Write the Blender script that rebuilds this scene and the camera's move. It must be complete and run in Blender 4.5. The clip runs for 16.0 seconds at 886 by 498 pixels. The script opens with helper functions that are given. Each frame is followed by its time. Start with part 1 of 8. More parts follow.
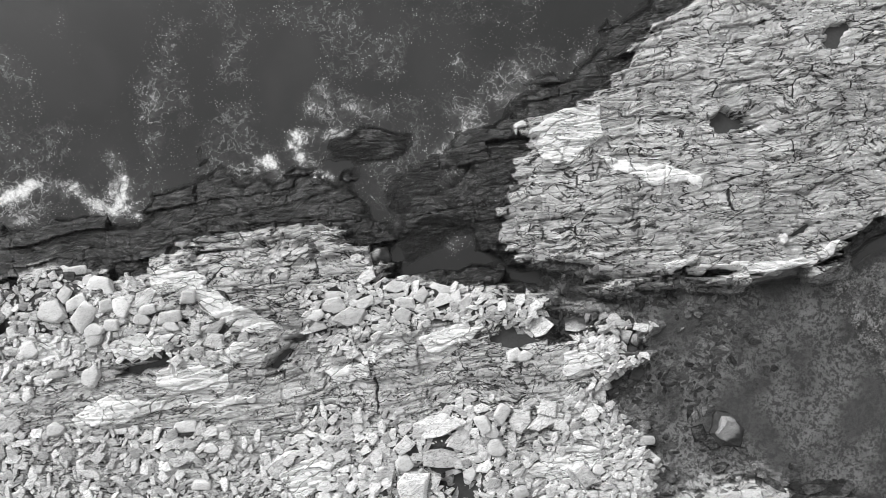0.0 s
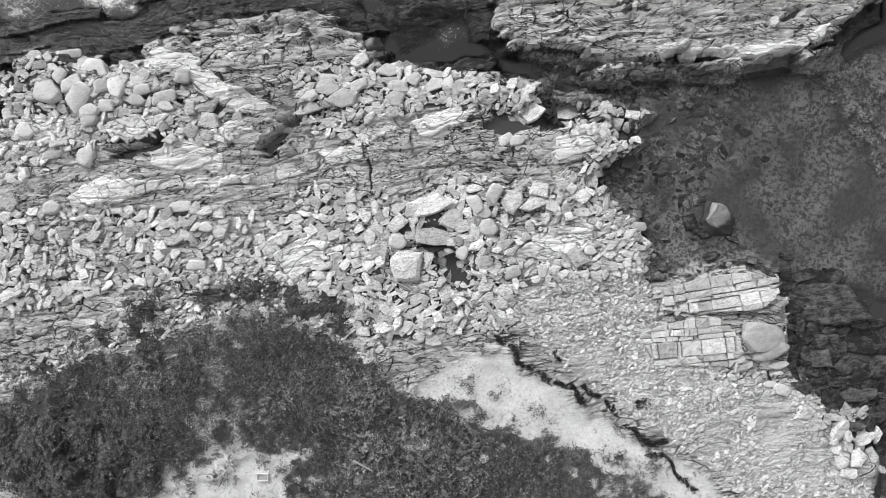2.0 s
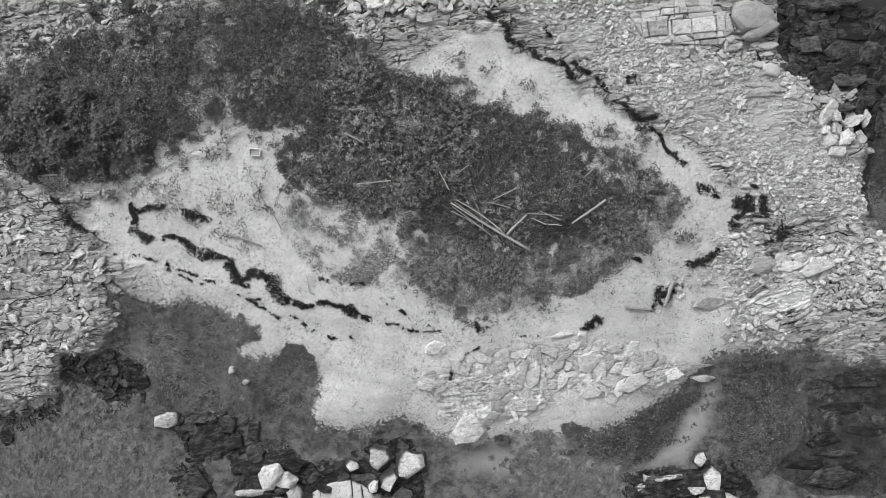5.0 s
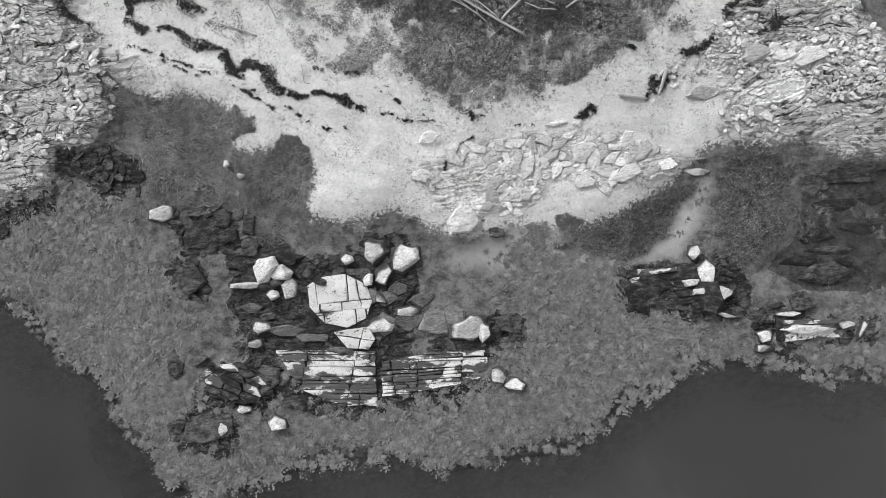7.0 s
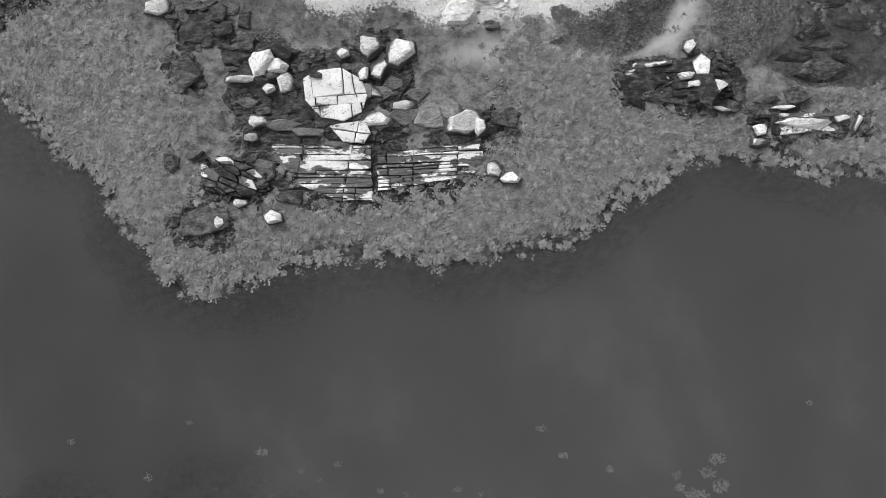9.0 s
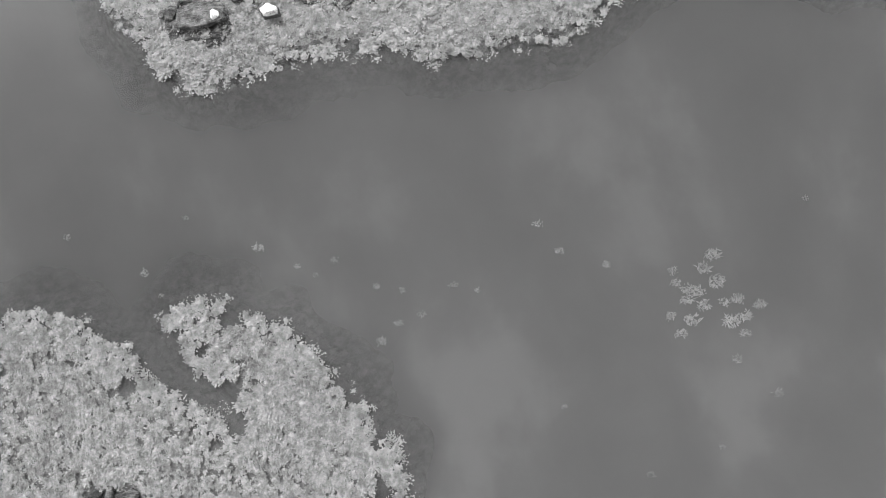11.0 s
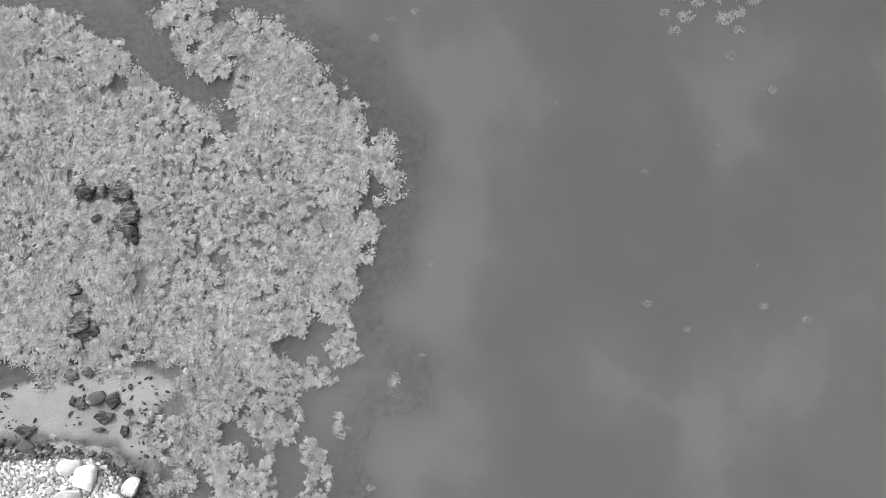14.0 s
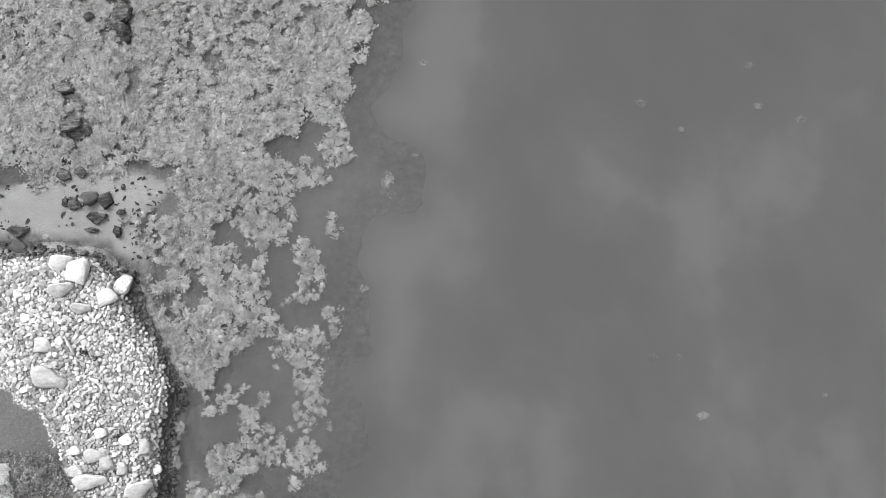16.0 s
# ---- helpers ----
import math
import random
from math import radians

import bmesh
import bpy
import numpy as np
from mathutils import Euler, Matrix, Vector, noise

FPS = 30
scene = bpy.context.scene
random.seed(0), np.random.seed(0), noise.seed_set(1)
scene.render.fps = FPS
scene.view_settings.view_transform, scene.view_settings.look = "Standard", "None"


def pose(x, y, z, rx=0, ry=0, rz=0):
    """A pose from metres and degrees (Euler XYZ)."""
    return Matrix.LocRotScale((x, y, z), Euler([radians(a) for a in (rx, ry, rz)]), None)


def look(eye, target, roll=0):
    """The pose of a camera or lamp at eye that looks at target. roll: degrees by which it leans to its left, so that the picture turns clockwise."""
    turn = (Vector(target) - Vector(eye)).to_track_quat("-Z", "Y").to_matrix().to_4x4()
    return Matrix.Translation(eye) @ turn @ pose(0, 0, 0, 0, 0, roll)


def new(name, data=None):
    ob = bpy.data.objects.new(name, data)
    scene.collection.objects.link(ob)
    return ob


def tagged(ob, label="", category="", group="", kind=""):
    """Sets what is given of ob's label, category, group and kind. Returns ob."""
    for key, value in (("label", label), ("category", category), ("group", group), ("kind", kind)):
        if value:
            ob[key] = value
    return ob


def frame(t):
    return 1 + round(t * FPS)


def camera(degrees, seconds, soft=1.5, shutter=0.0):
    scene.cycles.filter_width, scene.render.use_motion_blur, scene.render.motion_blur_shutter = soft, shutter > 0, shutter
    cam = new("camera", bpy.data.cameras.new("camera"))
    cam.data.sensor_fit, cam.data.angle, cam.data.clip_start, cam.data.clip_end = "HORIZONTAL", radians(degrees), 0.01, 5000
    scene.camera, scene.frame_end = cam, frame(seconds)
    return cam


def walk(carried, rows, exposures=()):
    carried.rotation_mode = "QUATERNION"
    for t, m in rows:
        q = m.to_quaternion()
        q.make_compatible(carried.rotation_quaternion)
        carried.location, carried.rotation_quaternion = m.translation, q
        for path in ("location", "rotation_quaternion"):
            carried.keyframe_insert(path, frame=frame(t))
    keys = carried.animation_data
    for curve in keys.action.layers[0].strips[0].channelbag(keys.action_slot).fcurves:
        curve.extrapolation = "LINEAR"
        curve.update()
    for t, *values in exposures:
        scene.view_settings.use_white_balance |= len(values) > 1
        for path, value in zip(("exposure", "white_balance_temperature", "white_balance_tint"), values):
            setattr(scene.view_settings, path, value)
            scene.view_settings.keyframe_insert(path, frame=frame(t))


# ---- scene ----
# ---- camera ----
cam = camera(72, 16.0, soft=0.4)
PATH = [
    (0, pose(-0.972, -0.734, 26.833, 1.40)),
    (0.5, pose(-0.893, -2.977, 26.833, 1.37)),
    (1, pose(-0.816, -5.221, 26.833, 1.23)),
    (1.5, pose(-0.739, -7.465, 26.832, 1.06)),
    (2, pose(-0.665, -9.708, 26.832, 0.86)),
    (2.5, pose(-0.596, -11.951, 26.832, 0.72)),
    (3, pose(-0.534, -14.193, 26.832, 0.57)),
    (3.5, pose(-0.473, -16.434, 26.832, 0.43)),
    (4, pose(-0.414, -18.673, 26.832, 0.29)),
    (4.2, pose(-0.389, -19.569, 26.832, 0.29)),
    (6.3, pose(-0.130, -28.965, 26.836, 0.32)),
    (6.5, pose(-0.107, -29.859, 26.836, 0.26)),
    (7, pose(-0.052, -32.090, 26.836, 0.23)),
    (7.5, pose(-0.001, -34.319, 26.837, 0.20)),
    (8, pose(0.048, -36.544, 26.836, 0.14)),
    (8.5, pose(0.096, -38.768, 26.836, 0.11)),
    (9, pose(0.143, -40.989, 26.836, 0.06)),
    (9.2, pose(0.161, -41.876, 26.836, 0.03)),
    (11.3, pose(0.341, -51.188, 26.838, -0.23)),
    (11.5, pose(0.359, -52.074, 26.838, -0.23)),
    (12, pose(0.404, -54.286, 26.838, -0.26)),
    (12.5, pose(0.454, -56.495, 26.838, -0.29)),
    (13, pose(0.511, -58.699, 26.838, -0.32)),
    (13.5, pose(0.574, -60.901, 26.838, -0.34)),
    (14, pose(0.641, -63.101, 26.838, -0.37)),
    (14.5, pose(0.711, -65.300, 26.838, -0.43)),
    (15, pose(0.784, -67.498, 26.838, -0.43)),
    (15.5, pose(0.857, -69.695, 26.838, -0.46)),
    (16, pose(0.931, -71.893, 26.838, -0.40)),
]
walk(cam, PATH, exposures=[(0, 0.65), (1, 0.61), (3, 0.53), (4, 0.34), (6.3, 0.45), (7.2, 0.6), (8.5, 0.78), (9.2, 0.8), (11.3, 1.88), (12.5, 1.88), (16, 1.66)])

# ---- sky and sun: a bright overcast day, filmed in black and white ----
world = bpy.data.worlds.new("overcast_sky")
scene.world = world
world.use_nodes = True
wn, wl = world.node_tree.nodes, world.node_tree.links
sky = wn.new("ShaderNodeTexSky")
sky.sky_type, sky.sun_disc = "NISHITA", False
sky.sun_elevation, sky.sun_rotation = radians(38), radians(-40)
sky.dust_density = 3.0
grey_sky = wn.new("ShaderNodeRGBToBW")
wl.new(sky.outputs[0], grey_sky.inputs[0])
wl.new(grey_sky.outputs[0], wn["Background"].inputs[0])
wn["Background"].inputs[1].default_value = 0.15
sun_data = bpy.data.lights.new("sun", "SUN")
sun_data.energy, sun_data.angle = 0.9, radians(25)
sun = new("sun", sun_data)
sun.matrix_world = look((-16, 19, 19.5), (0, 0, 0))

# ---- noise on arrays ----
def lattice(i, j, seed):
    h = (i * 374761393 + j * 668265263 + seed * 974634777) & 0x7FFFFFFF
    h = ((h ^ (h >> 13)) * 1274126177) & 0x7FFFFFFF
    h = ((h ^ (h >> 16)) * 2246822519) & 0x7FFFFFFF
    return ((h ^ (h >> 15)) & 0xFFFFF) / 1048575.0


def value_noise(x, y, seed=0):
    xi, yi = np.floor(x).astype(np.int64), np.floor(y).astype(np.int64)
    fx, fy = x - xi, y - yi
    fx, fy = fx * fx * (3 - 2 * fx), fy * fy * (3 - 2 * fy)
    a, b = lattice(xi, yi, seed), lattice(xi + 1, yi, seed)
    c, d = lattice(xi, yi + 1, seed), lattice(xi + 1, yi + 1, seed)
    return (a + (b - a) * fx) * (1 - fy) + (c + (d - c) * fx) * fy


def fbm(x, y, seed=0, octaves=4):
    total, amp, norm = 0.0, 1.0, 0.0
    for k in range(octaves):
        total = total + amp * value_noise(x * 2**k + 17.3 * k, y * 2**k - 9.1 * k, seed + k)
        norm += amp
        amp *= 0.5
    return total / norm - 0.5


def smooth(a, b, v):
    t = np.clip((v - a) / (b - a), 0, 1)
    return t * t * (3 - 2 * t)


def inside(poly, x, y, reach=3.0):
    """Signed distance in metres from an outline, positive inside, never below -reach."""
    p = np.array(poly, float)
    out = np.full(np.shape(x), -float(reach))
    near = (x > p[:, 0].min() - reach) & (x < p[:, 0].max() + reach) & (y > p[:, 1].min() - reach) & (y < p[:, 1].max() + reach)
    qx, qy = x[near], y[near]
    best = np.full(qx.shape, 1e9)
    odd = np.zeros(qx.shape, bool)
    for (ax, ay), (bx, by) in zip(p, np.roll(p, -1, 0)):
        ex, ey = bx - ax, by - ay
        k = np.clip(((qx - ax) * ex + (qy - ay) * ey) / (ex * ex + ey * ey + 1e-9), 0, 1)
        best = np.minimum(best, (qx - ax - k * ex) ** 2 + (qy - ay - k * ey) ** 2)
        if ay != by:
            odd ^= ((ay > qy) != (by > qy)) & (qx < ex * (qy - ay) / (ey if ey else 1e-9) + ax)
    dist = np.sqrt(best)
    out[near] = np.maximum(np.where(odd, dist, -dist), -reach)
    return out


def along(line, x, y, reach=3.0):
    """Distance in metres from a drawn line, at most reach."""
    p = np.array(line, float)
    out = np.full(np.shape(x), float(reach))
    near = (x > p[:, 0].min() - reach) & (x < p[:, 0].max() + reach) & (y > p[:, 1].min() - reach) & (y < p[:, 1].max() + reach)
    qx, qy = x[near], y[near]
    best = np.full(qx.shape, reach * reach)
    for (ax, ay), (bx, by) in zip(p[:-1], p[1:]):
        ex, ey = bx - ax, by - ay
        k = np.clip(((qx - ax) * ex + (qy - ay) * ey) / (ex * ex + ey * ey + 1e-9), 0, 1)
        best = np.minimum(best, (qx - ax - k * ex) ** 2 + (qy - ay - k * ey) ** 2)
    out[near] = np.sqrt(best)
    return out


# ---- plan of the shore, in metres ----
ISLAND = [(2.2, -0.6), (3.29, -0.75), (4.5, -0.99), (6.19, -1.4), (8.12, -1.5), (9.1, -1.09), (11.51, -1.23),
    (13.45, -1.13), (14.67, -0.7), (15.94, -0.07), (16.87, 0.71), (17.56, 1.58), (18.85, 2.6), (22.53, 4.55),
    (22.77, 15.67), (11.67, 12.19), (10.18, 10.5), (8.95, 9.76), (7.97, 9.02), (7.03, 8.04), (6.54, 7),
    (5.56, 6.27), (4.05, 6.02), (2.78, 4.99), (2.38, 3.82), (2.62, 2.9), (2.21, 1.75), (2.37, 0.66)]
ISLAND_SHELF = [(2.01, -0.8), (1.15, -0.06), (0.66, 1.3), (-0.82, 1.06), (-1.94, 1.3), (-1.32, 2.54), (0.66, 3.41),
    (-0.28, 4.16), (0.17, 4.91), (1.66, 4.91), (2.28, 6.03), (3.4, 6.78), (4.65, 7.53), (5.9, 8.78), (7.15, 10.04),
    (8.4, 10.79), (9.41, 11.68), (11.91, 11.93), (11.87, 8.41), (16.76, 3.41), (18.43, 2.67), (18.4, 0.93),
    (17.45, -0.06), (16.45, -0.8), (14.96, -1.41), (11.75, -1.83), (8.79, -1.83), (5.83, -1.66), (3.86, -1.17)]
NARROWS = [(-3.32, 3.44), (-0.57, 4.7), (0.92, 3.69), (0.67, 1.32), (-0.82, 0.2), (-2.56, -1.05), (-3.06, 0.2),
    (-4.06, 1.69)]
AWASH = [(-6.55, 3.56), (-5.93, 4.81), (-4.57, 5.56), (-2.57, 5.24), (-2.02, 4.69), (-3.06, 3.69), (-4.56, 3.19)]
LAND = [(-24.05, 0.81), (-20.34, 0.88), (-18.86, 0.64), (-17.63, 0.93), (-15.9, 0.88), (-14.17, 1.3), (-13.56, 1.8), (-13.2, 2.67), (-12.09, 3.41), (-10.86, 4.21), (-9.74, 3.21), (-8, 2.79), (-6.15, 2.96), (-4.54, 2.54), (-3.79, 1.43), (-3, 0.19), (-3.24, -1.04), (-2.55, -1.66), (-0.58, -1.54), (0.16, -0.8), (1.89, -0.67), (2.18, -1.41), (3.49, -2.4), (4.35, -2.89), (6.19, -2.77), (7.42, -3.14), (8.4, -3.5), (7.29, -4.97), (6.74, -6.2), (7.39, -7.9), (8.43, -8.63), (8.67, -10.09), (8.77, -10.52), (10.49, -10.3), (12.83, -9.95), (14.3, -10.79), (16.4, -10.84), (17.61, -11.87), (17.6, -12.97), (18.54, -12.6)]
LAND += [(23.27, -11.87), (24.4, -38.05), (19.62, -37.85), (17.93, -37.6), (17.19, -38.05), (16.44, -37.68), (14.95, -37.18), (12.71, -37), (10.6, -36.75), (10.22, -37.68), (8.98, -38.45), (7.73, -39.04), (6.49, -40.29), (5.5, -40.78), (3.75, -40.96), (2.01, -41.28), (0.02, -41.65), (-1.47, -41.23), (-4.45, -41.28), (-6.44, -41.83), (-8.93, -42.52), (-10.42, -43.07), (-12.04, -42.28), (-12.66, -41.03), (-14.33, -39.79), (-14.9, -37.68), (-16.89, -36.85), (-17.39, -36.31), (-18.38, -35.06), (-19.38, -34.32), (-23.11, -32.82)]
UPLAND = [(-23.73, -2.01), (-20.08, -1.87), (-18.62, -1.53), (-17.65, -1.24), (-15.7, -1.58), (-13.51, -1.09), (-13.14, -0.92), (-12.05, -0.19), (-10.35, 0.23), (-8.64, 0.55), (-6.93, 0.72), (-5.71, 0.86), (-4.85, 0.06), (-4.12, -0.55), (-3.27, -0.19), (-2.97, -0.8), (-4.24, -1.53), (-3.51, -1.77), (-2.04, -1.77), (0.15, -2.26), (1.86, -1.72), (3.36, -2.31), (3.07, -3.23), (4.53, -3.71), (6.23, -3.42), (7.98, -3.42), (6.71, -5.05), (5.78, -6.13), (5.77, -7.58), (7.89, -8.78), (8.17, -10.46), (8.14, -10.88), (9.35, -10.5), (12.51, -10.16), (13.83, -10.88), (13.98, -12.77), (14.21, -14.45), (15.41, -15.42), (18.19, -16.62), (16.5, -17.68)]
UPLAND += [(18.09, -18.41), (17.71, -20.6), (18.62, -22.55), (22.32, -24), (22.78, -27.52), (19.07, -27.64), (17.78, -27.94), (16.31, -27.4), (15.82, -27.03), (14.24, -27.28), (11.31, -27.45), (10.33, -28.43), (8.86, -29.4), (7.4, -30.38), (5.2, -31.11), (2.76, -30.82), (1.05, -31.43), (-0.66, -30.87), (-2.12, -30.13), (-3.59, -30.57), (-5.74, -30.57), (-5.54, -28.62), (-7.01, -27.64), (-8.96, -27.4), (-9.45, -25.69), (-11.16, -25.2), (-13.12, -25.2), (-14.83, -24.47), (-14.34, -26.18), (-15.31, -27.4), (-16.78, -27.64), (-16.89, -29.4), (-18.24, -29.89), (-19.21, -30.13), (-22.87, -30.57)]
SAND_RING = [(-1.96, -15.07), (-0.09, -13.94), (1.83, -13.63), (3.02, -14.59), (4.7, -15.74), (6.85, -17.22), (9, -17.89),
    (10.2, -18.9), (11.15, -20.09), (12.7, -21), (11.86, -22.55), (10.94, -23.91), (8.79, -24.58), (7.36, -25.58),
    (6.64, -26.72), (7.1, -26.09), (8.19, -25.78), (9.65, -26.75), (10.01, -28.16), (8.79, -29.17), (7.34, -30.14),
    (5.16, -31.06), (2.74, -30.77), (1.28, -30.58), (-0.66, -30.58), (-2.11, -30.14), (-4.29, -30.39),
    (-5.38, -28.52), (-6.96, -27.43), (-9.14, -27.19), (-8.9, -26.09), (-6.96, -26.34), (-8.66, -25.25),
    (-11.81, -24.88), (-14.11, -23.55), (-14.97, -22.09), (-15.86, -22.19), (-16.06, -21.24), (-13.24, -20.33),
    (-11.33, -19.13), (-9.66, -18.61), (-9.18, -17.77), (-4.87, -19.09), (-2.48, -17.17)]
OUTCROP = [(-1.27, -28.63), (0.32, -27.66), (1.77, -27.29), (5.18, -26.93), (7.61, -27.17), (10.29, -28.14),
    (8.83, -29.24), (6.64, -29.41), (4.69, -28.87), (3.96, -30.09), (1.77, -30.58), (1.04, -31.35), (0.07, -31.06),
    (-0.41, -29.73)]
BUSH = [(-21.95, -15.51), (-19.1, -15.32), (-17.68, -15.03), (-16.02, -14.13), (-13.88, -13.41), (-12.93, -12.94), (-11.27, -12.89), (-10.08, -12.22), (-8.89, -11.98), (-7.23, -11.75), (-5.8, -12.65), (-4.37, -13.37), (-3.42, -14.32), (-2.71, -15.08), (-1.76, -15.74), (-0.33, -15.55), (1.05, -16.03), (1.57, -16.93), (3.71, -17.17), (4.66, -17.64), (6.08, -18), (7.03, -18.47), (8.21, -19.3), (9.4, -20.3), (9.58, -21.44), (9.15, -22.38), (7.73, -23.14), (6.07, -23.61), (4.65, -24.09), (3.7, -24.56), (2.28, -25.03), (1.33, -25.58), (-0.33, -25.22), (-1.28, -24.28), (-1.87, -23.33), (-2.7, -22.38), (-4.36, -21.91), (-6.26, -20.96), (-7.21, -20.49), (-7.45, -19.07)]
BUSH += [(-7.45, -18.12), (-9.12, -17.69), (-10.3, -18.12), (-11.96, -19.11), (-13.38, -20.06), (-15.99, -20.25), (-17.65, -20.06), (-19.08, -19.59), (-21.93, -19.3)]
TALL_BUSH = [(-21.87, -15.75), (-19.03, -15.51), (-17.61, -15.27), (-15.72, -15.27), (-13.58, -15.75), (-12.16, -16.93),
    (-12.15, -18.58), (-13.57, -19.76), (-16.17, -20), (-19.01, -19.41), (-21.85, -19.06)]
PATCHY = [(-21.64, -15.02), (-17.82, -14.06), (-15.67, -12.86), (-14.23, -11.42), (-12.08, -10.34), (-9.2, -10.46),
    (-6.8, -10.22), (-3.92, -11.66), (-2.49, -13.82), (-3.92, -13.82), (-5.84, -12.86), (-7.76, -12.02),
    (-10.16, -12.5), (-13.51, -13.34), (-16.38, -14.42), (-19.25, -15.26)]
LOW_GRASS = [(-7.26, -20.52), (-5.83, -20.76), (-3.92, -21), (-2.48, -22.19), (-1.52, -23.86), (-2, -24.81),
    (-3.91, -24.81), (-5.82, -24.1), (-6.9, -23.38), (-7.14, -21.95)]
MEADOW = [(-14.76, -24.56), (-13.41, -24.93), (-11.21, -25.23), (-9.49, -25.72), (-8.39, -26.6), (-9.05, -27.39),
    (-8.51, -27.68), (-7.04, -27.58), (-5.56, -28.24), (-5.76, -30.08), (-6.3, -31.6), (-7.52, -31.6),
    (-8.99, -31.11), (-9.97, -30.13), (-12.86, -30.13), (-13.16, -28.42), (-13.41, -27.39), (-14.27, -26.16)]
SPIT_GRASS = [(5.24, -31.11), (7.45, -30.52), (9.91, -29.22), (10.95, -29.29), (9.79, -30.82), (8.8, -32.24), (7.94, -32.49),
    (6.22, -32.09)]
EAST_GRASS = [(12.25, -27.74), (13.85, -27.62), (15.38, -28.36), (15.12, -30.82), (13.89, -32.54), (12.61, -32.83),
    (11.83, -31.31)]
WEED_SOUTH = [(-19.38, -34.32), (-18.38, -35.06), (-17.39, -36.31), (-16.89, -36.85), (-14.9, -37.68), (-14.33, -39.79), (-12.66, -41.03), (-12.04, -42.28), (-10.42, -43.07), (-8.93, -42.52), (-6.44, -41.83), (-4.45, -41.28), (-1.47, -41.23), (0.02, -41.65), (2.01, -41.28), (3.75, -40.96), (5.5, -40.78), (6.49, -40.29), (7.73, -39.04), (8.98, -38.45), (10.22, -37.68), (10.6, -36.75), (12.71, -37), (14.95, -37.18), (16.44, -37.68), (17.19, -38.05), (17.93, -37.6), (21.41, -37.85), (21.42, -33.57), (16.69, -34.19), (16.19, -35.69), (12.96, -35.76), (10.47, -34.69), (8.23, -34.44), (7.74, -33.07), (5.5, -31.83), (3.76, -31.58), (2.89, -32.57), (2.76, -34.07), (3.88, -35.31)]
WEED_SOUTH += [(3.76, -36.31), (2.14, -37.3), (1.52, -38.3), (-1.96, -38.84), (-5.45, -39.09), (-6.94, -37.68), (-6.94, -39.04), (-8.43, -39.29), (-8.93, -40.78), (-11.41, -40.54), (-11.91, -39.54), (-10.55, -38.79), (-10.67, -37.3), (-11.91, -37.8), (-12.16, -37.05), (-11.17, -36.31), (-11.67, -34.57), (-12.29, -33.07), (-13.41, -31.83), (-14.03, -30.58), (-15.65, -29.84), (-17.89, -29.59), (-20.38, -30.58), (-20.37, -33.82)]
WEED_COVE = [(-20.53, -53.87), (-19.03, -53.37), (-18.29, -52.88), (-17.04, -52.38), (-15.8, -52.88), (-14.81, -53.87), (-13.32, -54.62), (-13.07, -55.61), (-11.58, -56.36), (-10.59, -56.98), (-9.3, -57.85), (-8.72, -57.35), (-9.59, -56.36), (-10.34, -55.61), (-11.28, -54.12), (-11.82, -53.12), (-10.58, -52.13), (-9.09, -52.38), (-8.34, -53.12), (-6.61, -53.37), (-5.12, -55.11), (-3.62, -55.98), (-3.08, -56.85), (-3.13, -58.1), (-1.84, -58.59), (-1.39, -60.59), (-2.38, -61.58), (-2.09, -63.08), (-2.44, -64.58), (-3.63, -65.57), (-4.13, -67.07), (-3.64, -65.85), (-5.13, -66.47), (-5.83, -67.58), (-6.62, -68.58), (-6.88, -70.81), (-8.12, -71.06), (-8.87, -72.3), (-9, -74.05), (-7.63, -75.04)]
WEED_COVE += [(-7.51, -76.04), (-8.88, -76.54), (-8.14, -77.54), (-8.89, -79.03), (-10.13, -79.53), (-10.39, -80.78), (-8.64, -81.53), (-6.9, -82.03), (-6.4, -83.08), (-6.41, -85.03), (-11.15, -85.03), (-11.14, -81.03), (-10.83, -78.53), (-11.12, -76.54), (-12.06, -74.05), (-12.8, -72.06), (-12.59, -70.32), (-12.96, -68.58), (-17.06, -68.58), (-18.55, -68.33), (-20.04, -68.58)]
CLUMPS = [(-3.64, -65.85), (-2.89, -67.09), (-1.16, -69.07), (-1.16, -69.69), (-2.65, -69.82), (-3.4, -71.06),
    (-3.89, -72.55), (-3.65, -74.05), (-3.53, -75.54), (-4.4, -76.54), (-4.4, -78.28), (-3.9, -79.03),
    (-3.66, -81.03), (-4.65, -82.03), (-6.15, -83.08), (-6.16, -85.03), (-10.4, -85.03), (-10.39, -80.78),
    (-11.12, -76.29), (-8.87, -71.06), (-6.62, -68.33), (-5.13, -66.47)]
SPIT = [(-20.24, -71.81), (-18.28, -72.35), (-17.3, -72.25), (-15.83, -72.25), (-14.11, -72.49), (-12.94, -73.28),
    (-12.16, -75), (-11.24, -76.47), (-10.75, -77.94), (-10.95, -79.66), (-11.2, -80.89), (-11.45, -82.91),
    (-11.58, -84.84), (-20.31, -84.84)]
SPIT_TURF = [(-19.87, -78.07), (-17.46, -77.83), (-16.26, -78.31), (-14.82, -79.28), (-15.19, -80.48), (-14.83, -81.45),
    (-14.59, -82.71), (-14.6, -84.59), (-19.91, -84.59)]
COVE_MUD = [(-17.56, -69.07), (-15.82, -68.58), (-14.32, -68.2), (-12.59, -68.83), (-11.1, -69.32), (-12.35, -70.56),
    (-12.23, -72.06), (-12.06, -74.05), (-13.23, -73.55), (-14.59, -72.8), (-18.07, -72.06), (-19.56, -71.56),
    (-19.55, -69.82)]
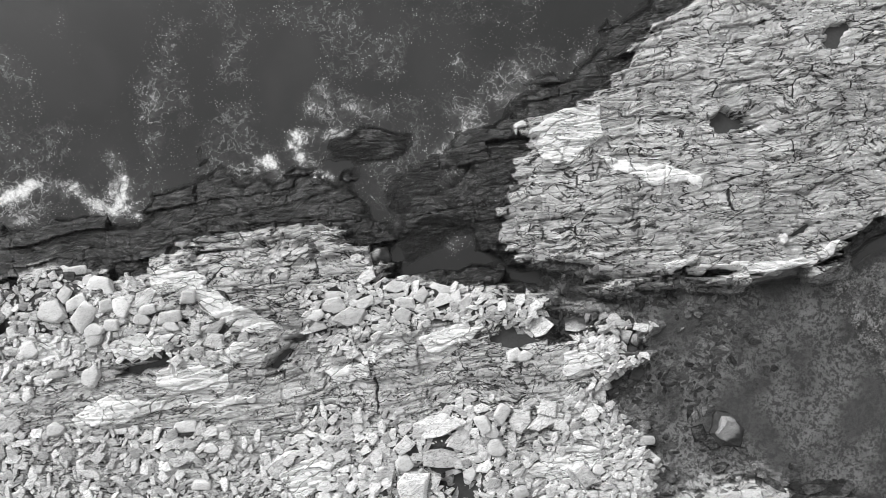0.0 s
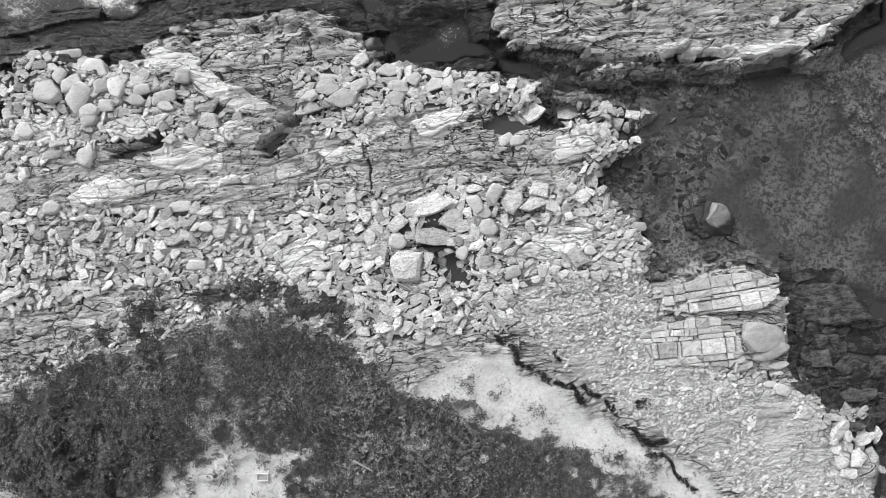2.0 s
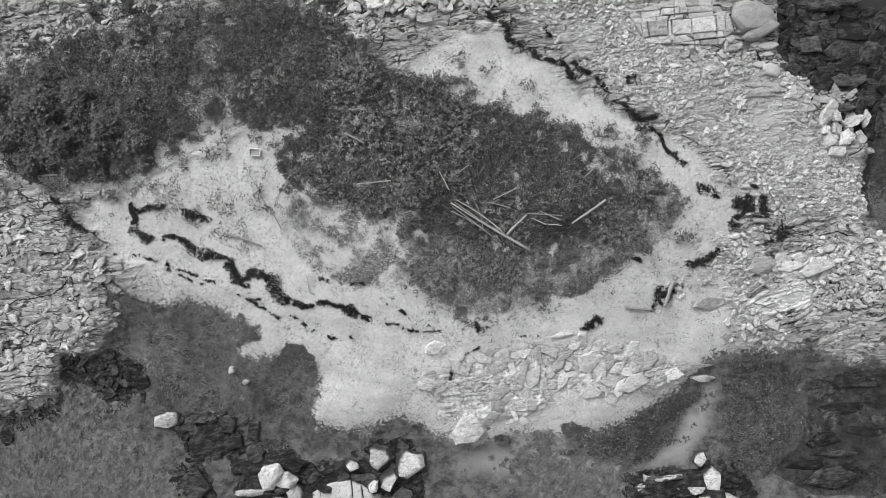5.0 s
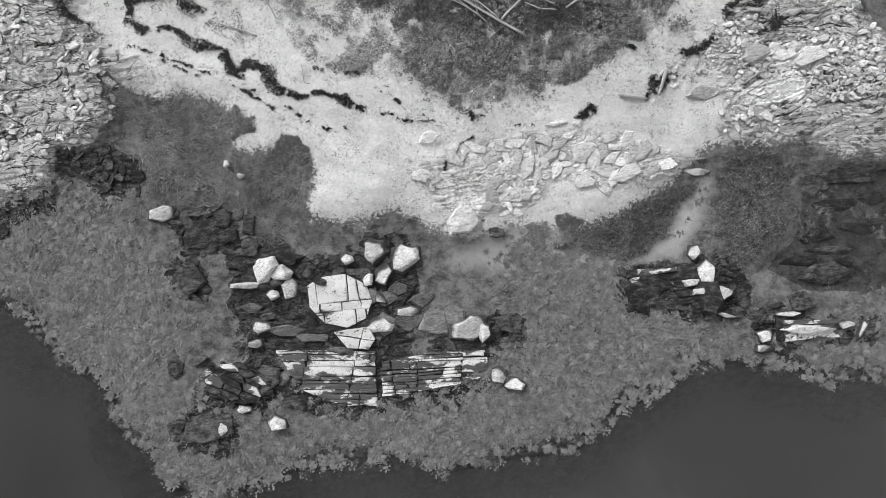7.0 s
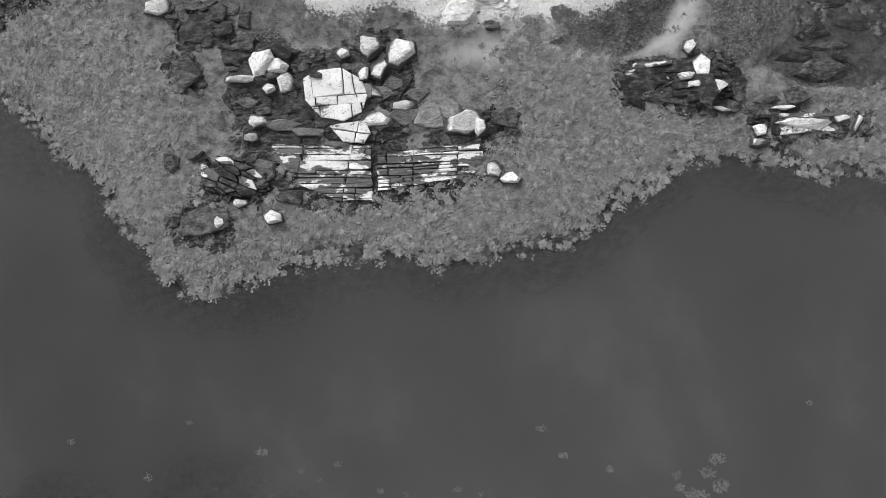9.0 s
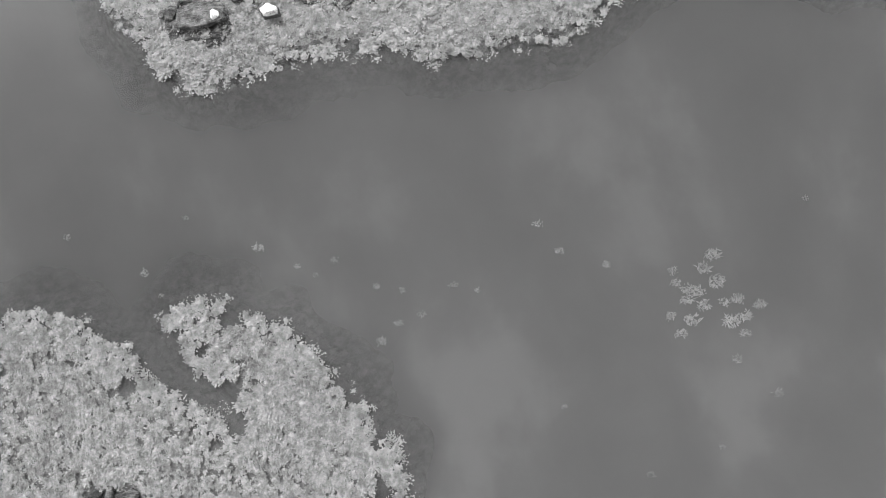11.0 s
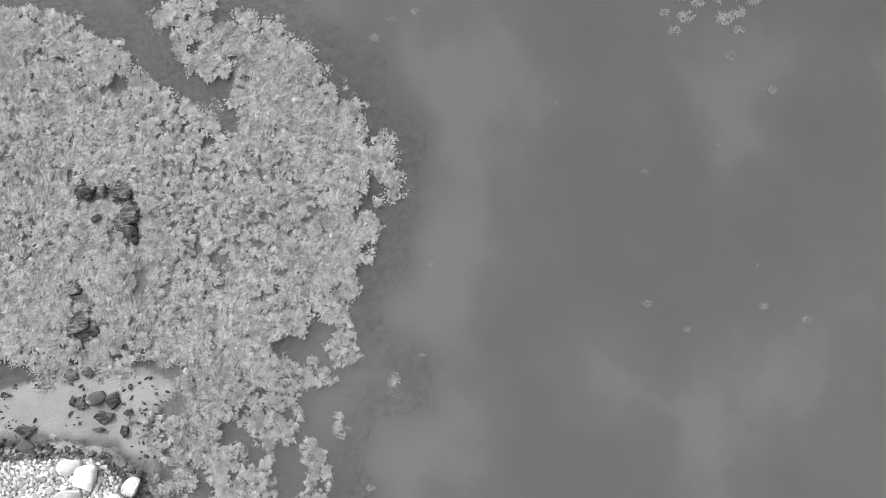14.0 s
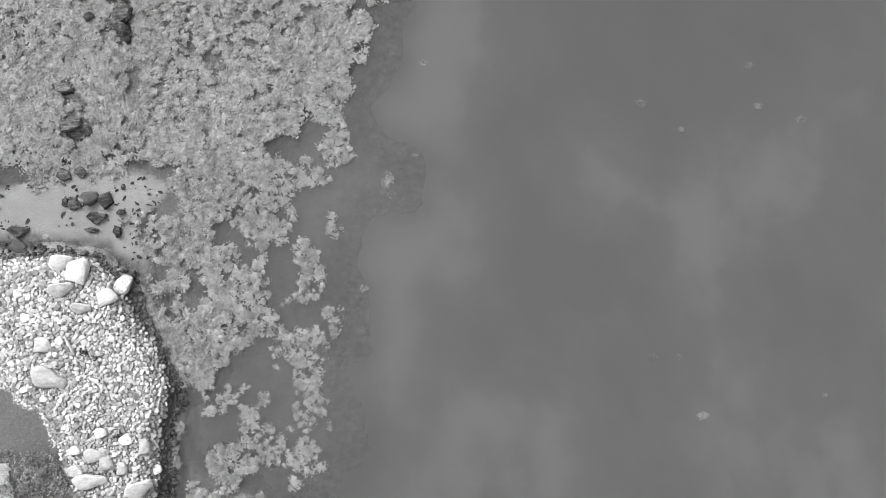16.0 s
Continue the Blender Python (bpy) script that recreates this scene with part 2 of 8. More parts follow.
BAY_FLAT = [(5.87, -4.02), (5.61, -6.48), (6.09, -8.45), (7.55, -10.65), (10.26, -10.89), (14.2, -10.89), (16.65, -11.38),
    (20.07, -12.84), (20.34, 0.94), (18.53, 0.4), (16.32, -0.7), (11.84, -1.3), (8.12, -1.4), (2.9, -0.8),
    (3.4, -2.53), (6.37, -2.78)]
EAST_POOL = [(15.38, -28.32), (16.75, -28.2), (19.23, -28.2), (21.22, -28.07), (21.2, -34.04), (16.48, -34.04),
    (14.74, -33.55), (13.5, -33.05), (15.49, -30.81)]
HOLLOW = [(-14.2, -20.2), (-12.2, -19.7), (-10.2, -20.2), (-8.3, -20.9), (-7.9, -22.6), (-9.2, -23.2), (-11.4, -22.4), (-13.2, -22.0)]
SILT = [(0.3, -31.6), (2.3, -30.9), (5.8, -31.2), (8.6, -32.3), (10.6, -29.6), (11.6, -29.2), (11.2, -30.6), (10.2, -32.6), (5.6, -32.8), (2.5, -33.0), (0.5, -32.6)]
FLAT_ROCKS = [
    [(-9.4, -31.77), (-7.79, -31.4), (-6.06, -32.02), (-4.57, -32.14), (-3.58, -31.27), (-1.35, -31.4),
    (-0.85, -33.26), (-1.35, -36.23), (0.39, -35.86), (1.13, -34.74), (2.86, -34.74), (3.73, -35.73),
    (2.37, -36.72), (2.12, -38.21), (-0.61, -38.95), (-4.57, -39.5), (-7.04, -38.83), (-8.53, -39.2),
    (-10.51, -38.7), (-11.01, -37.71), (-9.77, -36.97), (-8.78, -36.72), (-9.52, -34.74)],
    [(-11.99, -39.69), (-10.76, -39.08), (-9.02, -39.2), (-8.77, -40.19), (-9.52, -40.93), (-11.25, -40.81)],
    [(-12.13, -32.64), (-11.01, -32.39), (-10.27, -33.5), (-10.52, -34.25), (-11.76, -34)],
    [(-12.01, -30.41), (-10.27, -30.16), (-9.03, -30.53), (-9.28, -32.02), (-11.26, -32.27)],
]
FLAT_ROCKS += [
    [(7.51, -32.55), (10.23, -32.42), (12.71, -32.3), (13.2, -34.28), (12.95, -35.02), (10.97, -35.02),
    (8.25, -34.77), (7.5, -33.78)],
    [(13.45, -34.65), (15.18, -34.03), (16.17, -34.77), (19.14, -35.02), (19.14, -36.01), (15.18, -36.26),
    (13.69, -36.75)],
    [(-16.78, -27.71), (-14.55, -27.47), (-13.56, -28.33), (-13.31, -29.57), (-14.79, -29.82), (-16.78, -28.83)],
    [(-19.5, -30.56), (-18.51, -29.82), (-17.03, -29.33), (-17.27, -30.32), (-19.5, -31.56)],
]
BLEACHED = [
    ([(-5.88, -33.39), (-3.99, -33.39), (-3.3, -34), (-3.1, -36.21), (-4.48, -36.26), (-5.02, -35.23),
    (-5.88, -34.98)], 0.08, 0.25),
    ([(-7.29, -36.41), (-4.04, -36.41), (-3.06, -36.7), (-0.6, -36.6), (1.61, -36.09), (1.91, -36.95),
    (1.56, -37.69), (-0.6, -38.05), (-3.55, -38.72), (-4.98, -38.72), (-6.62, -37.81)], 0.03, 0.5),
    ([(-9.94, -37.19), (-8.71, -36.95), (-8.22, -37.69), (-8.71, -38.42), (-9.94, -38.3)], 0.04, 0.6),
    ([(-8.6, -32.52), (-7.49, -32.4), (-7, -33.26), (-7.49, -33.75), (-8.72, -33.75)], 0.26, 0.6),
    ([(7.94, -32.91), (10.15, -32.83), (12.12, -34.01), (11.13, -34.75), (8.18, -34.26)], 0.04, 1.9),
    ([(14.7, -35.12), (17.03, -34.99), (17.15, -35.78), (14.82, -35.98)], 0.05, 0.5),
]
BAY_WEED = [(16.19, -1.54), (16.82, -1.05), (18.52, -0.8), (20.3, -1.05), (20.22, -5.01), (18.42, -5.99), (17.76, -4.51),
    (16.77, -4.02), (16.02, -4.51), (15.91, -3.52), (16.55, -2.66)]
HEATH = [(-2.4, -22.6), (-0.4, -22.2), (1.6, -22.9), (3.3, -23.3), (4.8, -22.6), (6.6, -22.7), (8.2, -21.6), (9.3, -20.0), (9.9, -20.8), (9.5, -22.4),
    (7.3, -23.8), (5.6, -24.8), (3.4, -25.6), (1.3, -26.0), (-0.6, -25.7), (-1.9, -24.0)]
GAPS = [(-10.27, -14.54, 1.44, 1.68), (-10.86, -16.93, 1.92, 2.87), (-9.43, -16.22, 0.96, 1.44),
    (-1.88, -17.53, 1.44, 0.53), (0.87, -16.46, 1.44, 1.2), (-0.09, -16.22, 1.44, 0.72), (7.7, -20.4, 0.8, 1.4),
    (6.61, -19.33, 1.44, 0.96), (-4.87, -21.48, 2.63, 1.44), (-2.72, -21.95, 2.15, 1.44),
    (-5.83, -19.09, 1.2, 0.72), (-3.92, -20.28, 1.44, 0.48), (-2.49, -13.82, 1.92, 1.44),
    (-16.59, -20.04, 1.92, 0.72), (3.74, -17.41, 1.44, 0.57), (-3.68, -19.09, 0.72, 0.48)]
RUBBLE_NORTH = [(-20.69, -7.44), (-16.57, -7.64), (-12.46, -7.68), (-7.61, -7.97), (-7.14, -6.59), (-2.77, -6.76),
    (0.86, -6.47), (4.5, -6.28), (6.19, -5.99), (6.55, -7.93), (8.11, -8.89), (7.14, -10.1), (2.79, -10.82),
    (1.82, -12.75), (-2.76, -13.23), (-4.21, -12.99), (-7.6, -11.11), (-10.01, -10.87), (-13.64, -10.87),
    (-20.62, -12.27)]
RUBBLE_MID = [(-6.97, -1.88), (-3.24, -1.28), (0.62, -2), (3.39, -2.36), (3.02, -3.92), (1.34, -3.2), (-1.55, -3.2),
    (-4.19, -4.88), (-6.72, -4.16)]
RUBBLE_EDGE = [(3.33, -3), (5.04, -3), (8.09, -3.36), (7.96, -4.46), (6.98, -5.43), (6.48, -6.88), (7.44, -8.09),
    (8.29, -8.81), (8.27, -10.5), (6.21, -10.5), (5.75, -7.37), (4.29, -6.4), (6.25, -4.94), (4.3, -3.73)]
RUBBLE_WEST = [(-20.75, -1.99), (-18.35, -1.52), (-17.16, -0.8), (-13.79, -1.28), (-13.07, -1.99), (-9.69, -3.43),
    (-9.92, -4.86), (-11.84, -4.86), (-14.95, -4.86), (-17.57, -5.81), (-18.99, -6.29), (-20.65, -7.24)]
SCREE_EAST = [(1.86, -11.36), (3.8, -10.63), (7.92, -10.39), (9.12, -13.55), (11.79, -14.88), (15.42, -15.73),
    (16.13, -17.67), (18.3, -20.08), (17.81, -22.02), (13.94, -21.29), (10.8, -18.75), (7.18, -16.21),
    (3.79, -13.79)]
SCREE_WEST = [(-20.06, -21.85), (-17.64, -22.09), (-15.94, -22.7), (-14.72, -24.03), (-14.11, -26.09), (-15.44, -27.43),
    (-16.89, -27.67), (-20.04, -28.64)]
SCREE_SOUTHEAST = [(10.26, -22.45), (13.17, -22.09), (17.29, -22.57), (18.94, -22.09), (18.93, -25.25), (15.83, -25.73),
    (14.13, -27.06), (11.22, -27.43), (10.37, -25.97), (8.8, -25.61)]
EAST_DARK = [(14.15, -10.32), (16.11, -10.2), (17.83, -11.43), (19.54, -12.41), (19.51, -17.68), (18.03, -18.41),
    (16.33, -17.19), (14.62, -16.21), (14.26, -13.51)]
SPIT_BEACH = [(-19.67, -72.3), (-15.77, -72.3), (-14.06, -72.54), (-12.96, -73.27), (-12.11, -74.98), (-11.19, -76.45),
    (-10.71, -77.92), (-10.91, -79.63), (-11.15, -80.86), (-11.41, -82.87), (-11.41, -84.79), (-14.6, -84.79),
    (-15.07, -81.6), (-15.31, -80.37), (-15.06, -79.39), (-16.4, -78.17), (-19.7, -77.92)]
SPIT_EDGE = [(-19.98, -71.56), (-16.02, -72.06), (-14.04, -72.43), (-12.68, -73.29), (-11.94, -75.03), (-11.08, -76.52),
    (-10.46, -78.26), (-10.71, -80), (-10.97, -83.04), (-10.98, -84.98), (-11.85, -84.98), (-11.59, -81),
    (-11.21, -78.51), (-11.82, -76.27), (-12.68, -75.03), (-13.55, -73.54), (-14.78, -72.8), (-19.99, -72.55)]
PLATES = [
    [(-13.22, -1.32), (-12.55, -0.99), (-11.55, -1.23), (-10.58, -1.99), (-9.86, -2.66), (-8.23, -3.09),
    (-7.7, -3.47), (-8.94, -3.56), (-9.85, -3.3), (-10.43, -2.66), (-11.35, -1.8), (-12.73, -1.8)],
    [(-14.84, -3.96), (-13.77, -3.55), (-12.28, -3.67), (-12.56, -4.19), (-13.94, -4.91), (-14.71, -4.62)],
    [(-9.98, -4.19), (-9.21, -4), (-8.2, -4.43), (-8.49, -4.77), (-9.45, -4.62)],
    [(-13.03, -5.13), (-11.56, -4.75), (-10.07, -5.32), (-10.21, -6.03), (-12.02, -6.03), (-12.86, -5.8)],
    [(-16.48, -7.17), (-14.87, -6.41), (-12.21, -6.27), (-12.73, -6.88), (-14.86, -7.36), (-16.29, -7.55)],
    [(-11.78, -6.39), (-8.81, -6.17), (-8.92, -6.55), (-10.59, -6.79), (-11.77, -6.79)],
]
PLATES += [
    [(-5.8, -5.24), (-4.18, -4.81), (-4.22, -5.48), (-5.56, -5.67)],
    [(-4.23, -4.43), (-3.22, -3.67), (-2.22, -3.77), (-2.94, -4.29), (-3.94, -4.91)],
    [(-1.91, -3.92), (-0.59, -3.32), (0.62, -3.44), (0.13, -3.97), (-1.55, -4.4)],
    [(4.41, -4.59), (5.66, -4.02), (6.67, -3.87), (6.53, -4.5), (5.42, -5.17), (4.46, -5.31)],
    [(2.83, 4.78), (3.99, 5.75), (5.72, 5.99), (5.76, 4.74), (4.51, 3.48), (3.21, 3.82)],
    [(5.52, 3.94), (6.83, 3.66), (8.51, 3.32), (9.98, 2.84), (9.84, 2.55), (7.78, 2.7), (6.11, 3.22)],
    [(8.18, -0.7), (11.43, -0.6), (14.31, -0.44), (15.86, 0.21), (15.56, -0.32), (13.58, -1.04), (9.02, -1.28)],
]
PLATES += [
    [(-7.65, -9.52), (-6.33, -8.88), (-5.26, -8.98), (-5.61, -9.69), (-7.04, -10.4)],
    [(-18.85, -4.4), (-18.14, -3.68), (-16.7, -3.92), (-16.93, -4.69), (-18.37, -4.88)],
    [(2.76, -9.4), (4.2, -8.45), (5.63, -8.69), (5.15, -9.4), (3.71, -9.88)],
    [(14.27, -24.06), (14.81, -23.45), (15.89, -23.53), (15.53, -24.11), (14.56, -24.42)],
    [(12.63, -25.51), (14.32, -24.66), (15.77, -24.78), (15.29, -25.39), (13.11, -25.8)],
    [(-1.26, -27.31), (-0.66, -26.99), (-0.22, -27.23), (-0.66, -27.55)],
]
POOLS = [
    ([(10.36, 5.17), (10.85, 5.58), (11.69, 5.51), (12.17, 5.22), (11.73, 4.83), (10.72, 4.78)], 0.95),
    ([(15.16, 8.86), (15.6, 9.3), (16.21, 9.4), (16.32, 9.06), (15.83, 8.57), (15.4, 8.47)], 0.9),
    ([(13.59, 0.4), (14.03, 0.83), (14.51, 0.98), (14.39, 0.64), (13.78, 0.28)], 0.8),
    ([(1.11, -3.99), (1.84, -3.27), (2.69, -3.41), (3.29, -3.95), (2.32, -4.31), (1.35, -4.23)], 0.42),
    ([(-14.93, -5.13), (-13.85, -5.01), (-12.7, -4.46), (-12.64, -4.89), (-13.56, -5.18), (-13.84, -5.42)], 0.6),
    ([(-8.54, -5.01), (-7.83, -4.22), (-6.86, -3.93), (-7.34, -4.53), (-8.06, -5.13)], 0.6),
]
POOLS += [
    ([(-0.95, -9.95), (-0.59, -9.42), (0.38, -9.59), (0.26, -10.71), (-0.59, -10.71)], 0.62),
    ([(-20.05, -3.47), (-19.57, -3.11), (-19.27, -3.71), (-19.75, -4.01), (-20.04, -3.96)], 0.45),
]

# ---- heights ----
STRIKE = radians(7)
X0, X1, Y0, Y1 = -21.6, 22.4, -86.0, 13.5


def strata(x, y, turn, thick, length, seed):
    """Stepped beds of rock: a height and how near a joint is (0 at a joint)."""
    u = x * np.cos(turn) + y * np.sin(turn)
    v = -x * np.sin(turn) + y * np.cos(turn)
    v = v + 2.2 * fbm(u * 0.13, v * 0.25, seed) + 0.6 * fbm(u * 0.55, v * 0.7, seed + 9)
    k = np.floor(v / thick).astype(np.int64)
    f = v / thick - k
    run = length * (0.6 + 0.9 * lattice(k, k * 0 + 3, seed))
    w = u / run + 7.0 * lattice(k, k * 0, seed + 1) + 0.25 * fbm(u * 0.9, v * 1.2, seed + 4)
    m = np.floor(w).astype(np.int64)
    g = w - m
    step = lattice(k, m, seed + 2)
    joint = np.minimum(np.minimum(f, 1 - f) * thick, np.minimum(g, 1 - g) * run)
    return (step - 0.5) + 0.5 * (f - 0.5) * (lattice(k, m, seed + 5) - 0.2), joint


def gappiness(x, y):
    """How open the shrubs stand: 0 closed, 1 bare ground."""
    fringe = smooth(1.7, 0.0, inside(BUSH, x, y, 2.0))
    fine = fbm(x * 2.1, y * 2.1, 103, 6)
    bare = smooth(-0.02, 0.3, -fine - 0.06 + 0.2 * fringe + 0.12 * fbm(x * 0.5, y * 0.5, 117, 3) - 0.12 * smooth(0.0, 0.8, inside(TALL_BUSH, x, y)))
    for cx, cy, w, d in GAPS:
        bare = np.maximum(bare, 0.7 * smooth(1.35, 0.35, np.hypot((x - cx) / (0.5 * w), (y - cy) / (0.5 * d)) + 1.5 * fbm(x * 1.4, y * 1.4, 113, 3) + 2.2 * fine))
    return bare


def terrain(x, y):
    """The height of the ground and what covers it."""
    wx = x + 0.5 * fbm(x * 0.9, y * 0.9, 41, 4)
    wy = y + 0.5 * fbm(x * 0.9, y * 0.9, 47, 4)
    ragged = 0.5 * fbm(x * 2.2, y * 2.2, 53, 3)
    broad = 1.5 * fbm(x * 0.75, y * 0.75, 59, 5)
    big, j1 = strata(x, y, STRIKE, 0.85, 2.9, 11)
    small, j2 = strata(x, y, STRIKE, 0.3, 1.3, 23)
    d_land, d_up = inside(LAND, wx, wy), inside(UPLAND, wx, wy, 6)
    d_isl, d_shelf = inside(ISLAND, wx, wy, 6), inside(ISLAND_SHELF, wx, wy)
    d_awash, d_spit, d_mud = np.maximum(inside(AWASH, wx, wy) - 0.2 + 2.2 * fbm(x * 0.7, y * 0.9, 65, 4), inside(NARROWS, wx, wy) - 0.25 + 1.6 * fbm(x * 0.7, y * 0.9, 63, 4)), inside(SPIT, wx, wy), inside(COVE_MUD, wx, wy)
    d_bay = inside(BAY_FLAT, wx, wy)
    north = smooth(-16.0, -8.0, y)
    d_up, d_isl = d_up + (0.9 * big + 0.5 * small) * north, d_isl + 0.9 * big + 0.5 * small
    d_land, d_shelf = d_land + (0.7 * big + 1.3 * fbm(x * 0.8, y * 1.1, 69, 4)) * north, d_shelf + 0.7 * big
    d_cove = inside(WEED_COVE, wx, wy)
    bed = -1.5 + 0.3 * fbm(x * 0.2, y * 0.2, 3)
    h = bed + 1.45 * smooth(-1.3, 0.2, d_land) + 0.2 * smooth(0.1, 1.2, d_land) + 0.2 * north * smooth(-0.6, 0.5, d_land)
    h = np.maximum(h, bed + 1.78 * smooth(-1.6, 0.4, d_shelf))
    h = np.maximum(h, bed + 1.45 * smooth(-1.5, 0.5, d_awash))
    h = np.maximum(h, -1.5 + (1.38 + 0.07 * smooth(15.0, 9.0, x)) * smooth(-1.6, 1.0, d_bay))
    h = np.maximum(h, -1.5 + 1.46 * smooth(-1.8, 1.3, d_cove))
    h = np.maximum(h, -1.5 + 1.14 * smooth(-1.5, 1.0, inside(CLUMPS, wx, wy)))
    h = np.maximum(h, -1.5 + 1.46 * smooth(-2.0, 0.2, d_mud))
    h = np.maximum(h, bed + 1.5 * smooth(-2.4, -0.3, d_spit))
    h = h + 0.75 * smooth(-0.25, 0.9, d_spit) + 0.4 * smooth(0.6, 4.0, d_spit)
    soft = smooth(-21.0, -25.0, y) * smooth(-15.0, -12.0, x)
    up = smooth(-0.5 - 0.9 * soft, 0.45 + 0.7 * soft, d_up)
    h = h + 0.5 * up + 0.3 * smooth(0.8, 6.0, d_up)
    dome = np.exp(-(((x - 5.5) / 7) ** 2 + ((y + 21.5) / 5) ** 2))
    h = h + up * 0.3 * dome
    h = h + 0.5 * np.clip(-0.3 + 3.8 * fbm(x * 0.8, y * 1.5, 85, 4), -0.8, 1.0) * np.exp(-(((x + 8.2) / 3.6) ** 2 + ((y - 0.15) / 0.9) ** 2))
    h = h + up * 0.45 * np.exp(-(((x + 12) / 7) ** 2 + ((y + 2.2) / 2.6) ** 2))
    bleach = np.zeros_like(x)
    worn = np.ones_like(x)
    for outline, rise, rough in BLEACHED:
        lift = smooth(-0.2, 0.15, inside(outline, x + 0.6 * (wx - x), y + 0.6 * (wy - y), 1.0))
        h = h + rise * lift
        bleach = np.maximum(bleach, 0.3 * lift)
        worn = worn * (1 - lift) + rough * lift
    isl = smooth(-0.5, 0.1, d_isl)
    h = np.maximum(h, bed + 1.65 * isl)
    h = h + 0.72 * isl + 0.4 * smooth(0.5, 5.0, d_isl)

    sand = smooth(-0.25, 0.3, inside(SAND_RING, wx, wy) + ragged + 0.5 * broad)
    rocky_patch = smooth(-0.2, 0.3, inside(OUTCROP, wx, wy) + ragged)
    sand = sand * (1 - 0.55 * rocky_patch)
    bush = smooth(-0.3, 0.3, np.maximum(inside(BUSH, wx, wy), inside(HEATH, wx, wy)) + ragged) * (1 - 0.65 * gappiness(x, y))
    d_flat = np.maximum.reduce([inside(p, wx, wy) for p in FLAT_ROCKS])
    sand = np.maximum(sand, smooth(-0.6, 0.0, inside(BUSH, wx, wy)) * smooth(-16.8, -18.2, y))
    patchy = smooth(-0.2, 0.5, inside(PATCHY, wx, wy)) * smooth(-0.09, 0.13, fbm(x * 1.6, y * 1.6, 61, 5))
    meadow = np.maximum.reduce([smooth(-0.2, 0.25, inside(p, wx, wy) + ragged + 1.8 * broad) for p in (MEADOW, SPIT_GRASS, EAST_GRASS)] + [smooth(-0.2, 0.25, inside(SPIT_TURF, wx, wy) + ragged)])
    meadow = meadow * (0.3 + 0.7 * smooth(-0.16, 0.02, fbm(x * 0.6, y * 0.6, 171, 5)))
    meadow = np.maximum(meadow, 0.6 * smooth(-0.1, 0.3, inside(LOW_GRASS, wx, wy)) * smooth(-0.05, 0.12, fbm(x * 0.9, y * 0.9, 67, 4)))
    soil = np.clip(np.maximum(np.maximum(bush, patchy), meadow), 0, 1)
    sand = np.maximum(sand, soft * smooth(-1.0, -0.1, d_up + 0.8 * ragged + 1.5 * broad) * (1 - 0.55 * rocky_patch) * smooth(13.5, 11.5, x))
    sand = np.maximum(sand, 0.48 * smooth(-0.3, 0.6, inside(SCREE_EAST, wx, wy)))
    spit = smooth(-0.2, 0.3, d_spit) * (1 - meadow)
    rock = np.clip(np.maximum(up, isl) * (1 - sand) * (1 - bush) * (1 - meadow) * (1 - spit), 0, 1)
    shelf = np.clip(np.maximum.reduce([smooth(-0.6, 0.3, d_shelf), smooth(-0.4, 0.3, d_awash),
                                       0.9 * smooth(-0.3, 0.3, d_flat + ragged + broad), smooth(-0.3, 0.3, d_land) * smooth(-6.5, -5.0, y)]) * (1 - up) * (1 - isl), 0, 1)
    mud = np.clip(smooth(-1.6, -0.8, d_land) * (1 - up) * (1 - shelf) * smooth(-18.0, -24.0, y), 0, 1)
    mud = np.maximum(mud, 0.95 * smooth(-0.6, 0.3, d_bay) * (1 - up) * (1 - isl))
    mud = np.maximum(mud, smooth(-1.6, -0.8, d_cove) * (1 - smooth(-0.3, 0.3, d_spit)))
    mat = np.maximum(0.52 * smooth(0.0, 0.5, inside(WEED_SOUTH, wx, wy)), smooth(-0.1, 0.5, d_cove)) * (1 - shelf)
    bay = smooth(-0.6, 0.3, d_bay) * (1 - up) * (1 - isl)
    mud = np.maximum.reduce([mud, smooth(0.0, -0.25, h) * smooth(-30.0, -36.0, y), smooth(-41.0, -43.5, y) * (1 - smooth(-0.3, 0.3, d_spit))])
    cove_floor = smooth(-0.6, 0.3, d_mud) * (1 - smooth(-1.1, -0.5, d_spit))
    mud, bay, mat = np.maximum(mud, cove_floor), np.maximum(bay, 0.5 * cove_floor), mat * (1 - cove_floor)
    # on the ground this is pale silt alone
    silt_sheen = np.maximum(0.62 * smooth(-1.0, 1.0, inside(CLUMPS, wx, wy)) * (1 - smooth(-0.6, 0.0, d_spit)), cove_floor)
    silt_sheen = np.maximum(silt_sheen, 0.8 * smooth(-0.5, 0.6, inside(SILT, wx, wy) + 0.5 * broad) * mud * (1 - meadow))

    relief = 0.13 * big + 0.09 * small - 0.07 * (1 - smooth(0.0, 0.06, j1)) - 0.03 * (1 - smooth(0.0, 0.05, j2))
    relief = relief + 0.03 * fbm(x * 2.6, y * 3.4, 75, 4)
    relief = relief + 0.25 * fbm(x * 0.5, y * 0.5, 71)
    relief = relief * worn - 0.14 * bleach * worn * fbm(x * 0.5, y * 2.4, 79, 4)
    solid = np.clip(bleach + rock * (1 - 0.4 * rocky_patch) + 0.8 * shelf + 0.3 * rocky_patch, 0, 1)
    h = h + solid * relief
    crevice = solid * np.maximum(1 - smooth(0.0, 0.1, j1), 0.75 * (1 - smooth(0.0, 0.07, j2))) * smooth(-0.25, 0.05, fbm(x * 0.5, y * 0.5, 73, 3))
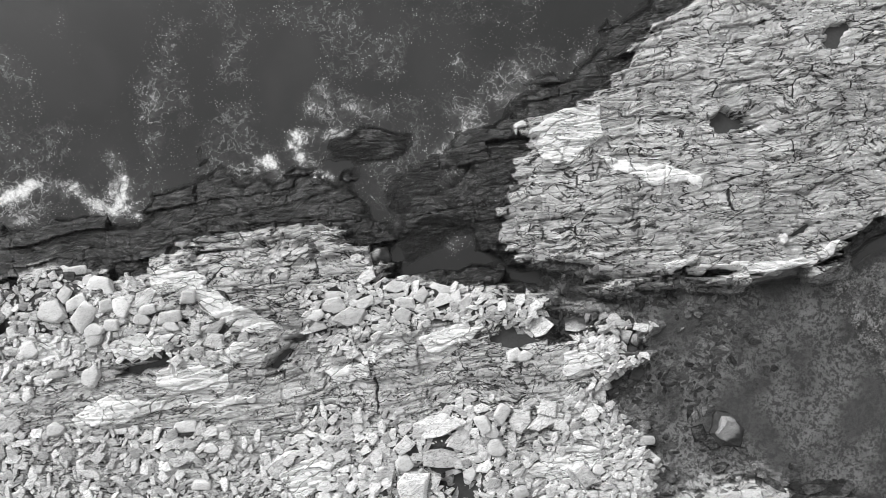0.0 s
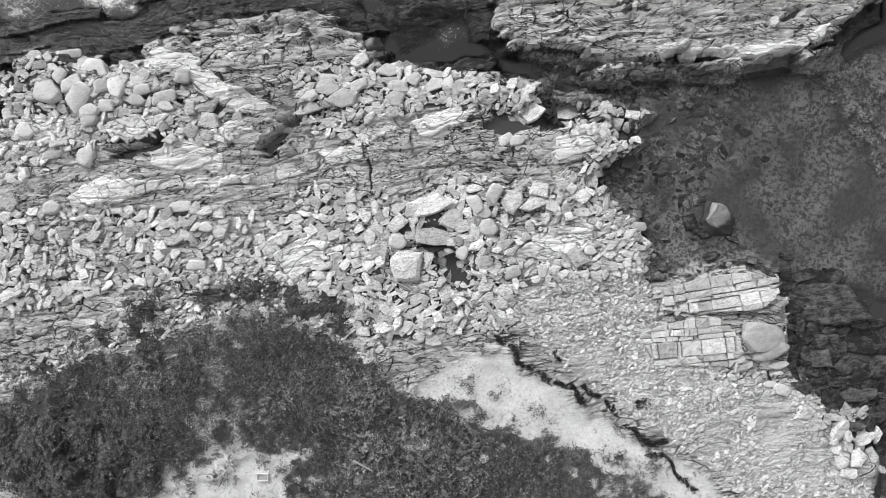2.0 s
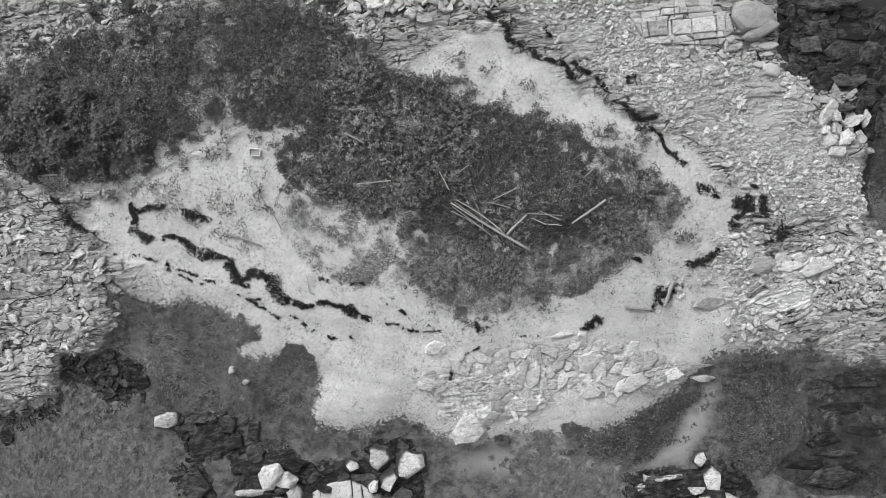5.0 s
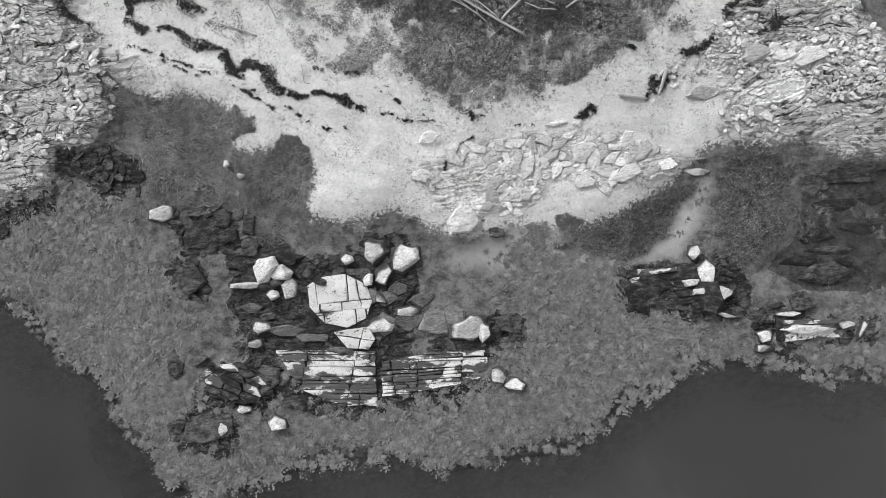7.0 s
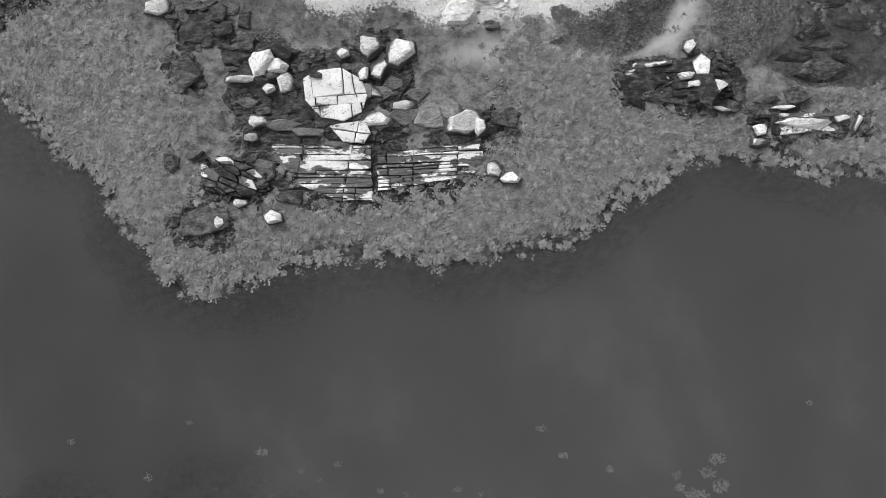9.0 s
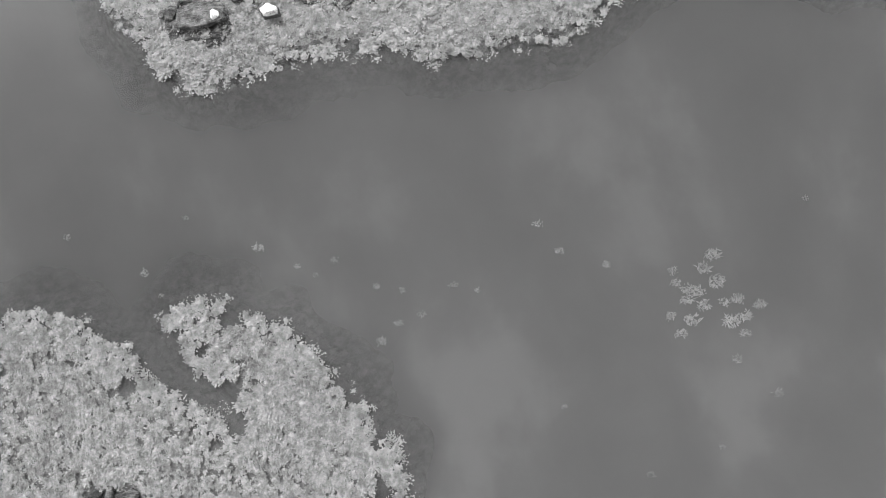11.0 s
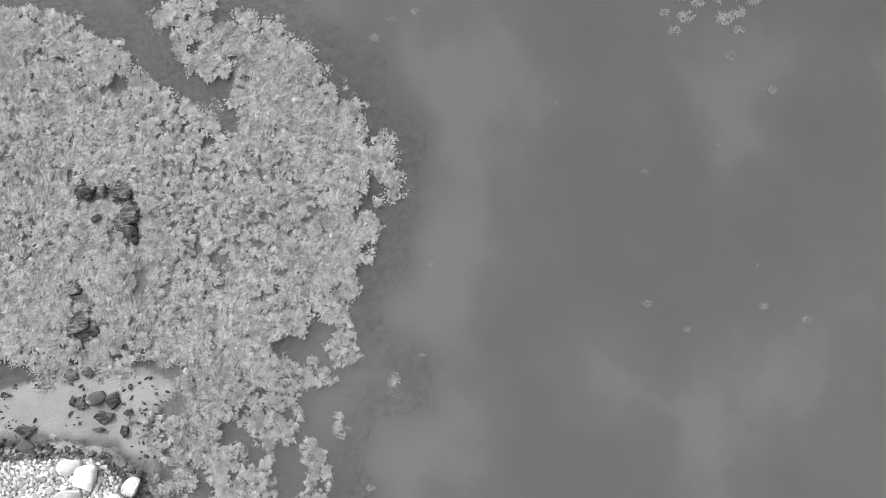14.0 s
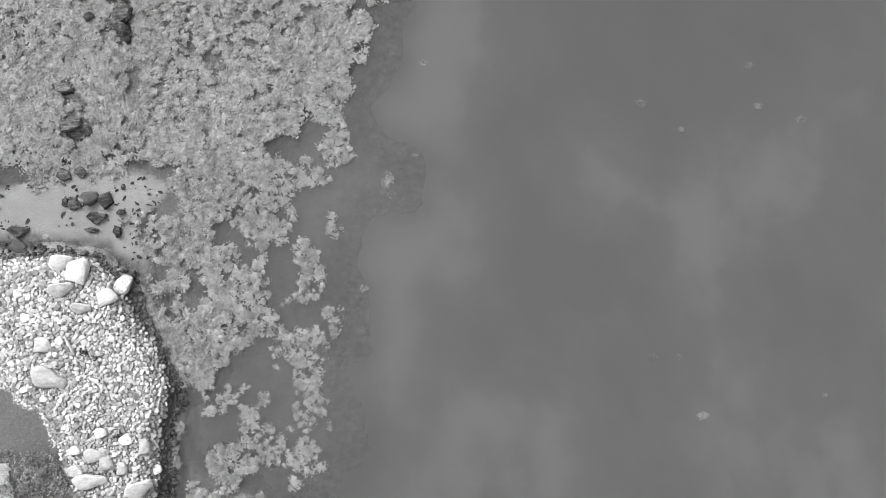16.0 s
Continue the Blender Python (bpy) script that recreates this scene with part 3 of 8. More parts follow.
    gap_shade = np.maximum.reduce([smooth(-0.1, 0.25, inside(p, wx, wy)) for p in (RUBBLE_NORTH, RUBBLE_MID, RUBBLE_EDGE, RUBBLE_WEST)])
    gap_shade = gap_shade * smooth(-0.07, 0.05, fbm(x * 0.45, y * 0.6, 19, 3))
    vein = np.maximum(bleach, 0.5 * rocky_patch)
    for outline in PLATES:
        vein = np.maximum(vein, smooth(-0.05, 0.06, inside(outline, x + 0.8 * (wx - x), y + 0.8 * (wy - y), 1.0) + 0.06 + 0.35 * ragged + 0.45 * broad))
    h = h + 0.09 * vein
    h = h + (1 - solid) * (0.03 * fbm(x * 3, y * 3, 81) + 0.14 * fbm(x * 0.6, y * 0.6, 83)) * smooth(-0.3, 0.2, h)
    h = h + mud * (1 - silt_sheen) * 0.16 * fbm(x * 0.8, y * 0.8, 87)
    h = h - 0.26 * smooth(-0.2, 0.5, inside(EAST_POOL, wx, wy)) * smooth(0.45, 0.3, h)
    for outline, level in POOLS:
        away = inside(outline, wx, wy, 1.5) + 0.5 * ragged + 0.35 * small
        dip = smooth(-0.2, 0.1, away)
        rim = smooth(-1.2, -0.4, away) * (1 - dip)
        h = h * (1 - rim) + np.maximum(h, level + 0.03 + 0.2 * np.abs(fbm(x * 1.7, y * 1.7, 89)) + 0.1 * np.abs(small)) * rim
        h = h * (1 - dip) + dip * (level - 0.12)
    return h, {"sand": sand, "soil": soil, "wet": shelf, "mud": mud, "vein": vein, "spit": spit, "rock": solid, "mat": 0.9 * mat, "bay": bay, "crevice": crevice, "gap_shade": gap_shade, "silt_sheen": silt_sheen}


FAR = np.array([0.5, 1.5, 4, 9, 20, 50, 120, 300, 900])


def axis_cuts(*spans):
    """Cuts along one axis: spans of (from, to, step), and ever wider steps out to the horizon."""
    inner = np.concatenate([np.arange(a, b - step / 2, step) for a, b, step in spans])
    return np.r_[inner[0] - FAR[::-1], inner, inner[-1] + FAR]


GX, GY = axis_cuts((X0, X1, 0.085)), axis_cuts((Y0, -42.0, 0.25), (-42.0, -15.0, 0.085), (-15.0, Y1, 0.07))
MX, MY = np.meshgrid(GX, GY)
HEIGHT, COVER = terrain(MX, MY)


def lookup(table, x, y):
    """A table of the ground at any places."""
    x, y = np.asarray(x, float), np.asarray(y, float)
    i = np.clip(np.searchsorted(GX, x) - 1, 0, len(GX) - 2)
    j = np.clip(np.searchsorted(GY, y) - 1, 0, len(GY) - 2)
    a = np.clip((x - GX[i]) / (GX[i + 1] - GX[i]), 0, 1)
    b = np.clip((y - GY[j]) / (GY[j + 1] - GY[j]), 0, 1)
    return (table[j, i] * (1 - a) + table[j, i + 1] * a) * (1 - b) + (table[j + 1, i] * (1 - a) + table[j + 1, i + 1] * a) * b


def ground_at(x, y):
    return lookup(HEIGHT, x, y)


# ---- materials ----
def material(name):
    m = bpy.data.materials.new(name)
    m.use_nodes = True
    nt = m.node_tree
    return m, nt, nt.nodes["Principled BSDF"]


class Nodes:
    """Shorter ways to write node trees."""

    def __init__(self, nt):
        self.nt = nt
        self.geo = nt.nodes.new("ShaderNodeNewGeometry")

    def put(self, socket, value):
        if isinstance(value, bpy.types.NodeSocket):
            self.nt.links.new(value, socket)
        else:
            socket.default_value = value

    def math(self, op, a, b=0.0, c=0.0, clamp=False):
        n = self.nt.nodes.new("ShaderNodeMath")
        n.operation, n.use_clamp = op, clamp
        for s, v in zip(n.inputs, (a, b, c)):
            self.put(s, v)
        return n.outputs[0]

    def ramp(self, v, a, b, lo=0.0, hi=1.0):
        n = self.nt.nodes.new("ShaderNodeMapRange")
        n.interpolation_type = "SMOOTHSTEP"
        for s, w in zip(n.inputs[:5], (v, a, b, lo, hi)):
            self.put(s, w)
        return n.outputs[0]

    def mix(self, k, a, b):
        n = self.nt.nodes.new("ShaderNodeMix")
        n.data_type = "FLOAT"
        n.clamp_factor = True
        self.put(n.inputs[0], k), self.put(n.inputs[2], a), self.put(n.inputs[3], b)
        return n.outputs[0]

    def place(self, scale=(1, 1, 1), turn=0.0, bend=0.0, bend_scale=1.0):
        """World position, scaled and turned, bent by noise."""
        v = self.geo.outputs["Position"]
        if bend:
            nz = self.nt.nodes.new("ShaderNodeTexNoise")
            nz.inputs["Scale"].default_value = bend_scale
            self.nt.links.new(v, nz.inputs["Vector"])
            add = self.nt.nodes.new("ShaderNodeVectorMath")
            add.operation = "MULTIPLY_ADD"
            self.nt.links.new(nz.outputs["Color"], add.inputs[0])
            add.inputs[1].default_value = (bend, bend, bend)
            self.nt.links.new(v, add.inputs[2])
            v = add.outputs[0]
        mp = self.nt.nodes.new("ShaderNodeMapping")
        mp.vector_type = "TEXTURE"
        mp.inputs["Rotation"].default_value = (0, 0, turn)
        mp.inputs["Scale"].default_value = tuple(1 / s for s in scale)
        self.nt.links.new(v, mp.inputs["Vector"])
        return mp.outputs[0]

    def noise(self, where, scale=1.0, detail=4.0, rough=0.55):
        n = self.nt.nodes.new("ShaderNodeTexNoise")
        n.inputs["Scale"].default_value, n.inputs["Detail"].default_value, n.inputs["Roughness"].default_value = scale, detail, rough
        self.nt.links.new(where, n.inputs["Vector"])
        return n.outputs["Fac"]

    def line(self, scale, detail, rough, how):
        """Near 0 along winding lines, larger away from them."""
        v = self.noise(self.place(scale, **how), 1.0, detail, rough)
        return self.math("ABSOLUTE", self.math("SUBTRACT", v, 0.5))

    def cells(self, where, scale=1.0):
        n = self.nt.nodes.new("ShaderNodeTexVoronoi")
        n.inputs["Scale"].default_value = scale
        self.nt.links.new(where, n.inputs["Vector"])
        sep = self.nt.nodes.new("ShaderNodeSeparateColor")
        self.nt.links.new(n.outputs["Color"], sep.inputs[0])
        return sep.outputs[0], n.outputs["Distance"]

    def folded(self, turn, fold=2.1, fold_scale=0.32, fray=0.34, fray_scale=2.0):
        """World position bent by wide folds and a fine tremble, with x along the beds."""
        v = self.place((1, 1, 1), 0.0, fold, fold_scale)
        nz = self.nt.nodes.new("ShaderNodeTexNoise")
        nz.inputs["Scale"].default_value = fray_scale
        self.nt.links.new(v, nz.inputs["Vector"])
        add = self.nt.nodes.new("ShaderNodeVectorMath")
        add.operation = "MULTIPLY_ADD"
        self.nt.links.new(nz.outputs["Color"], add.inputs[0])
        add.inputs[1].default_value = (fray, fray, fray)
        self.nt.links.new(v, add.inputs[2])
        nz.inputs["Detail"].default_value, nz.inputs["Roughness"].default_value = 5.0, 0.7
        mp = self.nt.nodes.new("ShaderNodeMapping")
        mp.vector_type = "TEXTURE"
        mp.inputs["Rotation"].default_value = (0, 0, turn)
        self.nt.links.new(add.outputs[0], mp.inputs["Vector"])
        return mp.outputs[0]

    def stretched(self, where, sx, sy):
        n = self.nt.nodes.new("ShaderNodeVectorMath")
        n.operation = "MULTIPLY"
        n.inputs[1].default_value = (sx, sy, 0.0)
        self.nt.links.new(where, n.inputs[0])
        return n.outputs[0]

    def plates(self, where, sx, sy):
        """Angular plates of rock: a random tone, how near the edge is, and a lean of its own for each."""
        at = self.stretched(where, sx, sy)
        f = self.nt.nodes.new("ShaderNodeTexVoronoi")
        f.voronoi_dimensions = "2D"
        e = self.nt.nodes.new("ShaderNodeTexVoronoi")
        e.voronoi_dimensions, e.feature = "2D", "DISTANCE_TO_EDGE"
        for v in (f, e):
            v.inputs["Scale"].default_value = 1.0
            v.inputs["Randomness"].default_value = 0.9
            self.nt.links.new(at, v.inputs["Vector"])
        sub = self.nt.nodes.new("ShaderNodeVectorMath")
        sub.operation = "SUBTRACT"
        self.nt.links.new(at, sub.inputs[0])
        self.nt.links.new(f.outputs["Position"], sub.inputs[1])
        way = self.nt.nodes.new("ShaderNodeVectorMath")
        way.operation = "SUBTRACT"
        self.nt.links.new(f.outputs["Color"], way.inputs[0])
        way.inputs[1].default_value = (0.5, 0.5, 0.5)
        dot = self.nt.nodes.new("ShaderNodeVectorMath")
        dot.operation = "DOT_PRODUCT"
        self.nt.links.new(sub.outputs[0], dot.inputs[0])
        self.nt.links.new(way.outputs[0], dot.inputs[1])
        sep = self.nt.nodes.new("ShaderNodeSeparateColor")
        self.nt.links.new(f.outputs["Color"], sep.inputs[0])
        return sep.outputs[2], e.outputs["Distance"], dot.outputs["Value"]

    def attr(self, name):
        n = self.nt.nodes.new("ShaderNodeAttribute")
        n.attribute_name = name
        return n.outputs["Fac"]

    def z(self):
        n = self.nt.nodes.new("ShaderNodeSeparateXYZ")
        self.nt.links.new(self.geo.outputs["Position"], n.inputs[0])
        return n.outputs["Z"]

    def grey(self, v):
        n = self.nt.nodes.new("ShaderNodeCombineColor")
        for s in n.inputs[:3]:
            self.put(s, v)
        return n.outputs[0]

    def bump(self, bsdf, height, distance=0.02, strength=1.0):
        n = self.nt.nodes.new("ShaderNodeBump")
        n.inputs["Strength"].default_value, n.inputs["Distance"].default_value = strength, distance
        self.put(n.inputs["Height"], height)
        self.nt.links.new(n.outputs[0], bsdf.inputs["Normal"])


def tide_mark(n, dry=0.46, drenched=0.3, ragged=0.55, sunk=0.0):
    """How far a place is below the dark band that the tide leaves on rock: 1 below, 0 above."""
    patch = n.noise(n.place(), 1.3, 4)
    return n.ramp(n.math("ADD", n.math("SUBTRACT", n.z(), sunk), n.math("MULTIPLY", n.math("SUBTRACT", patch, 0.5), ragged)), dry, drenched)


def ground_material():
    m, nt, bsdf = material("shore_ground")
    n = Nodes(nt)
    at = {k: n.attr(k) for k in ("sand", "soil", "wet", "mud", "vein", "spit", "rock", "mat", "bay", "crevice", "gap_shade", "silt_sheen")}
    fray = n.math("MULTIPLY", n.math("SUBTRACT", n.noise(n.place(), 7.0, 6, 0.75), 0.5), 1.5)
    at["vein"] = n.ramp(n.math("ADD", at["vein"], n.math("MULTIPLY", fray, 0.45)), 0.46, 0.54)
    dither = n.math("MULTIPLY", n.math("SUBTRACT", n.noise(n.place(), 16, 4, 0.8), 0.5), 1.6)
    at["soil"] = n.ramp(n.math("ADD", at["soil"], n.math("ADD", n.math("MULTIPLY", fray, 0.5), dither)), 0.3, 0.75)
    for k in ("sand", "mud", "gap_shade", "mat", "spit", "wet"):
        at[k] = n.ramp(n.math("ADD", at[k], fray), 0.4, 0.6)
    flow = dict(turn=STRIKE, bend=1.5, bend_scale=0.38)
    sheet = n.folded(STRIKE)
    grain = n.noise(n.place(), 24, 5, 0.7)
    blotch = n.noise(n.place(), 0.8, 6, 0.65)
    streak = n.noise(n.stretched(sheet, 1.0, 4.5), 1.0, 7, 0.68)
    fibre = n.noise(n.stretched(sheet, 3.5, 24.0), 1.0, 5, 0.7)
    slab_tone, slab_edge, slab_lean = n.plates(sheet, 0.32, 1.4)
    flag_tone, flag_edge, flag_lean = n.plates(sheet, 1.0, 4.0)
    chip_tone, chip_edge, chip_lean = n.plates(sheet, 3.6, 11.0)
    parting = n.line((0.3, 1.5, 1.0), 4, 0.6, flow)
    pit = n.noise(n.stretched(sheet, 1.5, 3.6), 1.1, 6, 0.66)
    here = lambda s, lo, hi: n.ramp(n.noise(n.place(), s, 4, 0.6), lo, hi)

    def crack(edge, slim, wide, deep, where):
        """Black joints that swell and pinch out."""
        w = n.mix(where, slim, wide)
        return n.ramp(edge, n.math("MULTIPLY", w, 0.25), w, deep, 1.0)

    vary = lambda v, k: n.math("MULTIPLY", n.math("SUBTRACT", v, 0.5), k)
    tone = n.math("ADD", 0.59, vary(streak, 0.55))
    for v, k in ((slab_tone, 0.14), (flag_tone, 0.17), (chip_tone, 0.1), (n.ramp(blotch, 0.42, 0.56), 0.14), (fibre, 0.5), (grain, 0.26)):
        tone = n.math("ADD", tone, vary(v, k))
    bold = n.math("MULTIPLY", crack(slab_edge, 0.002, 0.028, 0.06, here(0.55, 0.42, 0.62)), crack(flag_edge, 0.003, 0.08, 0.18, here(0.8, 0.46, 0.64)))
    bold = n.math("MULTIPLY", bold, crack(parting, 0.001, 0.012, 0.08, here(0.7, 0.4, 0.62)))
    seam = n.math("MULTIPLY", bold, crack(chip_edge, 0.006, 0.16, 0.38, here(1.6, 0.46, 0.66)))
    seam = n.math("MULTIPLY", seam, n.mix(at["crevice"], 1.0, 0.55))
    seam = n.math("MULTIPLY", seam, n.ramp(n.math("ADD", pit, n.math("MULTIPLY", n.math("SUBTRACT", here(0.45, 0.4, 0.6), 0.5), 0.07)), 0.575, 0.61, 1.0, 0.2))
    tone = n.math("MULTIPLY", tone, seam)
    # shade of the deep gaps between rubble is put into the ground's colour
    tone = n.mix(n.math("MULTIPLY", at["gap_shade"], n.math("SUBTRACT", 1.0, at["vein"])), tone, n.mix(grain, 0.0, 0.16))
    tone = n.mix(at["vein"], tone, n.math("MULTIPLY", n.math("ADD", n.mix(grain, 0.84, 1.0), vary(flag_tone, 0.1)), n.math("MULTIPLY", n.ramp(streak, 0.28, 0.42, 0.82, 1.02), n.mix(bold, 0.25, 1.0))))
    # pale gravelly soil and sand
    pebble, pebble_d = n.cells(n.place(), 14)
    sand = n.math("ADD", n.mix(n.noise(n.place(), 1.1, 6, 0.62), 0.52, 0.78), n.math("MULTIPLY", n.math("SUBTRACT", pebble, 0.5), 0.1))
    sand = n.math("ADD", sand, n.math("MULTIPLY", n.math("SUBTRACT", n.noise(n.place((1, 1.3, 1), -0.3, 0.2, 2.0), 4.5, 6, 0.72), 0.5), 0.24))
    sand = n.math("ADD", sand, n.math("MULTIPLY", n.math("SUBTRACT", grain, 0.5), 0.2))
    litter = n.math("MULTIPLY", n.ramp(n.noise(n.place((1, 1, 1), 0.0, 0.3, 2.0), 5.5, 7, 0.78), 0.5, 0.66), n.ramp(n.noise(n.place(), 0.6, 5, 0.65), 0.4, 0.62, 0.05, 1.0))
    sand = n.math("MULTIPLY", sand, n.mix(litter, 1.0, 0.36))
    grit = n.ramp(n.noise(n.place(), 38, 3, 0.6), 0.62, 0.7)
    sand = n.math("MULTIPLY", sand, n.math("MULTIPLY", n.mix(n.math("MULTIPLY", grit, n.ramp(n.noise(n.place(), 0.5, 5, 0.65), 0.45, 0.62)), 1.0, 0.45), n.ramp(n.noise(n.place((0.4, 1.2, 1), -0.25, 0.6, 0.8), 0.8, 6, 0.6), 0.3, 0.6, 0.9, 1.08)))
    tone = n.mix(n.math("SUBTRACT", 1.0, at["rock"]), tone, sand)
    tone = n.mix(at["spit"], tone, n.mix(pebble, 0.05, 0.3))
    tone = n.mix(at["soil"], tone, n.mix(n.noise(n.place(), 9, 6, 0.7), 0.02, 0.16))
    mud = n.math("ADD", n.mix(n.ramp(n.noise(n.place((0.9, 1.1, 1), STRIKE, 0.3, 2.0), 2.0, 9, 0.8), 0.34, 0.66), 0.05, 0.25), n.math("MULTIPLY", n.math("SUBTRACT", grain, 0.5), 0.2))
    tone = n.mix(at["mud"], tone, mud)
    crust = n.ramp(n.noise(n.place((1, 1, 1), 0.0, 0.4, 1.5), 5.0, 8, 0.82), 0.43, 0.56)
    tone = n.mix(at["bay"], tone, n.mix(n.math("MULTIPLY", n.ramp(crust, 0.1, 0.9), n.ramp(n.noise(n.place(), 0.35, 4), 0.38, 0.62, 0.15, 1.0)), 0.16, 0.56))
    tone = n.mix(at["silt_sheen"], tone, n.math("ADD", n.mix(n.noise(n.place(), 1.6, 7, 0.7), 0.38, 0.62), n.math("MULTIPLY", n.math("SUBTRACT", grain, 0.5), 0.16)))
    tone = n.mix(at["mat"], tone, n.mix(n.noise(n.place((1, 1, 1), 0.0, 0.5, 2.0), 7, 6, 0.7), 0.11, 0.27))
    weed_skin_sheen = n.mix(n.noise(n.place((1, 2.5, 1), STRIKE, 0.4), 3, 6, 0.7), 0.002, 0.075)
    # pale specks and plate tones paint the wet skin's broken highlights
    weed_skin_sheen = n.math("ADD", weed_skin_sheen, n.ramp(n.noise(n.place((1, 2, 1), STRIKE, 0.5), 8, 8, 0.8), 0.58, 0.66, 0.0, 0.2))
    weed_skin_sheen = n.math("MULTIPLY", n.math("MULTIPLY", weed_skin_sheen, n.mix(chip_tone, 0.4, 1.7)), n.math("MULTIPLY", n.mix(seam, 0.1, 1.25), n.math("MULTIPLY", n.ramp(flag_edge, 0.005, 0.05, 0.2, 1.0), n.ramp(chip_edge, 0.02, 0.12, 0.4, 1.0))))
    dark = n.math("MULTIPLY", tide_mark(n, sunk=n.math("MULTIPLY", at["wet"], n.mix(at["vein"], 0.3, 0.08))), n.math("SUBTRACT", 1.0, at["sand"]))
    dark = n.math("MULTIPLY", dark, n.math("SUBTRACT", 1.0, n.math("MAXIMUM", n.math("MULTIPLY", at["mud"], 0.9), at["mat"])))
    tone = n.mix(dark, tone, weed_skin_sheen)
    nt.links.new(n.grey(n.math("MAXIMUM", tone, 0.012)), bsdf.inputs["Base Color"])
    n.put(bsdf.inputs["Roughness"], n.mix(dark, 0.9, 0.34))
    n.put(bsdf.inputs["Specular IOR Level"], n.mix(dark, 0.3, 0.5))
    rise = n.math("ADD", n.math("MULTIPLY", streak, 0.5), n.math("MULTIPLY", n.math("ADD", grain, fibre), 0.45))
    for v, k in ((slab_lean, 1.2), (flag_lean, 1.6), (chip_lean, 1.1), (bold, 0.4), (seam, 0.5)):
        rise = n.math("ADD", rise, n.math("MULTIPLY", v, k))
    rise = n.mix(at["rock"], n.math("ADD", n.math("MULTIPLY", pebble_d, -0.5), grain), n.math("MULTIPLY", rise, 2.0))
    n.bump(bsdf, rise, 0.045, 1.0)
    return m


def stone_material(name, low, high, tide=True, smooth_skin=False):
    m, nt, bsdf = material(name)
    n = Nodes(nt)
    one = nt.nodes.new("ShaderNodeObjectInfo").outputs["Random"]
    isle = n.geo.outputs["Random Per Island"]
    pick = n.math("FRACT", n.math("ADD", one, isle))
    grain = n.noise(n.place(), 26, 5, 0.65)
    patch = n.noise(n.place((1, 1, 1), 0.0, 0.3), 3.2, 5, 0.6)
    beds = n.noise(n.place((1.5, 9, 9), STRIKE, 0.4, 1.0), 1.0, 4, 0.6)
    tone = n.mix(pick, low, high)
    k = 0.12 if smooth_skin else 0.26
    tone = n.math("ADD", tone, n.math("MULTIPLY", n.math("SUBTRACT", patch, 0.5), 0.32))
    tone = n.math("ADD", tone, n.math("MULTIPLY", n.math("SUBTRACT", grain, 0.5), k))
    spot = n.ramp(n.noise(n.place(), 7, 6, 0.7), 0.6, 0.7)
    tone = n.math("MULTIPLY", tone, n.mix(spot, 1.0, 0.7))
    tone = n.math("ADD", tone, n.math("MULTIPLY", n.math("SUBTRACT", beds, 0.5), k))
    fissure = n.math("ABSOLUTE", n.math("SUBTRACT", n.noise(n.place((1.6, 2.6, 2.0), STRIKE, 0.6, 1.3), 1.2, 3, 0.6), 0.5))
    tone = n.math("MULTIPLY", tone, n.ramp(fissure, 0.003, 0.014, 0.45 if not smooth_skin else 0.75, 1.0))
    fibre = n.noise(n.place((4, 20, 14), STRIKE + 0.3, 0.9, 0.8), 1.0, 4, 0.7)
    tone = n.math("MULTIPLY", tone, n.ramp(fibre, 0.3, 0.6, 0.9 if smooth_skin else 0.62, 1.08))
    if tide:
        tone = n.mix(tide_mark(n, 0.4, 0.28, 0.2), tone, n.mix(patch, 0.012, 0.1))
    nt.links.new(n.grey(n.math("MAXIMUM", tone, 0.015)), bsdf.inputs["Base Color"])
    bsdf.inputs["Roughness"].default_value = 0.82
    bsdf.inputs["Specular IOR Level"].default_value = 0.3
    n.bump(bsdf, n.math("ADD", grain, n.math("MULTIPLY", beds, 1.5)), 0.02 if smooth_skin else 0.05, 0.7)
    return m


def leaf_material(name, low, high, gloss=0.5, vary=1.0, clump=0.0):
    m, nt, bsdf = material(name)
    n = Nodes(nt)
    pick = n.geo.outputs["Random Per Island"]
    patch = n.noise(n.place(), 0.9, 4, 0.6)
    tone = n.math("MULTIPLY", n.mix(pick, low, high), n.mix(patch, 1 - 0.55 * vary, 1 + 0.55 * vary))
    fine = n.noise(n.place(), 30, 3)
    tone = n.math("MULTIPLY", tone, n.mix(fine, 1 - 0.4 * vary, 1 + 0.4 * vary))
    tone = n.math("MULTIPLY", tone, n.ramp(n.noise(n.place(), 3.2, 4, 0.65), 0.3, 0.7, 1 - 0.5 * vary, 1 + 0.5 * vary))
    tone = n.math("MULTIPLY", tone, n.ramp(n.noise(n.place(), 0.28, 3, 0.6), 0.35, 0.65, 1 - 0.35 * vary, 1 + 0.35 * vary))
    if clump:
        tone = n.math("MULTIPLY", tone, n.ramp(n.noise(n.place((1, 1, 1), 0.0, 0.3, 2.0), 2.4, 5, 0.6), 0.34, 0.64, 1 - clump, 1 + clump))
    nt.links.new(n.grey(tone), bsdf.inputs["Base Color"])
    bsdf.inputs["Roughness"].default_value = gloss
    bsdf.inputs["Specular IOR Level"].default_value = 0.35
    return m


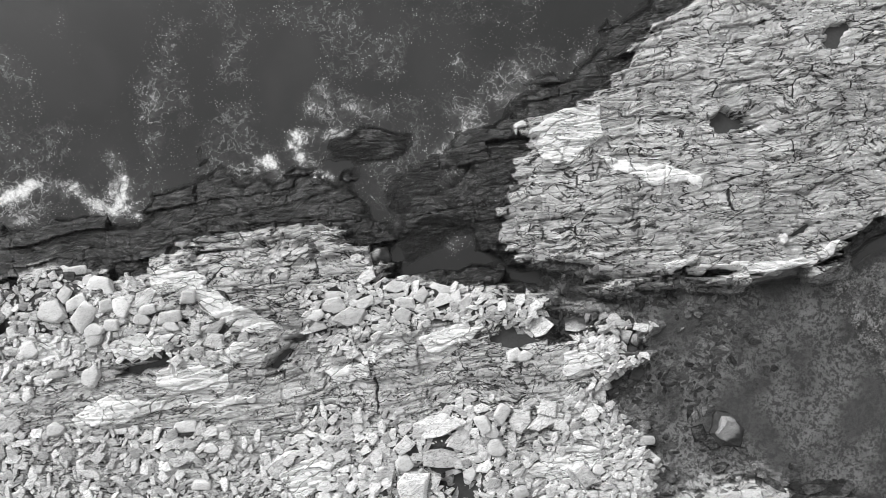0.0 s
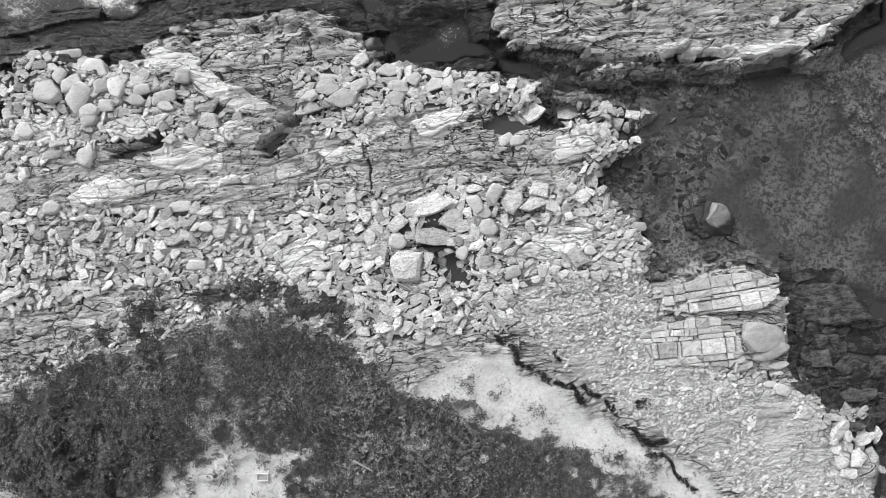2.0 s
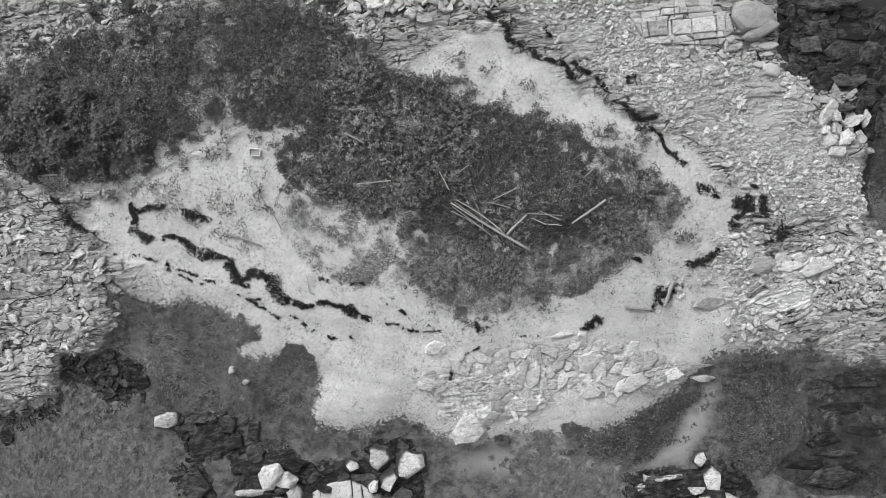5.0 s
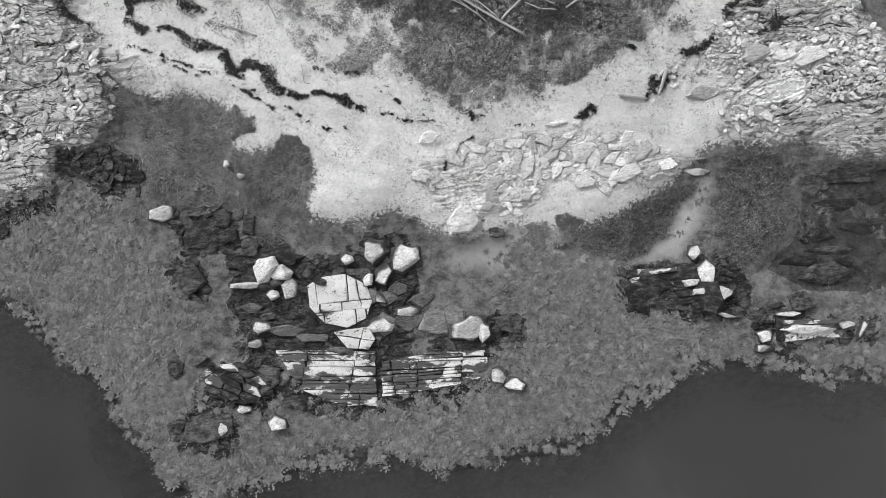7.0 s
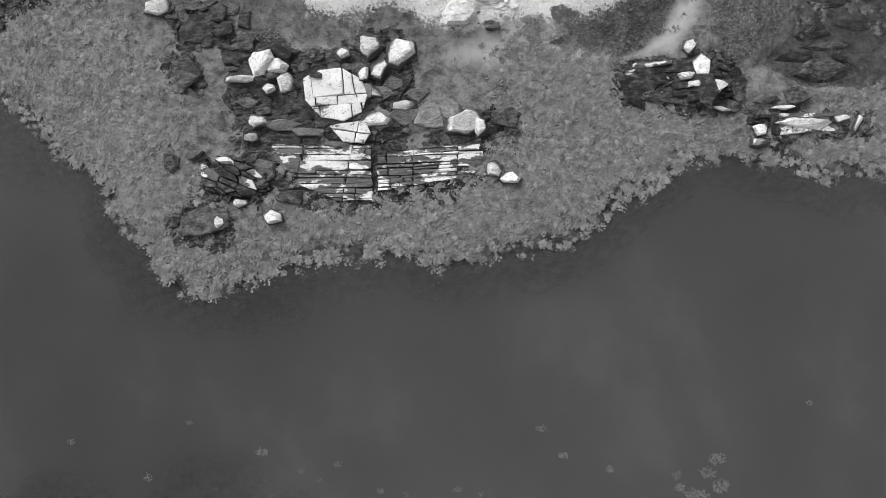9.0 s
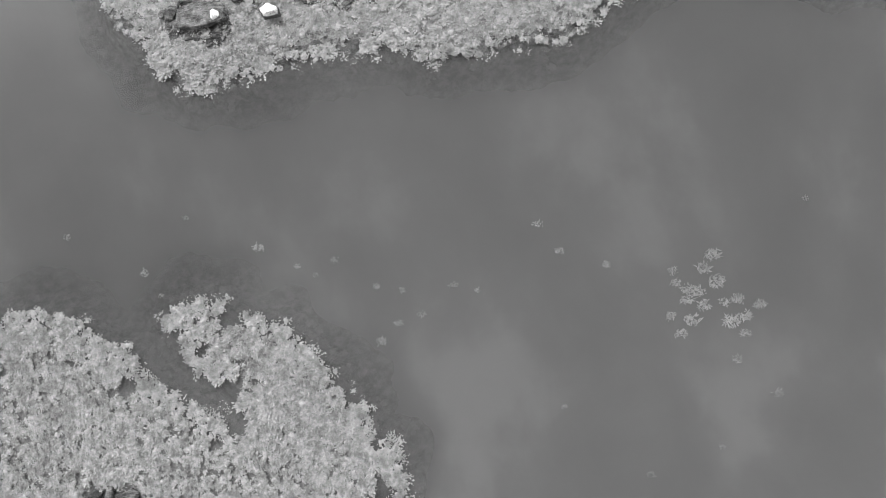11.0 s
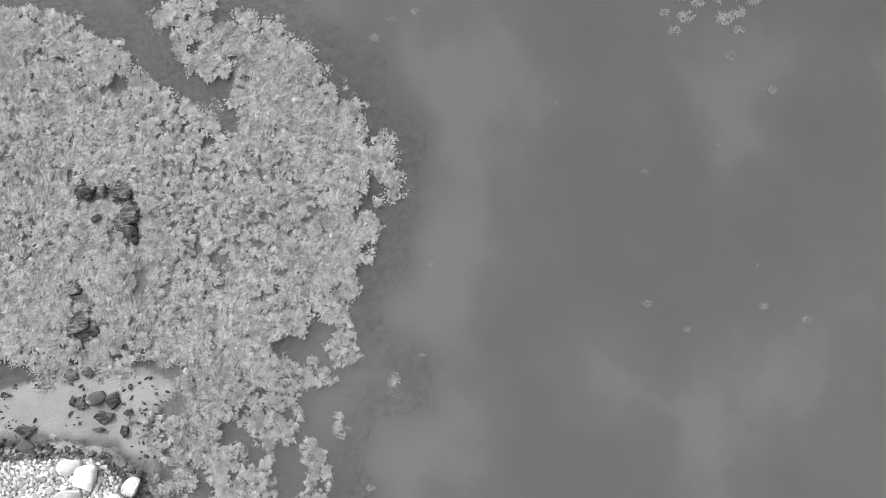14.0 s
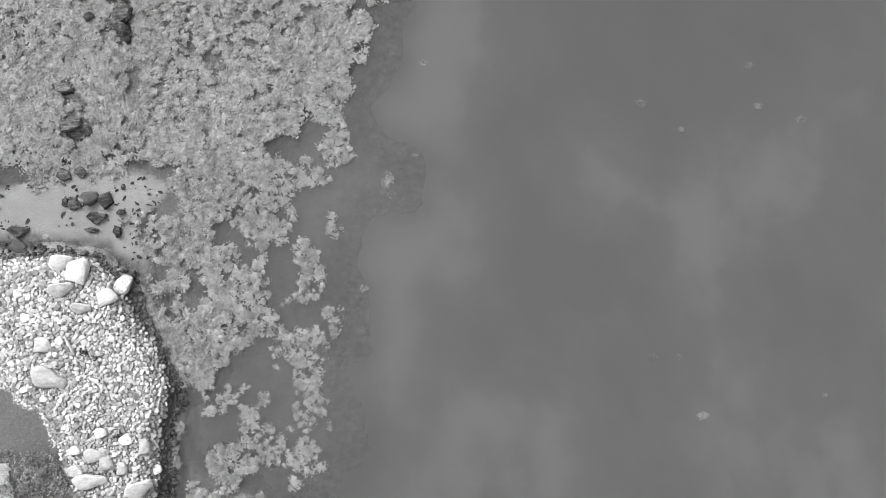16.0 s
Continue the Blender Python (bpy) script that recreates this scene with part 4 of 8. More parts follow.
def wood_material(name, low, high):
    m, nt, bsdf = material(name)
    n = Nodes(nt)
    tc = nt.nodes.new("ShaderNodeTexCoord").outputs["Object"]
    mp = nt.nodes.new("ShaderNodeMapping")
    mp.inputs["Scale"].default_value = (1.2, 26, 26)
    nt.links.new(tc, mp.inputs["Vector"])
    fibre = n.noise(mp.outputs[0], 1.0, 5, 0.6)
    patch = n.noise(tc, 4.0, 4, 0.6)
    tone = n.math("MULTIPLY", n.mix(fibre, low, high), n.mix(patch, 0.7, 1.25))
    nt.links.new(n.grey(tone), bsdf.inputs["Base Color"])
    bsdf.inputs["Roughness"].default_value = 0.85
    n.bump(bsdf, fibre, 0.01, 0.6)
    return m


def water_material():
    m, nt, bsdf = material("sea_water")
    n = Nodes(nt)
    depth, foam = n.attr("depth"), n.attr("foam")
    cloud = n.noise(n.place((1, 0.75, 1), 0.3, 2.5, 0.12), 0.16, 5, 0.5)
    murk = n.math("MULTIPLY", n.math("ADD", n.mix(n.ramp(cloud, 0.3, 0.7), 0.05, 0.062), n.ramp(cloud, 0.5, 0.64, 0.0, 0.008)), n.attr("silt_sheen"))
    swirl = n.noise(n.place((1, 1, 1), 0.0, 1.2, 0.7), 1.3, 9, 0.7)
    net = lambda s, r: n.line((s, s, s), 6, r, dict(turn=0.0, bend=0.9, bend_scale=1.1))
    speck, speck_off = n.cells(n.place((1, 1, 1), 0.0, 0.2, 2.0), 8.5)
    specks = n.math("MULTIPLY", n.ramp(speck_off, 0.3, 0.16), n.ramp(speck, 0.2, 0.35))
    froth = n.ramp(n.math("ADD", foam, n.math("MULTIPLY", n.math("SUBTRACT", swirl, 0.5), 2.4)), 0.66, 1.1)
    lace = n.math("MULTIPLY", n.ramp(net(1.2, 0.65), 0.022, 0.0), n.ramp(foam, 0.22, 0.75))
    fine = n.math("MULTIPLY", n.ramp(net(4.0, 0.7), 0.06, 0.0), n.math("MULTIPLY", n.ramp(foam, 0.35, 0.85), n.ramp(swirl, 0.42, 0.6)))
    bubbles = n.math("MULTIPLY", specks, n.math("MULTIPLY", n.ramp(foam, 0.1, 0.4), n.ramp(swirl, 0.46, 0.56)))
    haze = n.math("MULTIPLY", n.math("MULTIPLY", n.ramp(foam, 0.25, 1.0), n.ramp(swirl, 0.3, 0.65)), 0.24)
    froth = n.math("MAXIMUM", n.math("MAXIMUM", froth, n.math("MULTIPLY", lace, 0.6)), n.math("MAXIMUM", n.math("MULTIPLY", n.math("MAXIMUM", bubbles, fine), 0.5), haze))
    tone = n.mix(froth, murk, n.ramp(n.noise(n.place((1, 1, 1), 0.0, 0.4, 2.0), 6, 6, 0.75), 0.34, 0.6, 0.36, 0.82))
    nt.links.new(n.grey(tone), bsdf.inputs["Base Color"])
    n.put(bsdf.inputs["Roughness"], n.mix(froth, 0.12, 0.7))
    bsdf.inputs["IOR"].default_value = 1.33
    ripple = n.math("ADD", n.noise(n.place(), 2.5, 3), n.math("MULTIPLY", n.noise(n.place(), 0.6, 2), 2.0))
    n.bump(bsdf, ripple, 0.02, 0.35)
    clear = nt.nodes.new("ShaderNodeBsdfTransparent")
    clear.inputs[0].default_value = (0.75, 0.75, 0.75, 1)
    both = nt.nodes.new("ShaderNodeMixShader")
    thick = n.math("MAXIMUM", n.math("MULTIPLY", n.ramp(depth, 0.0, 0.4, 0.12, 0.97), n.mix(n.attr("clarity"), 1.0, 0.72)), froth)
    n.put(both.inputs[0], thick)
    nt.links.new(clear.outputs[0], both.inputs[1])
    nt.links.new(bsdf.outputs[0], both.inputs[2])
    nt.links.new(both.outputs[0], nt.nodes["Material Output"].inputs["Surface"])
    return m


def plain_material(name, tone, rough=0.7):
    m, nt, bsdf = material(name)
    n = Nodes(nt)
    nt.links.new(n.grey(n.math("MULTIPLY", n.mix(n.noise(n.place(), 9, 4), 0.7, 1.3), tone)), bsdf.inputs["Base Color"])
    bsdf.inputs["Roughness"].default_value = rough
    return m


GROUND, WATER = ground_material(), water_material()
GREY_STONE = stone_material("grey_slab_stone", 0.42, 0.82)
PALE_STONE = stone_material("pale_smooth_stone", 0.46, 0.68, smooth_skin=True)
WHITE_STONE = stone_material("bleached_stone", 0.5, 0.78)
DARK_STONE = stone_material("dark_wet_stone", 0.02, 0.09, tide=False)
def stained_material(name, cover):
    """Rock bleached white with dark weed stains of ragged outline; cover: how much of it is white."""
    m, nt, bsdf = material(name)
    n = Nodes(nt)
    isle = nt.nodes.new("ShaderNodeObjectInfo").outputs["Random"]
    patch = n.noise(n.place((0.7, 1.5, 1.0), 0.0, 0.5, 1.2), 1.1, 7, 0.66)
    grain = n.noise(n.place(), 24, 5, 0.65)
    white = n.ramp(n.math("ADD", patch, n.math("MULTIPLY", n.math("SUBTRACT", isle, 0.5), 0.06)), 0.6 - cover * 0.2, 0.64 - cover * 0.2)
    fissure = n.math("ABSOLUTE", n.math("SUBTRACT", n.noise(n.place((1.6, 2.6, 2.0), 0.1, 0.6, 1.3), 1.2, 3, 0.6), 0.5))
    tone = n.mix(white, n.mix(grain, 0.02, 0.14), n.math("ADD", n.mix(grain, 0.5, 0.78), n.math("MULTIPLY", n.math("SUBTRACT", patch, 0.55), 0.7)))
    tone = n.math("MULTIPLY", tone, n.ramp(fissure, 0.002, 0.01, 0.25, 1.0))
    nt.links.new(n.grey(n.math("MAXIMUM", tone, 0.015)), bsdf.inputs["Base Color"])
    n.put(bsdf.inputs["Roughness"], n.mix(white, 0.5, 0.85))
    n.bump(bsdf, n.math("ADD", grain, patch), 0.03, 0.7)
    return m


STAINED_STONE, BLEACHED_STONE = stained_material("tide_stained_rock", 0.5), stained_material("bleached_slab", 1.0)
WET_STONE = stone_material("wet_grey_stone", 0.07, 0.22, tide=False)
SPIT_STONE = stone_material("beach_cobble", 0.16, 0.5, smooth_skin=True)
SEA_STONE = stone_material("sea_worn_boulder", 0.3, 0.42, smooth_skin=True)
SHRUB, HERB = leaf_material("shrub_leaf", 0.025, 0.185), leaf_material("herb_leaf", 0.08, 0.26)
BUSH_LEAF = leaf_material("bush_leaf", 0.04, 0.14, 0.5, 0.8)
LOW_HEATH = leaf_material("heath_leaf", 0.12, 0.31, 0.6, 0.6)
GRASS, WRACK = leaf_material("beach_grass_blade", 0.08, 0.26, 0.7, 0.7), leaf_material("dried_wrack", 0.006, 0.03, 0.8)
WEED = leaf_material("rockweed_frond", 0.148, 0.2, 0.7, 0.2, 0.26)
# darker copy of WEED: dimming by water is put into its colour
DIM_WEED = leaf_material("dimmed_rockweed_frond", 0.09, 0.15, 0.5, 0.4)
DRIFTWOOD = wood_material("bleached_driftwood", 0.24, 0.5)
TWIG = wood_material("grey_twig", 0.18, 0.4)


# ---- mesh helpers ----
def mesh_from(name, verts, faces, mat, shade_smooth=False):
    me = bpy.data.meshes.new(name)
    me.from_pydata(verts, [], faces)
    me.materials.append(mat)
    if shade_smooth:
        me.polygons.foreach_set("use_smooth", [True] * len(me.polygons))
    return me


def mesh_arrays(name, verts, tris, mat, shade_smooth=False):
    """A mesh of triangles or quads from arrays, quickly."""
    verts, tris = np.asarray(verts, np.float32), np.asarray(tris, np.int32)
    me = bpy.data.meshes.new(name)
    me.vertices.add(len(verts))
    me.vertices.foreach_set("co", verts.ravel())
    per = tris.shape[1]
    me.loops.add(tris.size)
    me.loops.foreach_set("vertex_index", tris.ravel())
    me.polygons.add(len(tris))
    me.polygons.foreach_set("loop_start", np.arange(0, tris.size, per, dtype=np.int32))
    me.polygons.foreach_set("use_smooth", np.full(len(tris), shade_smooth))
    me.update(calc_edges=True)
    me.materials.append(mat)
    return me


def grid_mesh(name, gx, gy, h, mat):
    ny, nx = h.shape
    mx, my = np.meshgrid(gx, gy)
    idx = np.arange(nx * ny).reshape(ny, nx)
    quads = np.stack([idx[:-1, :-1], idx[:-1, 1:], idx[1:, 1:], idx[1:, :-1]], -1).reshape(-1, 4)
    return mesh_arrays(name, np.stack([mx, my, h], -1).reshape(-1, 3), quads, mat, True)


def set_attr(me, name, values):
    a = me.attributes.new(name, "FLOAT", "POINT")
    a.data.foreach_set("value", np.asarray(values, np.float32).ravel())


def part(name, me, parent, label=""):
    ob = new(name, me)
    ob.parent = parent
    return tagged(ob, label) if label else ob


# ---- ground and sea ----
ground_mesh = grid_mesh("ground", GX, GY, HEIGHT, GROUND)
for key, table in COVER.items():
    set_attr(ground_mesh, key, table)
ground_mesh.polygons.foreach_set("use_smooth", (COVER["rock"][:-1, :-1] < 0.35).ravel())
ground = tagged(new("ground", ground_mesh), "rocky shore of pale layered bedrock, sand and dark tidal flats", "ground", kind="structure")

SURF = [
    ([(-20.27, 2.32), (-19.03, 2.69), (-18.02, 2.32), (-17.28, 2.44), (-16.65, 2.19), (-15.9, 1.74), (-15.15, 1.49),
    (-14.52, 1.64)], 0.3, 0.9),
    ([(-15.55, 4.07), (-15.24, 3.19), (-15.23, 2.19), (-15.15, 1.49)], 0.22, 1.0),
    ([(-20, 1.19), (-18.76, 1.44), (-18, 0.94)], 0.45, 0.7),
    ([(-10.93, 3.44), (-10.18, 3.54), (-9.43, 3.44)], 0.25, 1.0),
    ([(-8.81, 3.57), (-8.18, 2.99), (-7.31, 2.82), (-6.26, 2.99)], 0.22, 1.0),
    ([(-6.69, 3.19), (-6.94, 3.82), (-7.57, 4.4), (-7.32, 4.95), (-6.32, 4.95), (-5.45, 5)], 0.25, 0.85),
    ([(-13.32, 5.58), (-12.83, 5.95), (-12.32, 5.58)], 0.5, 0.75),
]
SURF += [
    ([(-13.12, 9.99), (-13.72, 7.46), (-13.07, 5.58), (-13.18, 3.69)], 0.8, 0.58),
    ([(-3.57, 5.95), (-3.32, 4.7), (-3.57, 3.69)], 0.5, 0.8),
    ([(-6.33, 6.2), (-4.57, 5.58), (-2.57, 5.83), (-0.57, 6.2), (1.18, 5.58)], 0.6, 0.7),
    ([(-0.07, 8.73), (1.44, 9.49), (0.68, 8.22), (2.93, 7.21), (4.44, 8.22), (5.95, 9.49), (7.21, 9.99)], 0.7, 0.58),
    ([(-2.57, 2.69), (-1.57, 2.94), (-0.57, 4.45), (1.43, 5.95)], 0.9, 0.72),
    ([(-3.2, 3.2), (-2.2, 1.6), (-1.0, 0.8), (0.6, 1.9)], 0.7, 0.58),
    ([(-20.54, 3.94), (-17.56, 4.7), (-16.31, 4.95)], 0.9, 0.38),
]


def sea():
    wx, wy = axis_cuts((X0, X1, 0.3)), axis_cuts((Y0, -6.0, 0.3), (-6.0, Y1, 0.15))
    x, y = np.meshgrid(wx, wy)
    me = grid_mesh("sea", wx, wy, np.zeros_like(x), WATER)
    h, _ = terrain(x, y)
    set_attr(me, "depth", -h)
    # murkier inshore; the sky's uneven reflection is put into this tone too
    set_attr(me, "silt_sheen", 0.68 + 0.3 * smooth(-6.0, -34.0, y) + 0.28 * smooth(-38.0, -74.0, y) - 0.16 * smooth(-8.0, -16.0, x) * smooth(2.0, 6.0, y) - 0.22 * smooth(2.0, -14.0, x) * smooth(-36.0, -42.0, y) * smooth(-58.0, -50.0, y))
    set_attr(me, "clarity", np.maximum.reduce([smooth(-2.8, -0.4, inside(p, x, y) + 1.8 * fbm(x * 0.5, y * 0.5, 93, 4)) for p in (WEED_SOUTH, WEED_COVE, CLUMPS)]))
    px, py = x + 1.1 * fbm(x * 0.8, y * 0.8, 91, 5), y + 1.1 * fbm(x * 0.8, y * 0.8, 95, 5)
    foam = np.zeros_like(x)
    for line, half, strong in SURF:
        foam = np.maximum(foam, strong * smooth(half * 3.0 + 0.15, half * 0.2, along(line, px, py)))
    foam = foam * (0.4 + 0.66 * smooth(-0.15, 0.2, fbm(x * 0.55, y * 0.55, 97, 4)))
    foam = np.maximum(foam, 0.43 * smooth(-1.0, 3.0, y) * smooth(-0.12, 0.2, fbm(x * 0.3, y * 0.3, 98, 4)))
    set_attr(me, "foam", foam)
    return tagged(new("water", me), "still grey sea with white surf along the outer rocks", "sea", kind="structure")


water = sea()


def pool(outline, level):
    cx, cy = np.mean(np.array(outline), 0)
    bm = bmesh.new()
    ring = []
    for (ax, ay), (bx, by) in zip(outline, outline[1:] + outline[:1]):
        for k in (0.0, 0.5):
            ring.append(bm.verts.new((cx + (ax + (bx - ax) * k - cx) * 1.5, cy + (ay + (by - ay) * k - cy) * 1.5, level)))
    bm.faces.new(ring)
    bmesh.ops.triangulate(bm, faces=bm.faces[:])
    me = bpy.data.meshes.new("rock_pool")
    bm.to_mesh(me)
    bm.free()
    me.materials.append(POOL_WATER)
    tagged(new("rock_pool", me), "small dark pool of still water in the rock", "rock pool", "rock pools", kind="structure")


POOL_WATER = plain_material("pool_water", 0.06, 0.1)
for outline, level in POOLS:
    pool(outline, level)
# ---- stones ----
def hull_mesh(points, cuts=0, rough=0.0, wear=0, seed=0):
    """The hull of some points; cut finer, worn smooth and roughened where asked."""
    bm = bmesh.new()
    for p in points:
        bm.verts.new(p)
    bmesh.ops.convex_hull(bm, input=bm.verts[:])
    for v in [v for v in bm.verts if not v.link_faces]:
        bm.verts.remove(v)
    bmesh.ops.triangulate(bm, faces=bm.faces[:])
    for _ in range(cuts):
        bmesh.ops.subdivide_edges(bm, edges=bm.edges[:], cuts=1, use_grid_fill=True)
        bmesh.ops.triangulate(bm, faces=bm.faces[:])
    for _ in range(wear):
        bmesh.ops.smooth_vert(bm, verts=bm.verts[:], factor=0.5, use_axis_x=True, use_axis_y=True, use_axis_z=True)
    if rough:
        for v in bm.verts:
            v.co += rough * noise.noise_vector(v.co * 3.1 + Vector((seed, 0, 0))) + 0.5 * rough * noise.noise_vector(v.co * 8.0 + Vector((0, seed, 0)))
    bm.verts.index_update()
    verts = np.array([v.co for v in bm.verts])
    tris = np.array([[v.index for v in f.verts] for f in bm.faces])
    bm.free()
    return verts, tris


def slab_shape(seed, count, cuts=0, rough=0.0, wear=0, skirt=False):
    """An angular broken slab, one unit long and wide, 1 high, its base at z = 0."""
    r = random.Random(seed)
    corners = r.choice((4, 5, 5, 6, 6, 7))
    turn = r.choice((0.785, r.random() * 6.28))
    lean = (r.uniform(-0.45, 0.45), r.uniform(-0.45, 0.45))
    pts = []
    for k in range(corners):
        a = turn + 6.2832 * (k + r.uniform(-0.33, 0.33)) / corners
        rad = r.uniform(0.42, 0.68)
        x, y = rad * math.cos(a), rad * math.sin(a)
        top = 0.82 + lean[0] * x + lean[1] * y + r.uniform(-0.08, 0.1)
        shrink = r.uniform(0.8, 0.97)
        if skirt:
            shrink = r.uniform(0.62, 0.78)
            pts += [(x * 1.12, y * 1.12, 0.0), (x * 1.08, y * 1.08, 0.3), (x * shrink, y * shrink, top)]
            continue
        pts += [(x * r.uniform(0.8, 1.0), y * r.uniform(0.8, 1.0), 0.0), (x, y, top * r.uniform(0.5, 0.85)), (x * shrink, y * shrink, top)]
    for _ in range(max(0, count - len(pts))):
        a, q = r.random() * 6.28, r.uniform(0.1, 0.35)
        x, y = q * math.cos(a), q * math.sin(a)
        pts.append((x, y, 0.86 + lean[0] * x + lean[1] * y + r.uniform(0.0, 0.09)))
    return hull_mesh(pts, cuts, rough, wear, seed)


def cobble_shape(seed, count):
    """A worn, rounded stone of the same unit size."""
    r = random.Random(seed)
    lump = [(r.uniform(-1, 1), r.uniform(-1, 1), r.uniform(-0.6, 1)) for _ in range(4)]
    pts = []
    for k in range(count):
        z = 1 - 2 * (k + 0.5) / count
        a = 2.39996 * k + seed
        q = math.sqrt(1 - z * z)
        p = Vector((q * math.cos(a), q * math.sin(a), z))
        s = 1 + 0.16 * sum(max(0.0, p.dot(Vector(l))) ** 2 for l in lump) / 2
        box = 1 / max(abs(p.x) ** 3 + abs(p.y) ** 3 + abs(p.z) ** 3, 0.3) ** (1 / 3)
        s *= 0.42 * (0.45 + 0.55 * box)
        pts.append((p.x * s, p.y * s, 0.5 + p.z * s * 1.1))
    return hull_mesh(pts)


SLABS = [slab_shape(k, 20) for k in range(16)]
SKIRTED = [slab_shape(120 + k, 20, 2, 0.06, 0, skirt=True) for k in range(10)]
FINE_SLABS = [slab_shape(k, 20, 2, 0.05) for k in range(16)]
COBBLES = [slab_shape(80 + k, 20, 2, 0.05, 2) for k in range(12)]
PEBBLES = [slab_shape(40 + k, 12) for k in range(5)] + [cobble_shape(60 + k, 14) for k in range(5)]


def shared_mesh(name, shape, mat, rounded):
    return mesh_arrays(name, shape[0], shape[1], mat, rounded)


STONE_DATA = {}


def stone_data(kind, index, mat):
    index %= {"slab": 16, "cobble": 12, "skirted": 10}[kind]
    key = (kind, index, mat.name)
    if key not in STONE_DATA:
        shape = {"slab": FINE_SLABS, "cobble": COBBLES, "skirted": SKIRTED}[kind][index]
        STONE_DATA[key] = shared_mesh(kind, shape, mat, kind == "cobble")
    return STONE_DATA[key]


def rock(name, label, category, group, kind, mat, x, y, long, wide, turn, high=None, sink=0.3, index=0, tilt=7.0, base=None):
    """One loose stone lying on the ground."""
    high = high or 0.5 * min(long, wide)
    ob = new(name, stone_data(kind, index, mat))
    if base is None:
        c, s = math.cos(radians(turn)), math.sin(radians(turn))
        pts = [(x + a * long * c - b * wide * s, y + a * long * s + b * wide * c) for a, b in ((0, 0), (0.25, 0), (-0.25, 0), (0, 0.25), (0, -0.25))]
        base = float(np.mean(ground_at([p[0] for p in pts], [p[1] for p in pts])))
    r = random.Random(int(x * 977 + y * 131))
    m = Matrix.LocRotScale((x, y, base - sink * high), Euler((radians(r.uniform(-tilt, tilt)), radians(r.uniform(-tilt, tilt)), radians(turn))), (long, wide, high))
    ob.matrix_world = m
    return tagged(ob, label, category, group)


TAKEN = []
GROW = {"slab": 1.06, "cobble": 1.18, "skirted": 1.12}


def lay(rows, name, label, category, group, kind, mat, **more):
    for k, (x, y, long, wide, *rest) in enumerate(rows):
        rock(name, label, category, group, kind, mat, x, y, long * GROW[kind], wide * GROW[kind], rest[0] if rest else (k * 53) % 180, index=k * 5 + len(TAKEN), **more)
        TAKEN.append((x, y, 0.4 * max(long, wide)))


PALE = "smooth pale grey boulder resting on layered bedrock"
lay([(-15.24, -1.75, 1.14, 0.86, -20), (-16.33, -2.34, 1, 0.57, 30), (-17.1, -2.77, 1.14, 0.95, 0),
    (-15.94, -2.91, 1.31, 0.95, 55), (-14.3, -2.63, 0.86, 0.76, -60), (-15.04, -2.48, 0.67, 0.64, 20),
    (-15.43, -3.48, 0.86, 0.57, 20), (-14.81, -3.29, 0.72, 0.6, 0), (-15.5, -3.84, 0.64, 0.57, 40),
    (-16.76, -2.03, 0.67, 0.57, 60), (-17.17, -1.63, 0.57, 0.36, 0), (-16.56, -1.03, 1.1, 0.48, 10)],
    "boulder", PALE, "boulder", "pale boulders", "cobble", PALE_STONE)
lay([(-15.93, -1.37, 0.57, 0.48, 70), (-12.34, -2.94, 1.14, 0.64, 10), (-12.2, -3.34, 0.72, 0.41, -10),
    (-11.54, -2.1, 0.67, 0.67, 0), (-13.48, -3.05, 0.67, 0.5, 0), (-13.28, -2.63, 0.81, 0.5, 10),
    (-15.62, -5.35, 0.86, 0.72, 80), (-17.18, -5.35, 0.86, 0.43, 10), (-16.96, -7.57, 0.72, 0.57, 20),
    (-11.72, -7.57, 1.1, 0.57, 5), (-18.22, -4.36, 0.67, 0.67, 0), (-11.06, -9.98, 0.86, 0.52, 0),
    (-10.56, -8.41, 0.57, 0.43, 0)],
    "boulder", PALE, "boulder", "pale boulders", "cobble", PALE_STONE)
SLAB = "angular grey rock slab lying among shore rubble"
lay([(-13.47, -2.18, 0.86, 0.53, 45), (-10.43, -3.35, 0.81, 0.5, 30), (-10.49, -3.99, 0.81, 0.6, 0),
    (-11.25, -4.37, 0.57, 0.53, 10), (-11.24, -3.42, 0.72, 0.57, 80), (-18.3, -6.22, 0.67, 0.57, 80),
    (-18.93, -5.87, 0.48, 0.36, 0), (-19.33, -7.31, 0.72, 0.57, 70), (-18.83, -7.38, 0.72, 0.48, 80),
    (-19.41, -8.58, 0.86, 0.57, 80), (-9.28, -3.82, 0.43, 0.36, 0), (-7.39, -4.21, 0.43, 0.24, 10)],
    "broken_stone", SLAB, "rock", "rock slabs", "slab", GREY_STONE)
lay([(-5.58, -2.55, 0.96, 0.6, 20), (-4.93, -2.98, 1.2, 0.67, 15), (-4.26, -2.38, 0.91, 0.6, 20),
    (-6.29, -2.9, 0.75, 0.6, 20), (-6.22, -3.36, 0.82, 0.38, 0), (-5.51, -2.02, 0.89, 0.29, 5),
    (-3.04, -1.71, 0.91, 0.43, 5), (-3.04, -2.11, 0.91, 0.38, 10), (-2.63, -2.4, 0.91, 0.43, 0),
    (-2.72, -2.93, 0.75, 0.58, 10), (-1.88, -2.09, 0.67, 0.67, 40), (-1.09, -1.78, 0.91, 0.53, -10),
    (-1.02, -2.28, 1.06, 0.46, 5), (-0.44, -2.16, 0.6, 0.48, 90), (-0.04, -2.45, 0.62, 0.48, 60)],
    "broken_stone", SLAB, "rock", "rock slabs", "slab", PALE_STONE)
